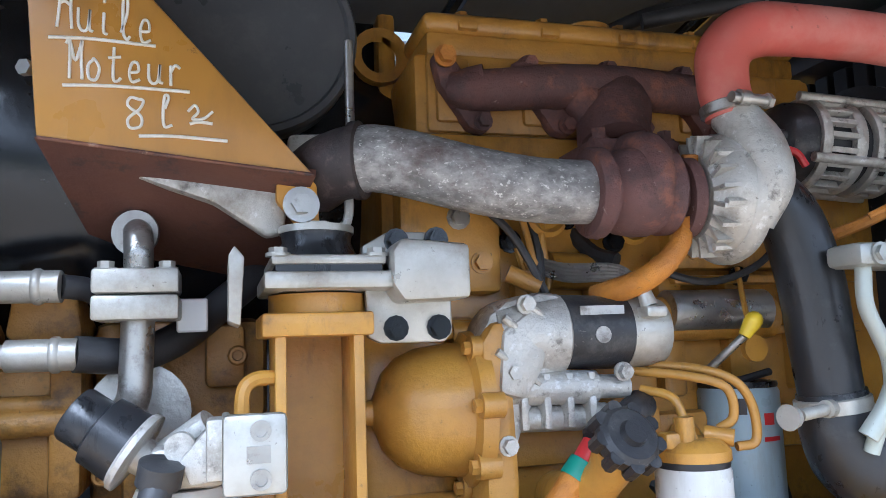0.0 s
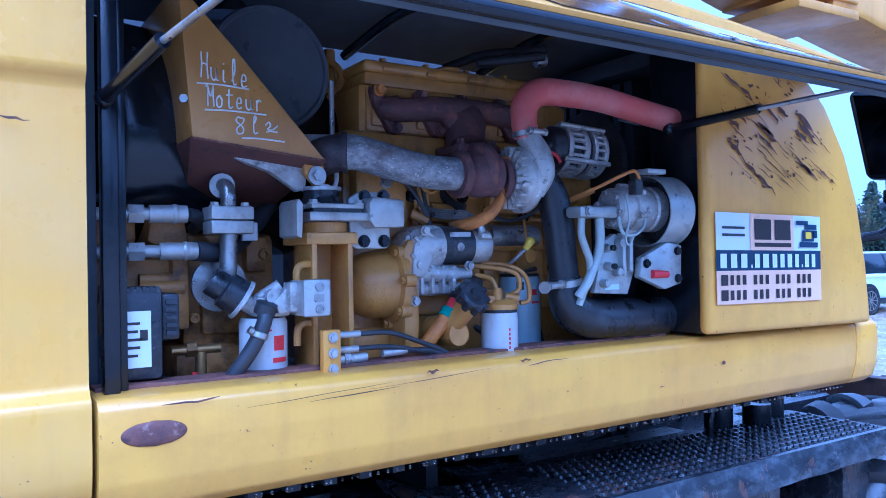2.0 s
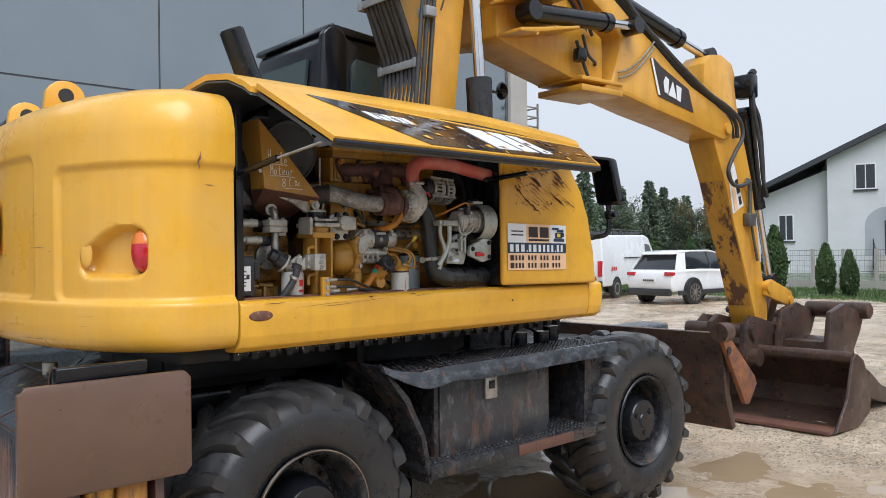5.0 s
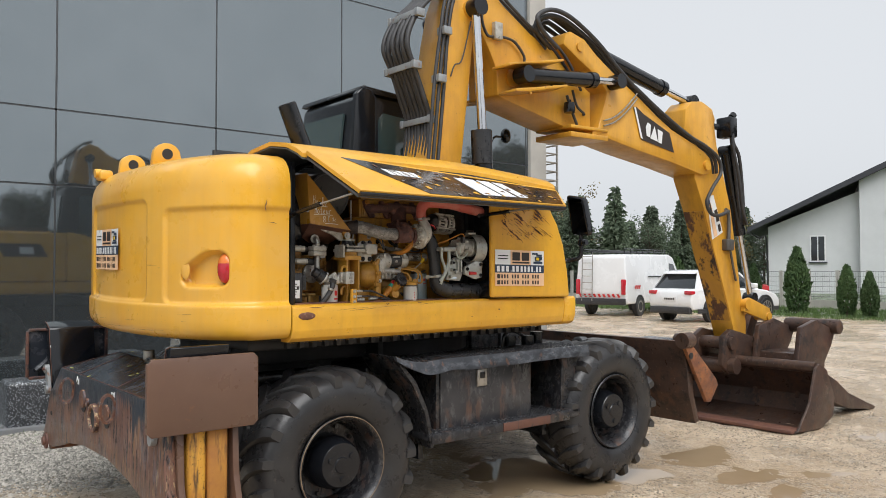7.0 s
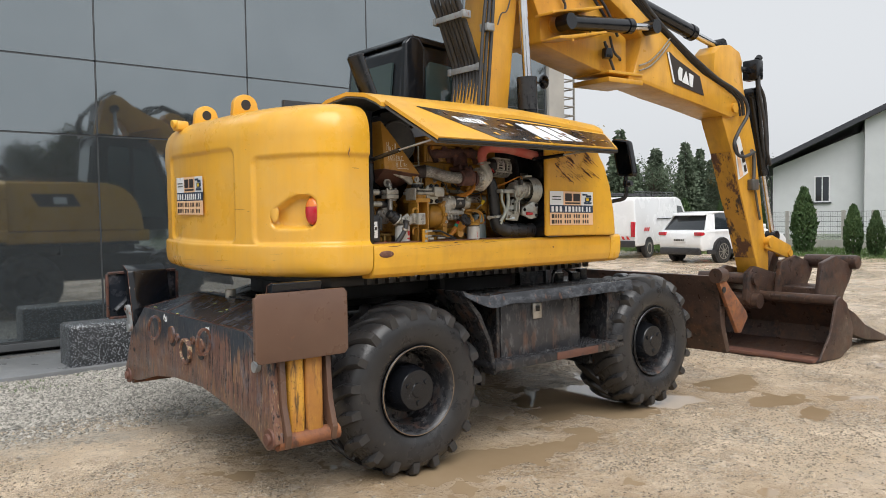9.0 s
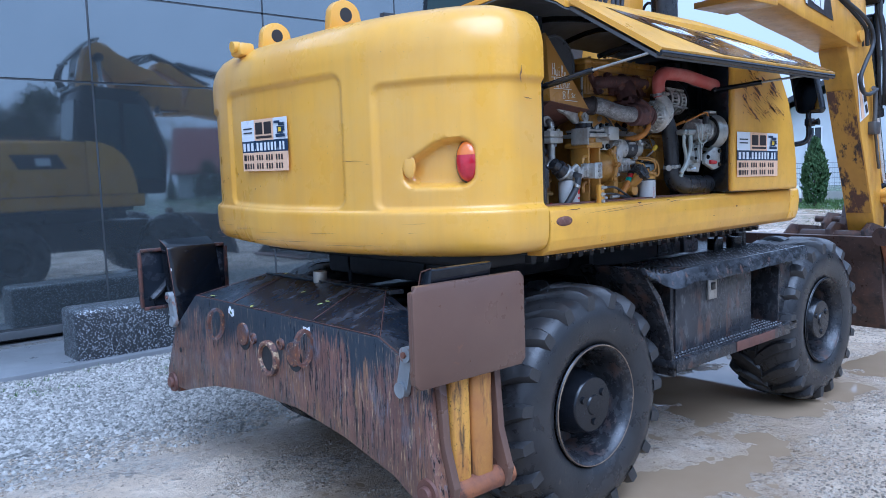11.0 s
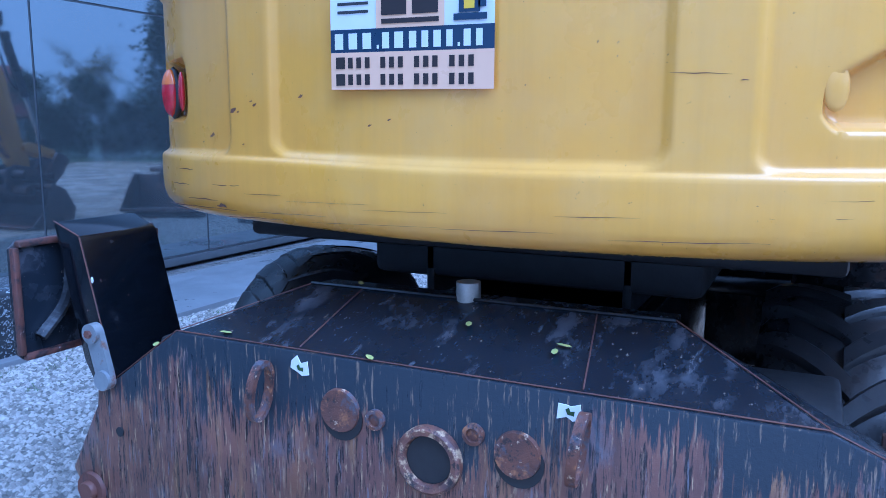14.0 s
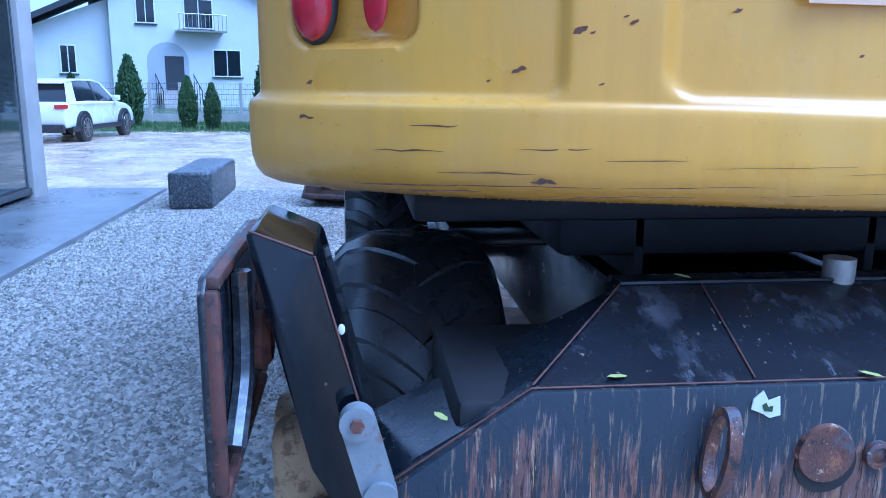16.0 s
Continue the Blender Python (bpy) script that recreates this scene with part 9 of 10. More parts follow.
scratch_at((-0.52, -1.3005, 2.075), (0.05, 0, 1), 0.07, 0.012, (0, -1, 0))
scratch_at((-0.47, -1.29, 1.98), (1, 0, -0.15), 0.05, 0.006, (0, -1, 0))

# ---- rain drops along the lower edges of the body ----
M["water"] = plain("clear_water", (0.95, 0.97, 1.0), 0.02, 0.0, 1.0, 1.33)
bm = B()
ball(bm, (0, 0, 0), 1.0, 8, (1, 1, 1.3))
drop_mesh = bpy.data.meshes.new("water_drop")
bm.to_mesh(drop_mesh)
bm.free()
for f_ in drop_mesh.polygons:
    f_.use_smooth = True
drop_mesh.materials.append(M["water"])
random.seed(41)


def drop_at(x, y, z):
    d_ = new("water_drop", drop_mesh)
    d_.parent = exc
    d_.matrix_basis = Matrix.Translation((x, y, z)) @ Matrix.Scale(random.uniform(0.0016, 0.0032), 4)


for k in range(110):
    drop_at(-0.34 + 2.26 * (k + random.uniform(-0.4, 0.4)) / 110, -1.262, 1.299)
for k in range(130):
    y = -1.0 + 2.05 * (k + random.uniform(-0.4, 0.4)) / 130
    c, nn = on_rear(y, 1.321)
    drop_at(*(c - nn * 0.10 + Vector((0, 0, 0.015 * sstep(-0.2, 0.7, y)))))

# ---- surroundings ----
def car(at):
    ob = thing("parked_car", "white sport utility car parked beyond the yard", "car", at)
    W = 0.95
    low = [(-2.36, 0.40), (-2.43, 0.60), (-2.42, 0.82), (-2.36, 1.00), (-2.22, 1.09), (-1.0, 1.10), (1.05, 1.05), (1.6, 0.99), (2.15, 0.87), (2.38, 0.70), (2.42, 0.45), (2.36, 0.40)]
    bm_ = B()
    prism(bm_, low, -W, W, "xz", 0.07, 3)
    for v in bm_.verts:
        if v.co.x > 1.5 or v.co.x < -1.9:
            v.co.y *= 1 - 0.10 * (min(1.0, (abs(v.co.x) - 1.5) / 0.9))
    body = part("body", bm_, "white_car", ob)
    bm_ = B()
    prism(bm_, [(-2.2, 1.06), (-1.80, 1.58), (-1.2, 1.65), (-0.2, 1.65), (0.3, 1.57), (1.10, 1.03)], -0.86, 0.86, "xz", 0.05, 3)
    for v in bm_.verts:
        v.co.y *= 1 - 0.24 * max(0.0, v.co.z - 1.05) / 0.6
    part("window_band", bm_, "car_glass", body)
    bm_ = B()
    prism(bm_, [(-2.0, 1.56), (-1.93, 1.645), (-1.2, 1.695), (-0.2, 1.695), (0.32, 1.61), (0.28, 1.565), (-0.2, 1.63), (-1.2, 1.635)], -0.665, 0.665, "xz", 0.02, 2)
    part("roof_panel", bm_, "white_car", body)
    for sg in (-1, 1):
        for quad in (((-2.24, 1.06), (-1.72, 1.06), (-1.50, 1.60), (-1.88, 1.58)), ((0.98, 1.03), (1.16, 1.03), (0.36, 1.60), (0.24, 1.60)), ((-0.42, 1.06), (-0.34, 1.06), (-0.36, 1.64), (-0.44, 1.64))):
            bm_ = B()
            lo_, hi_ = [], []
            for x, z in quad:
                yy = 0.868 * (1 - 0.24 * max(0.0, z - 1.05) / 0.6)
                lo_.append(bm_.verts.new((x, sg * yy, z)))
                hi_.append(bm_.verts.new((x, sg * (yy - 0.03), z)))
            bm_.faces.new(lo_)
            bm_.faces.new(hi_)
            for i in range(4):
                bm_.faces.new((lo_[i], lo_[(i + 1) % 4], hi_[(i + 1) % 4], hi_[i]))
            part("pillar", bm_, "white_car" if quad[0][0] != -0.42 else "black_plastic", body)
        bm_ = B()
        cube(bm_, -2.435, -2.12, sg * 0.72 - 0.15, sg * 0.72 + 0.15, 0.90, 1.02, 0.03)
        part("tail_light", bm_, "lamp_red", body)
        bm_ = B()
        cube(bm_, -2.2, 2.2, sg * 0.93 - 0.03, sg * 0.93 + 0.03, 0.30, 0.44, 0.015)
        part("sill_cladding", bm_, "black_plastic", body)
    bm_ = B()
    cube(bm_, -2.46, -2.30, -0.80, 0.80, 0.28, 0.50, 0.04)
    part("rear_bumper", bm_, "black_plastic", body)
    bm_ = B()
    cube(bm_, -2.45, -2.42, -0.27, 0.27, 0.70, 0.81)
    pl = part("number_plate", bm_, "white", body)
    bm_ = B()
    for k in range(6):
        cube(bm_, -2.455, -2.449, -0.2 + k * 0.07, -0.15 + k * 0.07, 0.725, 0.785)
    part("plate_bar", bm_, "ink", body)
    for x in (-1.42, 1.45):
        for s in (-1, 1):
            bm_ = B()
            lathe(bm_, [(0.24, 0), (0.36, 0.02), (0.38, 0.06), (0.38, 0.20), (0.36, 0.24), (0.26, 0.25)], (x, s * 0.74, 0.38), (0, s, 0), 32)
            wh = part("wheel", bm_, "black_rubber", ob)
            bm_ = B()
            lathe(bm_, [(0.265, 0.0), (0.26, 0.012), (0.24, 0.004), (0.06, 0.004), (0.05, 0.014), (0, 0.014)], (x, s * 0.985, 0.38), (0, s, 0), 32)
            for k in range(10):
                a = k * math.pi / 5
                c = Vector((x + 0.15 * math.cos(a), s * 0.99, 0.38 + 0.15 * math.sin(a)))
                cube(bm_, -0.10, 0.10, -0.012, 0.012, -0.012, 0.012, 0, 1, Matrix.Translation(c) @ Matrix.Rotation(-a, 4, "Y"))
            part("rim", bm_, "steel", wh)
            # wheel well shade painted as a dark disc on the body side
            bm_ = B()
            rod(bm_, (x, s * 0.80, 0.40), (x, s * 0.956, 0.40), 0.435, None, 32)
            part("wheel_arch", bm_, "dark", ob)
    bm_ = B()
    cube(bm_, 0.55, 0.75, -1.12, -0.92, 1.08, 1.24, 0.04)
    part("door_mirror", bm_, "white_car", ob)
    return ob


def van(at):
    ob = thing("panel_van", "white panel van with ladder and roof rack", "van", at)
    W = 1.03
    prof = [(-2.85, 0.45), (-2.90, 0.9), (-2.82, 2.15), (-2.72, 2.26), (1.2, 2.30), (1.6, 2.20), (2.15, 1.45), (2.75, 1.22), (2.90, 0.95), (2.90, 0.45)]
    bm_ = B()
    prism(bm_, prof, -W, W, "xz", 0.07, 3)
    for v in bm_.verts:
        if v.co.z > 1.2:
            v.co.y *= 1 - 0.10 * (v.co.z - 1.2) / 1.1
    body = part("body", bm_, "white_car", ob)
    bm_ = B()
    bm_.faces.new([bm_.verts.new((x, -(W * (1 - 0.10 * max(0, z - 1.2) / 1.1) + 0.006), z)) for x, z in ((1.05, 1.30), (1.95, 1.30), (1.55, 1.92), (1.10, 1.95))])
    part("side_window", bm_, "car_glass", body)
    bm_ = B()
    cube(bm_, -1.0, 0.4, -1.045, -1.02, 1.42, 1.46)
    part("door_rail", bm_, "black_plastic", body)
    for y in (-0.99, 0.83):
        bm_ = B()
        cube(bm_, -2.93, -2.80, y, y + 0.16, 0.80, 1.35, 0.02)
        part("tail_light", bm_, "lamp_red", body)
    for k in range(9):
        bm_ = B()
        slab_quad(bm_, (-2.915, -0.80 + 0.19 * k, 0.70), (-2.915, -0.71 + 0.19 * k, 0.70), (-2.925, -0.65 + 0.19 * k, 0.82), (-2.925, -0.74 + 0.19 * k, 0.82), -0.004)
        part("red_stripe", bm_, "red", body)
    bm_ = B()
    for k in range(3):
        slab_quad(bm_, (-2.2 + 0.17 * k, -1.036, 1.0), (-2.1 + 0.17 * k, -1.036, 1.0), (-2.05 + 0.17 * k, -1.036, 1.13), (-2.15 + 0.17 * k, -1.036, 1.13), 0.004)
    part("side_stripe", bm_, "red", body)
    bm_ = B()
    cube(bm_, -2.98, -2.8, -0.98, 0.98, 0.42, 0.66, 0.03)
    part("rear_bumper", bm_, "black_plastic", body)
    bm_ = B()
    for y in (0.30, 0.72):
        rod(bm_, (-2.98, y, 0.55), (-2.90, y, 2.35), 0.018, None, 8)
    for k in range(7):
        rod(bm_, (-2.97 + 0.008 * k, 0.30, 0.75 + 0.24 * k), (-2.97 + 0.008 * k, 0.72, 0.75 + 0.24 * k), 0.014, None, 8)
    part("ladder", bm_, "steel", ob)
    bm_ = B()
    for y in (-0.8, 0.8):
        for z in (2.38, 2.46):
            rod(bm_, (-2.6, y, z), (1.2, y, z), 0.018, None, 8)
    for k in range(8):
        x = -2.55 + 0.52 * k
        rod(bm_, (x, -0.8, 2.38), (x, 0.8, 2.38), 0.018, None, 8)
        for y in (-0.8, 0.8):
            rod(bm_, (x, y, 2.26), (x, y, 2.46), 0.014, None, 8)
    part("roof_rack", bm_, "black", ob)
    for x in (-1.75, 2.0):
        for s in (-1, 1):
            bm_ = B()
            lathe(bm_, [(0.2, 0), (0.33, 0.02), (0.35, 0.06), (0.35, 0.18), (0.33, 0.22), (0.22, 0.22)], (x, s * 0.83, 0.35), (0, s, 0), 28)
            wh = part("wheel", bm_, "black_rubber", ob)
            bm_ = B()
            lathe(bm_, [(0.22, 0.0), (0.2, 0.01), (0.08, -0.03), (0.0, -0.02)], (x, s * 1.052, 0.35), (0, s, 0), 24, False)
            part("rim", bm_, "steel", wh)
            # dark disc on the van's flank paints the wheel well shade
            bm_ = B()
            rod(bm_, (x, s * 0.9, 0.38), (x, s * 1.037, 0.38), 0.40, None, 28)
            part("wheel_arch", bm_, "dark", ob)
    return ob


car(pose(21.7, 9.35, 0, 0, 0, -5))
van(pose(22.85, 13.6, 0, 0, 0, 12))


# white house


def house(at, wall_mat, roof_mat, name_label, mirrored=False):
    """Local frame: x to the right along the front, y into the house, z up."""
    ob = thing("house", name_label, "house", at)
    bm_ = B()
    prism(bm_, [(0, 0), (5.0, 0), (5.0, 6.1), (0, 4.1)], 0.6, 9.0, "xz")
    wall = part("wall", bm_, wall_mat, ob)
    bm_ = B()
    prism(bm_, [(5.0, 0), (14.0, 0), (14.0, 6.9), (9.5, 8.9), (5.0, 7.0)], 0.0, 9.0, "xz")
    part("wall", bm_, wall_mat, ob)
    bm_ = B()
    prism(bm_, [(-1.1, 4.05), (-1.1, 3.75), (9.5, 8.85), (15.2, 6.0), (15.2, 6.3), (9.5, 9.2)], -0.6, 9.6, "xz")
    roof = part("roof", bm_, roof_mat, ob)
    bm_ = B()
    rod(bm_, (-1.1, -0.55, 3.75), (-1.1, 9.5, 3.75), 0.08, None, 8)
    tube(bm_, [(-0.9, 0.0, 3.7), (-0.5, 0.3, 3.4), (-0.1, 0.55, 3.35), (-0.08, 0.55, 0.2)], 0.05, 8, 4)
    part("gutter", bm_, "black_plastic", ob)
    for x, z, w, h, y in ((2.4, 2.0, 0.72, 1.45, 0.6), (6.5, 4.9, 0.95, 1.35, 0.0), (10.8, 1.9, 1.6, 1.5, 0.0), (9.2, 4.7, 1.6, 1.6, 0.0)):
        bm_ = B()
        cube(bm_, x - 0.08, x + w + 0.08, y - 0.04, y + 0.02, z - 0.08, z + h + 0.08)
        fr = part("window", bm_, "white", ob)
        bm_ = B()
        cube(bm_, x, x + w / 2 - 0.03, y - 0.05, y - 0.038, z, z + h)
        part("pane", bm_, "car_glass", fr)
        bm_ = B()
        cube(bm_, x + w / 2 + 0.03, x + w, y - 0.05, y - 0.038, z, z + h)
        part("pane", bm_, "car_glass", fr)
        bm_ = B()
        cube(bm_, x - 0.15, x + w + 0.15, y - 0.12, y + 0.02, z - 0.16, z - 0.08)
        part("sill", bm_, "roof", fr)
    # nearly flush arch in darker wall grey: the porch's shade painted on
    bm_ = B()
    arch = [(6.9, 1.0)] + [(8.1 + 1.2 * math.cos(a), 2.7 + 1.1 * math.sin(a)) for a in [math.pi - k * math.pi / 12 for k in range(13)]] + [(9.3, 1.0)]
    prism(bm_, arch, -0.012, 0.5, "xz")
    part("porch", bm_, surf("shaded_porch_paint", (0.42, 0.44, 0.47), (0.4, 0.42, 0.45), 1, 0.8), ob)
    bm_ = B()
    cube(bm_, 7.9, 9.0, -0.03, -0.014, 1.0, 3.0)
    part("door", bm_, "roof", ob)
    bm_ = B()
    for k in range(6):
        cube(bm_, 7.4, 9.4, -0.4 - 0.32 * k, -0.08 - 0.32 * k, 0, 1.0 - 0.17 * k)
    part("steps", bm_, "concrete", ob)
    bm_ = B()
    for k in range(2):
        x = 7.3 + 2.2 * k
        tube(bm_, [(x, -0.1, 1.95), (x, -2.2, 0.95)], 0.03, 8, 1)
        for j in range(4):
            rod(bm_, (x, -0.2 - 0.65 * j, 0.2), (x, -0.2 - 0.65 * j, 1.9 - 0.31 * j), 0.02, None, 8)
    part("railing", bm_, "black", ob)
    bm_ = B()
    cube(bm_, 8.6, 11.4, -1.1, 0.0, 4.4, 4.5)
    for k in range(12):
        rod(bm_, (8.65 + 0.25 * k, -1.05, 4.5), (8.65 + 0.25 * k, -1.05, 5.4), 0.02, None, 6)
    rod(bm_, (8.6, -1.05, 5.4), (11.4, -1.05, 5.4), 0.03, None, 6)
    part("balcony", bm_, "steel", ob)
    return ob


house(pose(43.2 * 1.15 + 0.4, 19.6 * 1.15 - 0.15, 0, 0, 0, -66) @ Matrix.Scale(1.15, 4), "plaster", "roof", "white rendered house with a dark pitched roof")


def long_house(at):
    """Low house under a long red roof with a gabled bay; x along its front, y into it."""
    ob = thing("house", "white house with a long brick-red tiled roof", "house", at)
    bm_ = B()
    prism(bm_, [(0, 0), (9.5, 0), (9.5, 2.9), (4.75, 7.2), (0, 2.9)], -9.5, 9.5, "yz")
    part("wall", bm_, "plaster", ob)
    for a, b in ((-0.7, 4.75), (10.2, 4.75)):
        bm_ = B()
        prism(bm_, [(a, 2.45), (b, 7.35), (b, 7.6), (a, 2.7)], -10.1, 10.1, "yz")
        part("roof", bm_, "red_roof", ob)
    bm_ = B()
    prism(bm_, [(-2.2, 0), (2.2, 0), (2.2, 3.0), (0, 5.0), (-2.2, 3.0)], -1.4, 3.0, "xz")
    part("bay_wall", bm_, "plaster", ob)
    for sg in (-1, 1):
        bm_ = B()
        prism(bm_, [(sg * 2.7, 2.5), (0, 5.0), (0, 5.25), (sg * 2.7, 2.8)], -1.8, 3.0, "xz")
        part("bay_roof", bm_, "roof", ob)
    for x, z, y in ((-1.2, 1.0, -1.4), (0.2, 1.0, -1.4), (-0.5, 3.2, -1.4), (-7.0, 1.0, 0.0), (-5.0, 1.0, 0.0), (4.5, 1.0, 0.0), (7.0, 1.0, 0.0)):
        bm_ = B()
        cube(bm_, x - 0.06, x + 1.06, y - 0.05, y + 0.02, z - 0.06, z + 1.36)
        fr = part("window", bm_, "white", ob)
        bm_ = B()
        cube(bm_, x, x + 1.0, y - 0.06, y - 0.04, z, z + 1.3)
        part("pane", bm_, "car_glass", fr)
    bm_ = B()
    cube(bm_, 2.8, 3.6, 4.4, 5.2, 6.8, 8.4, 0.02)
    part("chimney", bm_, "red_roof", ob)
    return ob


long_house(pose(43, -68, 0, 0, 0, 29))


def lumps(bm_, rows, rng):
    """Small leaf clumps: three-sided shards at the given places."""
    for c, size, out in rows:
        u_ = Vector((rng.uniform(-1, 1), rng.uniform(-1, 1), rng.uniform(-0.6, 0.6))).normalized()
        v_ = (out + Vector((rng.uniform(-1, 1), rng.uniform(-1, 1), rng.uniform(-1, 1))) * 0.5).normalized()
        w_ = u_.cross(v_).normalized()
        a, b, d_ = c - w_ * size * 0.5, c + w_ * size * 0.5, c + v_ * size
        e = c + v_ * size * 0.55 + u_ * size * 0.25
        va, vb, vd, ve = (bm_.verts.new(p) for p in (a, b, d_, e))
        bm_.faces.new((va, vb, ve))
        bm_.faces.new((vb, vd, ve))
        bm_.faces.new((vd, va, ve))


def conifer(seed, h, r, slim=False):
    rng = random.Random(seed)
    ob = thing("thuja_shrub" if slim else "spruce_tree", "columnar green thuja shrub on the lawn edge" if slim else "dark green spruce at the edge of the yard", "shrub" if slim else "tree")
    bm_ = B()
    rod(bm_, (0, 0, 0), (0, 0, h * 0.96), 0.05 * r + 0.04, 0.01, 8)
    if not slim:
        for k in range(40):
            z = h * (0.08 + 0.9 * k / 40)
            a = rng.uniform(0, 6.28)
            l_ = r * (1 - z / h) * rng.uniform(0.7, 1.0)
            rod(bm_, (0, 0, z), (l_ * math.cos(a), l_ * math.sin(a), z - 0.12 * l_), 0.02, 0.006, 5)
    part("trunk", bm_, "bark", ob)
    bm_ = B()
    rows = []
    if slim:
        for k in range(1500):
            t = rng.random() ** 0.8
            z = h * (0.02 + 0.98 * t)
            rad = r * (math.sin(math.pi * min(1, 0.22 + 0.78 * t)) ** 0.9) * 0.78 * (1 + 0.18 * noise.noise((t * 6, seed, k % 7)))
            a = rng.uniform(0, 6.28)
            rr = rad * rng.uniform(0.75, 1.0)
            rows.append((Vector((rr * math.cos(a), rr * math.sin(a), z)), 0.16 * rng.uniform(0.7, 1.3), Vector((0.4 * math.cos(a), 0.4 * math.sin(a), 1))))
    else:
        tiers = 24
        for k in range(tiers):
            z0 = h * (0.06 + 0.93 * k / tiers)
            rad = r * (1 - 0.97 * k / tiers) ** 0.85 * rng.uniform(0.85, 1.1)
            nb = max(5, int(15 * (1 - k / tiers)) + 4)
            for j in range(nb):
                a = 2 * math.pi * j / nb + rng.uniform(-0.3, 0.3)
                l_ = rad * rng.uniform(0.65, 1.1)
                for q in range(7):
                    f = (q + 1) / 7
                    c = Vector((l_ * f * math.cos(a), l_ * f * math.sin(a), z0 - 0.22 * l_ * f + rng.uniform(-0.12, 0.12)))
                    rows.append((c, rng.uniform(0.3, 0.55) * (1.1 - 0.4 * f), Vector((math.cos(a), math.sin(a), -0.35))))
    lumps(bm_, rows, rng)
    part("crown", bm_, "thuja" if slim else "spruce", ob, angle=5)
    return ob


def broadleaf(seed, h, r, mat):
    rng = random.Random(seed)
    ob = thing("bare_autumn_tree", "thin autumn tree with sparse leaves", "tree")
    bm_ = B()
    tips = []
    tube(bm_, [(0, 0, 0), (0.05 * h * 0.2, 0, h * 0.4), (0, 0.03 * h, h * 0.85)], 0.08, 8, 4, [0.12, 0.08, 0.02])
    for k in range(34):
        a, z = rng.uniform(0, 6.28), h * rng.uniform(0.25, 0.8)
        l_ = r * rng.uniform(0.5, 1.0)
        e = Vector((l_ * math.cos(a), l_ * math.sin(a), z + l_ * rng.uniform(0.3, 0.9)))
        rod(bm_, (0, 0, z), e, 0.03, 0.008, 5)
        tips.append(((Vector((0, 0, z))), e))
    part("trunk", bm_, "bark", ob)
    bm_ = B()
    rows = []
    for k in range(2600):
        s, e = rng.choice(tips)
        c = s.lerp(e, rng.uniform(0.35, 1.1)) + Vector((rng.gauss(0, 0.25), rng.gauss(0, 0.25), rng.gauss(0, 0.25)))
        rows.append((c, rng.uniform(0.10, 0.2), Vector((rng.uniform(-1, 1), rng.uniform(-1, 1), rng.uniform(-1, 1)))))
    lumps(bm_, rows, rng)
    part("crown", bm_, mat, ob, angle=5)
    return ob


def dense_tree(seed, h, r):
    """A full dark tree: trunk, limbs and a crown of uneven clumps with gaps."""
    rng_ = random.Random(seed)
    ob = thing("leafy_tree", "tall dense dark green tree across the yard", "tree")
    bm_ = B()
    tube(bm_, [(0, 0, 0), (0.2, 0.1, h * 0.4), (0, 0, h * 0.9)], 0.2, 8, 4, [0.22, 0.16, 0.03])
    rows = []
    for k in range(60):
        a, t = rng_.uniform(0, 6.28), rng_.uniform(0.10, 0.97)
        rad = r * (0.55 + 0.45 * math.sin(math.pi * min(1.0, 0.15 + 0.85 * t))) * (1.15 - t * 0.75) * rng_.uniform(0.6, 1.05)
        c = Vector((rad * math.cos(a), rad * math.sin(a), h * t))
        rod(bm_, (0, 0, h * t * 0.85), c, 0.04, 0.01, 5)
        for j in range(85):
            p = c + Vector((rng_.gauss(0, 0.55), rng_.gauss(0, 0.55), rng_.gauss(0, 0.5)))
            rows.append((p, rng_.uniform(0.16, 0.38), Vector((math.cos(a), math.sin(a), rng_.uniform(-0.5, 0.8)))))
    part("trunk", bm_, "bark", ob)
    bm_ = B()
    lumps(bm_, rows, rng_)
    part("crown", bm_, "dark_leaf", ob, angle=5)
    return ob


M["dark_leaf"] = surf("dark_tree_leaves", (0.045, 0.062, 0.030), (0.085, 0.085, 0.040), 1.2, 0.8, 0, 0.0, vary=0.25)
full = [dense_tree(61, 10.5, 3.4), dense_tree(62, 9.0, 3.0), dense_tree(63, 12.0, 3.6)]
spruces = [conifer(31, 8.5, 2.4), conifer(32, 7.4, 2.1), conifer(33, 9.4, 2.7)]
shrubs = [conifer(41, 2.5, 0.55, True), conifer(42, 2.2, 0.5, True)]
trees = [broadleaf(51, 8.0, 2.6, "autumn"), broadleaf(52, 6.5, 2.4, "spruce")]
rng = random.Random(77)


def plant(kinds, x, y, s, group):
    src = rng.choice(kinds)
    c = copy_thing(src, pose(x, y, 0, 0, 0, rng.uniform(0, 360)) @ Matrix.Scale(s, 4))
    c.matrix_basis = pose(x, y, 0, 0, 0, rng.uniform(0, 360)) @ Matrix.Scale(s, 4)
    c["group"] = group
    return c


# spruce row behind the vehicles
for k in range(64):
    f = k / 63
    plant(spruces + trees[1:], 26 + 40 * f + rng.uniform(-1.5, 1.5), 37 - 5 * f + rng.uniform(-3, 5), rng.uniform(0.55, 0.92), "spruces behind the yard")
for k in range(10):
    plant(trees, 20 + 3.2 * k + rng.uniform(-1, 1), 40 + rng.uniform(-2, 3), rng.uniform(0.8, 1.3), "trees behind the yard")
for k in range(5):
    plant(trees[:1], 58 + 5 * k, 30 - 3 * k, rng.uniform(0.6, 0.8), "autumn trees by the house")
# thuja row along the lawn
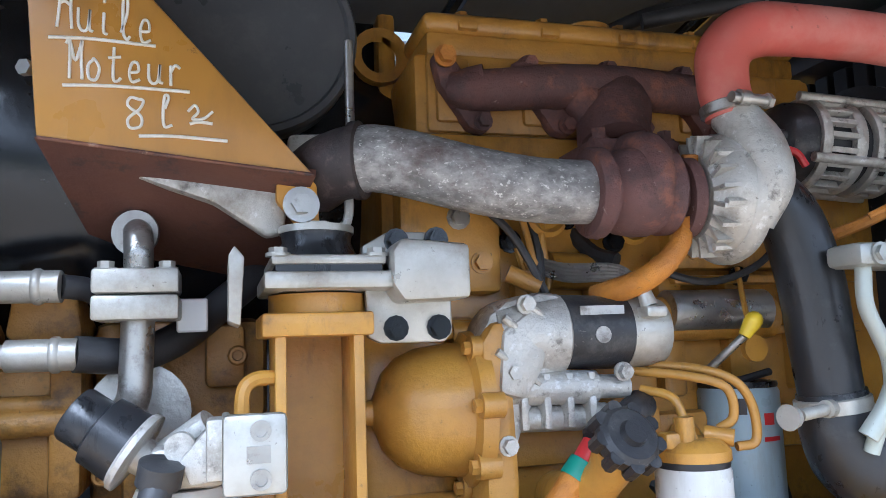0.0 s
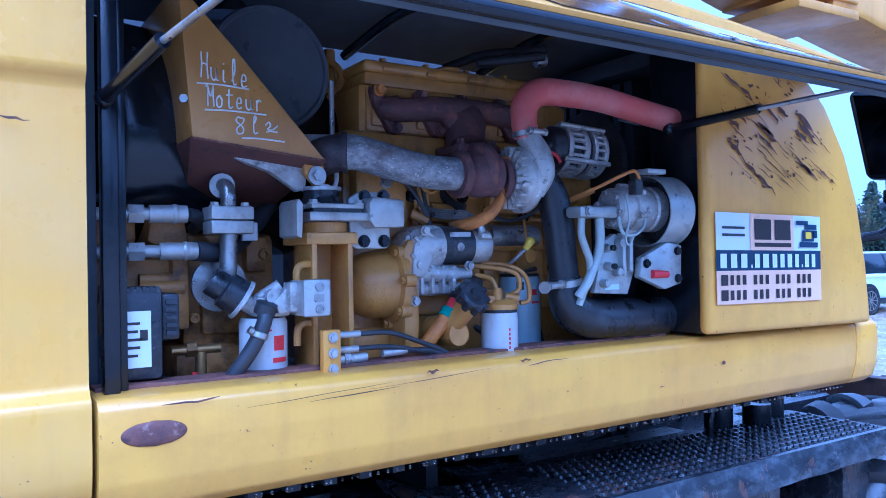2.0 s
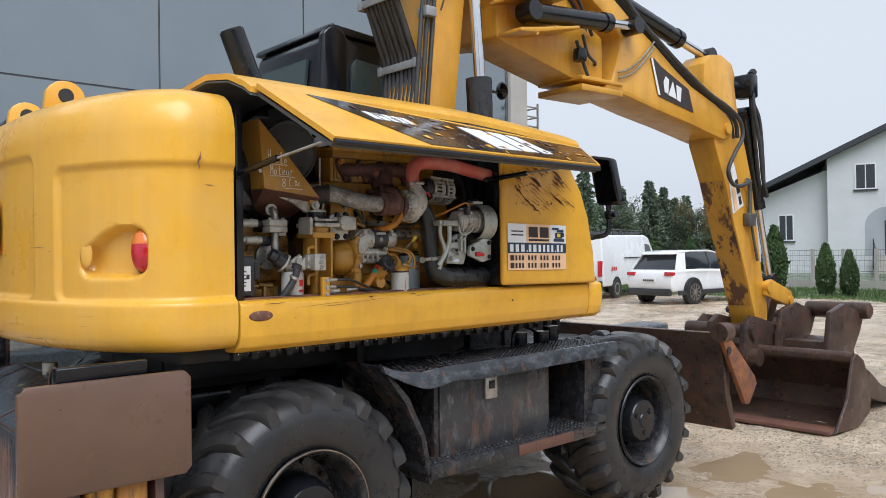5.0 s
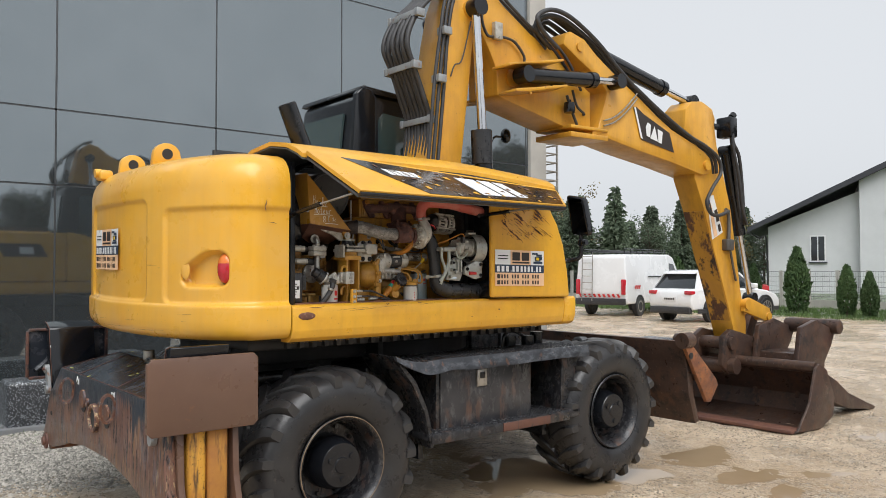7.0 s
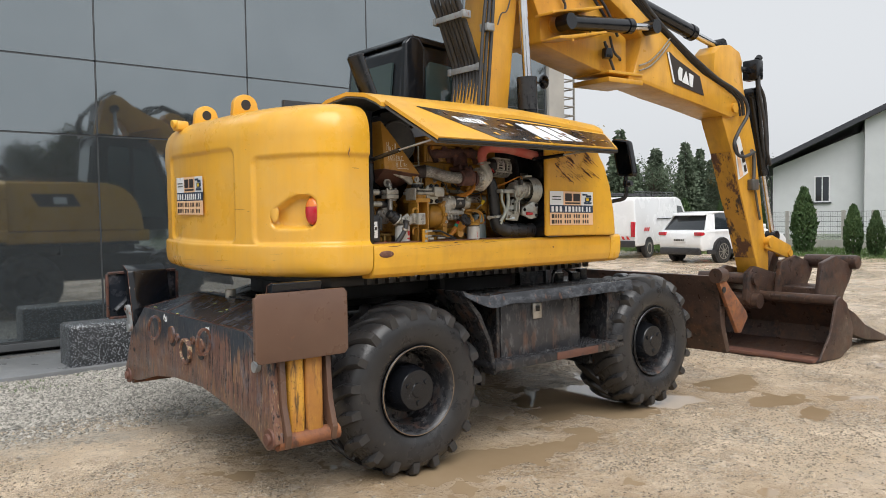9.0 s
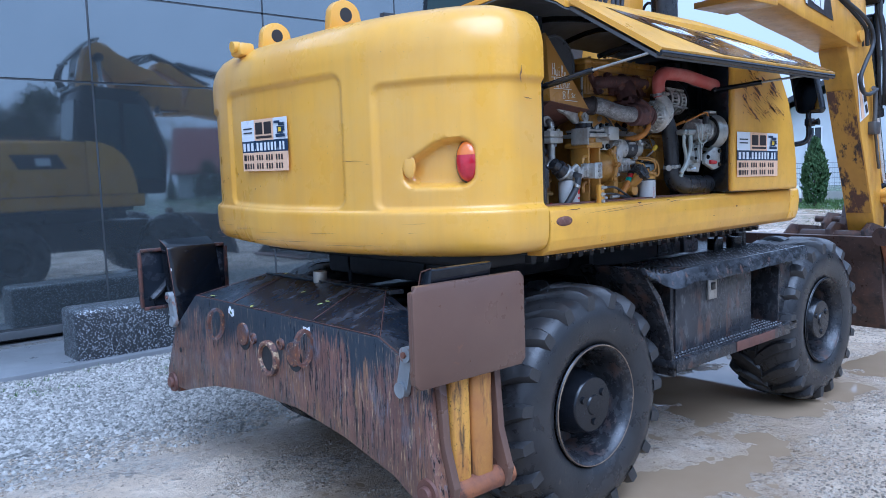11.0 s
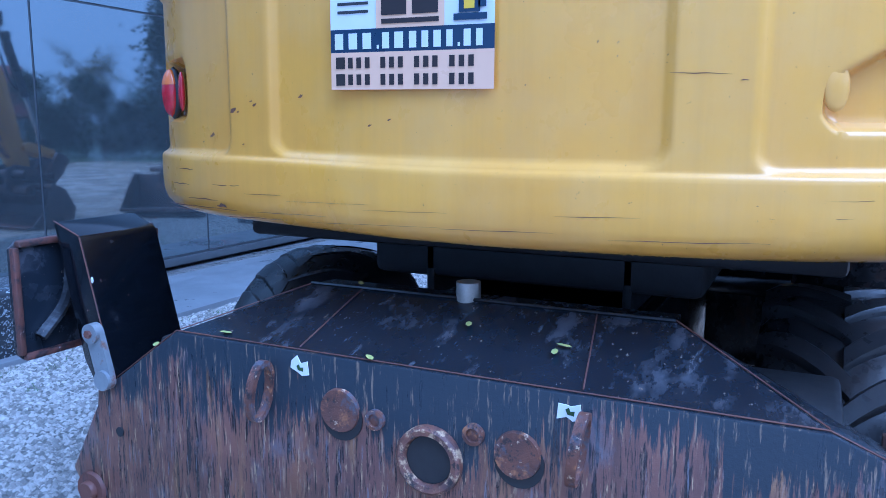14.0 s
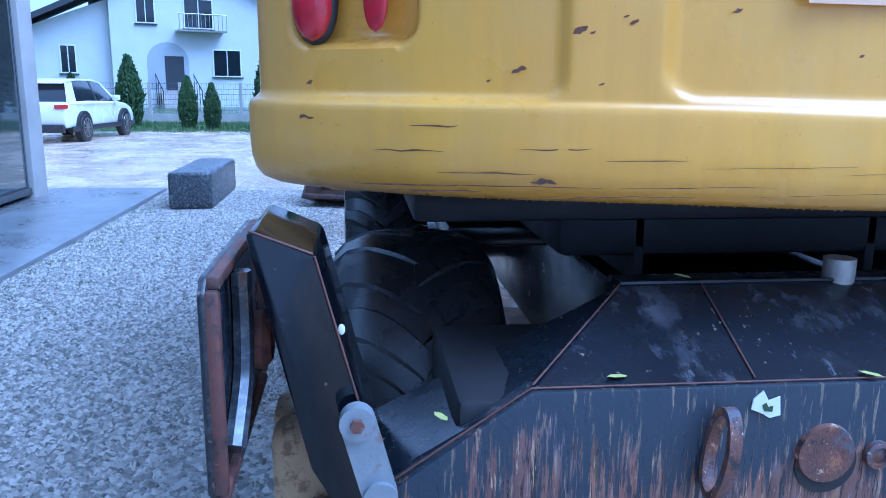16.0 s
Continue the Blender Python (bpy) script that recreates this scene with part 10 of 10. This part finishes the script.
for x, y, s in ((27.4, 9.3, 1.0), (26.6, 7.1, 0.72), (26.3, 6.2, 0.7), (28.3, 11.6, 0.75), (26.2, 4.2, 1.1), (26.1, 2.8, 0.95), (25.9, 1.3, 1.0), (26.0, -0.6, 0.9), (25.8, -2.6, 1.0), (29.4, 14.0, 0.85), (30.2, 16.5, 1.0)):
    plant(shrubs, x, y, s, "thuja shrubs")
# trees seen only by reflection, behind the camera
for k in range(46):
    plant(full + spruces[:1], -46 + 2.2 * k + rng.uniform(-1, 1), -58 - 3 * math.sin(k * 0.7) + rng.uniform(-3, 3), rng.uniform(0.62, 0.85) if k < 31 else rng.uniform(0.28, 0.4), "trees across the yard")
for k in range(34):
    az = radians(-15 - 38 * k / 33)
    d_ = 47 + rng.uniform(-4, 6)
    plant(full, -2.6 + d_ * math.cos(az), 11 + d_ * math.sin(az), rng.uniform(0.72, 1.0) if k < 25 else rng.uniform(0.3, 0.42), "tall trees across the yard" if k < 25 else "low trees across the yard")
for k in range(10):
    plant(trees, 22 + 4.5 * k + rng.uniform(-1, 1), -84 + 3 * k + rng.uniform(-3, 3), rng.uniform(1.0, 1.3), "trees behind the red-roofed house")
for i, src in enumerate(spruces + trees + full):
    src.matrix_basis = pose(-46 + 4 * i, -34, 0)
for i, src in enumerate(shrubs):
    src.matrix_basis = pose(31 + 1.6 * i, 18.6 + 2 * i, 0)

# fence, hedge wall and a red car by the house
posts = thing("fence", "grey post and mesh fence with a low concrete base", "fence")
for k in range(34):
    y = 26 - 1.25 * k
    part("post", cube(B(), 31.9, 32.05, y - 0.06, y + 0.06, 0, 1.65), "concrete", posts)
part("base_wall", cube(B(), 31.93, 32.02, -16, 26, 0, 0.35), "concrete", posts)
bm = B()
for k in range(6):
    rod(bm, (31.97, -16, 0.5 + 0.22 * k), (31.97, 26, 0.5 + 0.22 * k), 0.008, None, 5)
for k in range(420):
    y = -16 + 0.1 * k
    rod(bm, (31.97, y, 0.35), (31.97, y, 1.6), 0.004, None, 4)
part("mesh_panel", bm, "frame_metal", posts)
bm = B()
prism(bm, [(-2.0, 0.4), (2.0, 0.4), (2.0, 0.85), (1.1, 0.95), (0.6, 1.42), (-1.3, 1.42), (-1.9, 0.95)], -0.8, 0.8, "xz", 0.06)
rc = thing("parked_car", "red car parked behind the fence", "car", pose(36.5, 17.5, 0, 0, 0, -60))
part("body", bm, "red", rc)
bm = B()
prism(bm, [(-1.5, 0.98), (0.85, 0.98), (0.5, 1.36), (-1.2, 1.36)], -0.82, 0.82, "xz", 0.02)
part("glass_band", bm, "car_glass", rc)
for x in (-1.25, 1.25):
    for s in (-0.8, 0.62):
        bm = B()
        rod(bm, (x, s, 0.3), (x, s + 0.18, 0.3), 0.3, None, 20)
        part("wheel", bm, "black_rubber", rc)

# red telehandler across the yard
def telehandler(at):
    ob = thing("telehandler", "red telescopic handler parked across the yard", "vehicle", at)
    bm_ = B()
    prism(bm_, [(-1.9, 0.75), (-0.75, 0.62), (0.55, 0.52), (0.95, 0.6), (1.9, 0.8), (1.9, 1.1), (0.6, 1.1), (-0.5, 1.15), (-0.75, 1.5), (-2.0, 1.45), (-2.05, 1.1)], -0.75, 0.80, "xz", 0.05)
    part("body", bm_, "red", ob)
    bm_ = B()
    prism(bm_, [(-0.55, 0.62), (0.66, 0.62), (0.70, 1.25), (0.55, 1.75), (0.15, 2.12), (-0.15, 2.2), (-0.95, 2.18), (-1.0, 1.3), (-0.6, 1.2)], 0.02, 0.86, "xz", 0.05)
    cab_ = part("cab", bm_, "black", ob, "black cab with tinted glass")
    for q in ([(-0.88, 1.4), (-0.35, 1.3), (-0.32, 2.08), (-0.86, 2.1)], [(-0.22, 1.25), (0.58, 1.25), (0.45, 1.72), (0.1, 2.05), (-0.2, 2.1)]):
        bm_ = B()
        prism(bm_, q, 0.855, 0.868, "xz", 0.004)
        part("side_glass", bm_, "car_glass", cab_)
    for z in (0.82, 1.18):
        bm_ = B()
        cube(bm_, -0.18, 0.12, 0.862, 0.87, z, z + (0.12 if z < 1 else 0.05), 0.004)
        part("door_sticker", bm_, "white", cab_)
    bm_ = B()
    prism(bm_, [(-2.2, 1.55), (-1.9, 1.75), (0.9, 1.85), (1.35, 1.75), (1.65, 1.45), (2.35, 0.95), (2.15, 0.8), (1.5, 1.2), (0.9, 1.5), (-2.1, 1.3)], -0.35, 0.0, "xz", 0.04)
    arm_ = part("lift_arm", bm_, "red", ob)
    bm_ = B()
    prism(bm_, [(2.2, 0.75), (3.3, 1.15), (3.45, 0.9), (3.4, 0.3), (2.3, 0.25), (2.15, 0.5)], -0.9, 0.9, "xz", 0.04)
    part("bucket", bm_, "bucket", arm_, "grey steel bucket")
    for x in (-1.25, 1.25):
        bm_ = B()
        prism(bm_, [(x - 0.62, 0.95), (x - 0.45, 1.2), (x + 0.45, 1.22), (x + 0.66, 1.0), (x + 0.66, 1.06), (x + 0.47, 1.28), (x - 0.47, 1.26), (x - 0.66, 1.0)], 0.5, 0.95, "xz", 0.01)
        part("mudguard", bm_, "steel", ob)
        for y in (-0.95, 0.55):
            bm_ = B()
            lathe(bm_, [(0.3, 0), (0.5, 0.02), (0.55, 0.1), (0.55, 0.3), (0.5, 0.38), (0.3, 0.4)], (x, y, 0.55), (0, 1, 0), 28)
            w_ = part("wheel", bm_, "black_rubber", ob)
            bm_ = B()
            lathe(bm_, [(0.3, -0.01), (0.1, 0.1), (0, 0.1)], (x, y, 0.55), (0, 1, 0), 20)
            part("rim", bm_, "white_can", w_)
            bm_ = B()
            lathe(bm_, [(0.31, 0.40), (0.29, 0.41), (0.2, 0.33), (0.17, 0.33), (0.15, 0.38), (0, 0.38)], (x, y, 0.55), (0, 1, 0), 20)
            part("rim", bm_, "white_can", w_)
    return ob


telehandler(pose(16.1, -2.1, 0, 0, 0, 14))

# balcony frame at the building's corner
bm = B()
cube(bm, 9.05, 10.0, 6.0, 8.0, 3.35, 3.5, 0.01)
for k in range(6):
    rod(bm, (9.05, 6.02, 3.62 + 0.19 * k), (10.0, 6.02, 3.62 + 0.19 * k), 0.016, None, 8)
    rod(bm, (9.98, 6.0, 3.62 + 0.19 * k), (9.98, 8.0, 3.62 + 0.19 * k), 0.016, None, 8)
for x, y in ((9.98, 6.02), (9.98, 8.0), (9.5, 6.02)):
    rod(bm, (x, y, 3.4), (x, y, 4.65), 0.025, None, 8)
tagged(part("balcony", bm, "steel"), "steel railing balcony on the building corner", "balcony")
# lamp post
bm = B()
rod(bm, (24, 24, 0), (24, 24, 5.2), 0.06, 0.04, 10)
cube(bm, 23.6, 24.1, 23.9, 24.1, 5.15, 5.3, 0.03)
tagged(part("street_lamp", bm, "steel"), "thin grey lamp post beside the trees", "street lamp")


# second bucket and a loose attachment on the ground
def loose_bucket(at):
    ob = thing("digging_bucket", "rusty excavator bucket lying in the yard", "bucket", at)
    out = [(0.0, 0.75), (0.1, 0.1), (0.35, 0.0), (0.8, 0.12), (0.78, 0.18), (0.38, 0.06), (0.16, 0.14), (0.07, 0.76)]
    bm_ = B()
    prism(bm_, out, -0.7, 0.7, "xz", 0.006)
    part("shell", bm_, "bucket", ob)
    for y in (-0.72, 0.69):
        bm_ = B()
        prism(bm_, [(0.0, 0.75), (0.1, 0.1), (0.35, 0.0), (0.8, 0.12), (0.5, 0.5), (0.2, 0.78)], y, y + 0.03, "xz", 0.005)
        part("end_plate", bm_, "bucket", ob)
    for y in (-0.25, 0.2):
        bm_ = B()
        prism(bm_, [(-0.02, 0.3), (0.06, 0.3), (0.12, 0.80), (0.0, 0.95), (-0.22, 0.92), (-0.28, 0.75)], y, y + 0.05, "xz", 0.008)
        part("ear_plate", bm_, "bucket", ob)
    bm_ = B()
    rod(bm_, (-0.08, -0.5, 0.84), (-0.08, 0.5, 0.84), 0.05, None, 16)
    part("hook_pin", bm_, "bucket", ob)
    return ob


loose_bucket(pose(8.4, 0.9, 0, 0, 0, 160))
grab = thing("ripper_attachment", "rusty steel ripper attachment resting on the ground", "attachment", pose(6.75, -0.75, 0, 0, 0, 0))
bm = B()
prism(bm, [(-0.55, 0.65), (-0.45, 1.05), (-0.1, 1.12), (0.25, 1.02), (0.42, 1.0), (0.30, 0.80), (0.12, 0.62), (0.05, 0.0), (-0.5, 0.0)], -0.25, -0.19, "xz", 0.012)
prism(bm, [(-0.55, 0.65), (-0.45, 1.05), (-0.1, 1.12), (0.25, 1.02), (0.42, 1.0), (0.30, 0.80), (0.12, 0.62), (0.05, 0.0), (-0.5, 0.0)], 0.25, 0.31, "xz", 0.012)
cube(bm, -0.45, 0.1, -0.22, 0.28, 0.0, 0.75, 0.03)
part("frame", bm, "bucket", grab)
bm = B()
lathe(bm, [(0.05, -0.02), (0.085, 0), (0.09, 0.03), (0.09, 0.62), (0.085, 0.65), (0.05, 0.66)], (0.34, -0.33, 1.02), (0, 1, 0), 24)
part("cross_pin", bm, "bucket", grab)
bm = B()
prism(bm, [(-0.50, 0.30), (0.02, 0.14), (0.25, 0.08), (0.9, 0.0), (0.95, 0.03), (0.6, 0.14), (0.2, 0.27), (-0.1, 0.44), (-0.50, 0.60)], -0.48, -0.22, "xz", 0.01)
part("ripper_tooth", bm, "bucket", grab)

# ---- crushed stone, grass and fallen leaves ----
def scatter_stones(name, label, spots, lo, hi, mat):
    verts, faces = [], []
    rr = random.Random(3)
    for x, y in spots:
        s = rr.uniform(lo, hi)
        a = rr.uniform(0, 6.28)
        z = ground_height(x, y)
        base = len(verts)
        for k, (p, q, h) in enumerate(((1, 0.1, 0.2), (0.2, 0.8, 0.1), (-0.9, 0.3, 0.25), (-0.3, -0.8, 0.15), (0.5, -0.6, 0.1), (0.1, 0.0, 1.0), (-0.3, 0.2, 0.8))):
            j = rr.uniform(0.75, 1.25)
            verts.append((x + s * j * (p * math.cos(a) - q * math.sin(a)), y + s * j * (p * math.sin(a) + q * math.cos(a)), z - s * 0.15 + s * 0.75 * h * j))
        for f in ((0, 1, 5), (1, 2, 6), (1, 6, 5), (2, 3, 6), (3, 4, 5), (3, 5, 6), (4, 0, 5)):
            faces.append(tuple(base + i for i in f))
    me = bpy.data.meshes.new(name)
    me.from_pydata(verts, [], faces)
    me.materials.append(M[mat])
    return tagged(new(name, me), label, "gravel", kind="stuff")


def island_stone(name, lo, hi):
    m = bpy.data.materials.new(name)
    m.use_nodes = True
    n, l = m.node_tree.nodes, m.node_tree.links
    g = n.new("ShaderNodeNewGeometry")
    x = n.new("ShaderNodeMix")
    x.data_type = "RGBA"
    l.new(g.outputs["Random Per Island"], x.inputs[0])
    x.inputs[6].default_value, x.inputs[7].default_value = (*lo, 1), (*hi, 1)
    l.new(x.outputs[2], n["Principled BSDF"].inputs["Base Color"])
    n["Principled BSDF"].inputs["Roughness"].default_value = 0.55
    return m


M["chips"] = island_stone("grey_stone_chips", (0.11, 0.105, 0.09), (0.46, 0.43, 0.38))
M["grit"] = island_stone("brown_grit", (0.12, 0.09, 0.06), (0.46, 0.38, 0.28))
rr = random.Random(9)
spots = []
while len(spots) < 85000:
    x, y = rr.uniform(-4.5, 9.5), rr.uniform(1.2, 4.02)
    edge = 1.7 + 0.5 * noise.noise((x * 0.8, 0.2, 0))
    if y > edge or rr.random() < 0.18:
        if not (x > 3.0 and y > 3.93):
            spots.append((x, y))
scatter_stones("crushed_stone", "loose grey crushed stone along the building", spots, 0.009, 0.027, "chips")
spots = []
while len(spots) < 90000:
    x, y = rr.uniform(-5, 13), rr.uniform(-6, 1.8)
    if noise.noise((x * 0.7, y * 0.7, 2.0)) + 0.35 * noise.noise((x * 2.6, y * 2.6, 5.0)) + 0.3 * rr.random() > 0.02 and ground_height(x, y) > -0.007:
        spots.append((x, y))
for cx, cy, sx, sy in ((1.2, -2.05, 0.55, 0.13), (2.3, -2.75, 0.5, 0.2), (0.2, -1.75, 0.5, 0.14), (3.0, -1.35, 0.35, 0.2), (4.6, -2.3, 0.8, 0.3), (-0.6, -2.2, 0.6, 0.2)):
    spots += [(x, y) for x, y in ((rr.gauss(cx, sx), rr.gauss(cy, sy)) for k in range(1500)) if ground_height(x, y) > -0.010]
scatter_stones("yard_grit", "brown grit and small stones trodden into the mud", spots, 0.003, 0.014, "grit")
verts, faces = [], []
for k in range(26000):
    x, y = rr.uniform(23.2, 31.5), rr.uniform(-14, 22)
    if x < 24.5 + 1.2 * noise.noise((y * 0.4, 0, 0)):
        continue
    a, h = rr.uniform(0, 6.28), rr.uniform(0.05, 0.16)
    b = len(verts)
    verts += [(x, y, 0), (x + 0.03 * math.cos(a), y + 0.03 * math.sin(a), 0), (x + rr.uniform(-0.05, 0.05), y + rr.uniform(-0.05, 0.05), h)]
    faces.append((b, b + 1, b + 2))
for k in range(120):
    gx = rr.uniform(-3.0, 8.0)
    gy = rr.choice((3.9, 3.9, 3.4)) + rr.uniform(-0.25, 0.03)
    for j in range(rr.randint(4, 16)):
        a, h = rr.uniform(0, 6.28), rr.uniform(0.015, 0.05)
        x, y = gx + rr.gauss(0, 0.035), gy + rr.gauss(0, 0.035)
        b = len(verts)
        verts += [(x, y, 0.005), (x + 0.008 * math.cos(a), y + 0.008 * math.sin(a), 0.005), (x + rr.uniform(-0.025, 0.025), y + rr.uniform(-0.025, 0.025), h)]
        faces.append((b, b + 1, b + 2))
me = bpy.data.meshes.new("grass")
me.from_pydata(verts, [], faces)
me.materials.append(M["grass"])
tagged(new("grass", me), "short green lawn grass behind the yard", "grass", kind="stuff")
for x, y, z, a in ((-0.86, -0.08, 1.095, 20), (-0.90, -0.36, 1.08, 80), (-0.93, -0.345, 1.07, 10), (-1.05, 0.12, 1.026, 50), (-1.03, 0.62, 1.03, 100), (-0.70, 0.36, 1.14, 40), (-0.98, 0.95, 0.94, 30)):
    bm = B()
    c, s = math.cos(radians(a)), math.sin(radians(a))
    pts = [(0.022, 0), (0.010, 0.008), (-0.012, 0.008), (-0.022, 0), (-0.012, -0.008), (0.010, -0.008)]
    top = [bm.verts.new((x + p * c - q * s, y + p * s + q * c, z + 0.006 + 0.3 * p * (0.38 if p < 0 else 0))) for p, q in pts]
    bm.faces.new(top)
    lf = part("fallen_leaf", bm, "leaf_yellow")
    tagged(lf, "small yellow fallen leaf on the rear cover", "leaf", "fallen leaves")
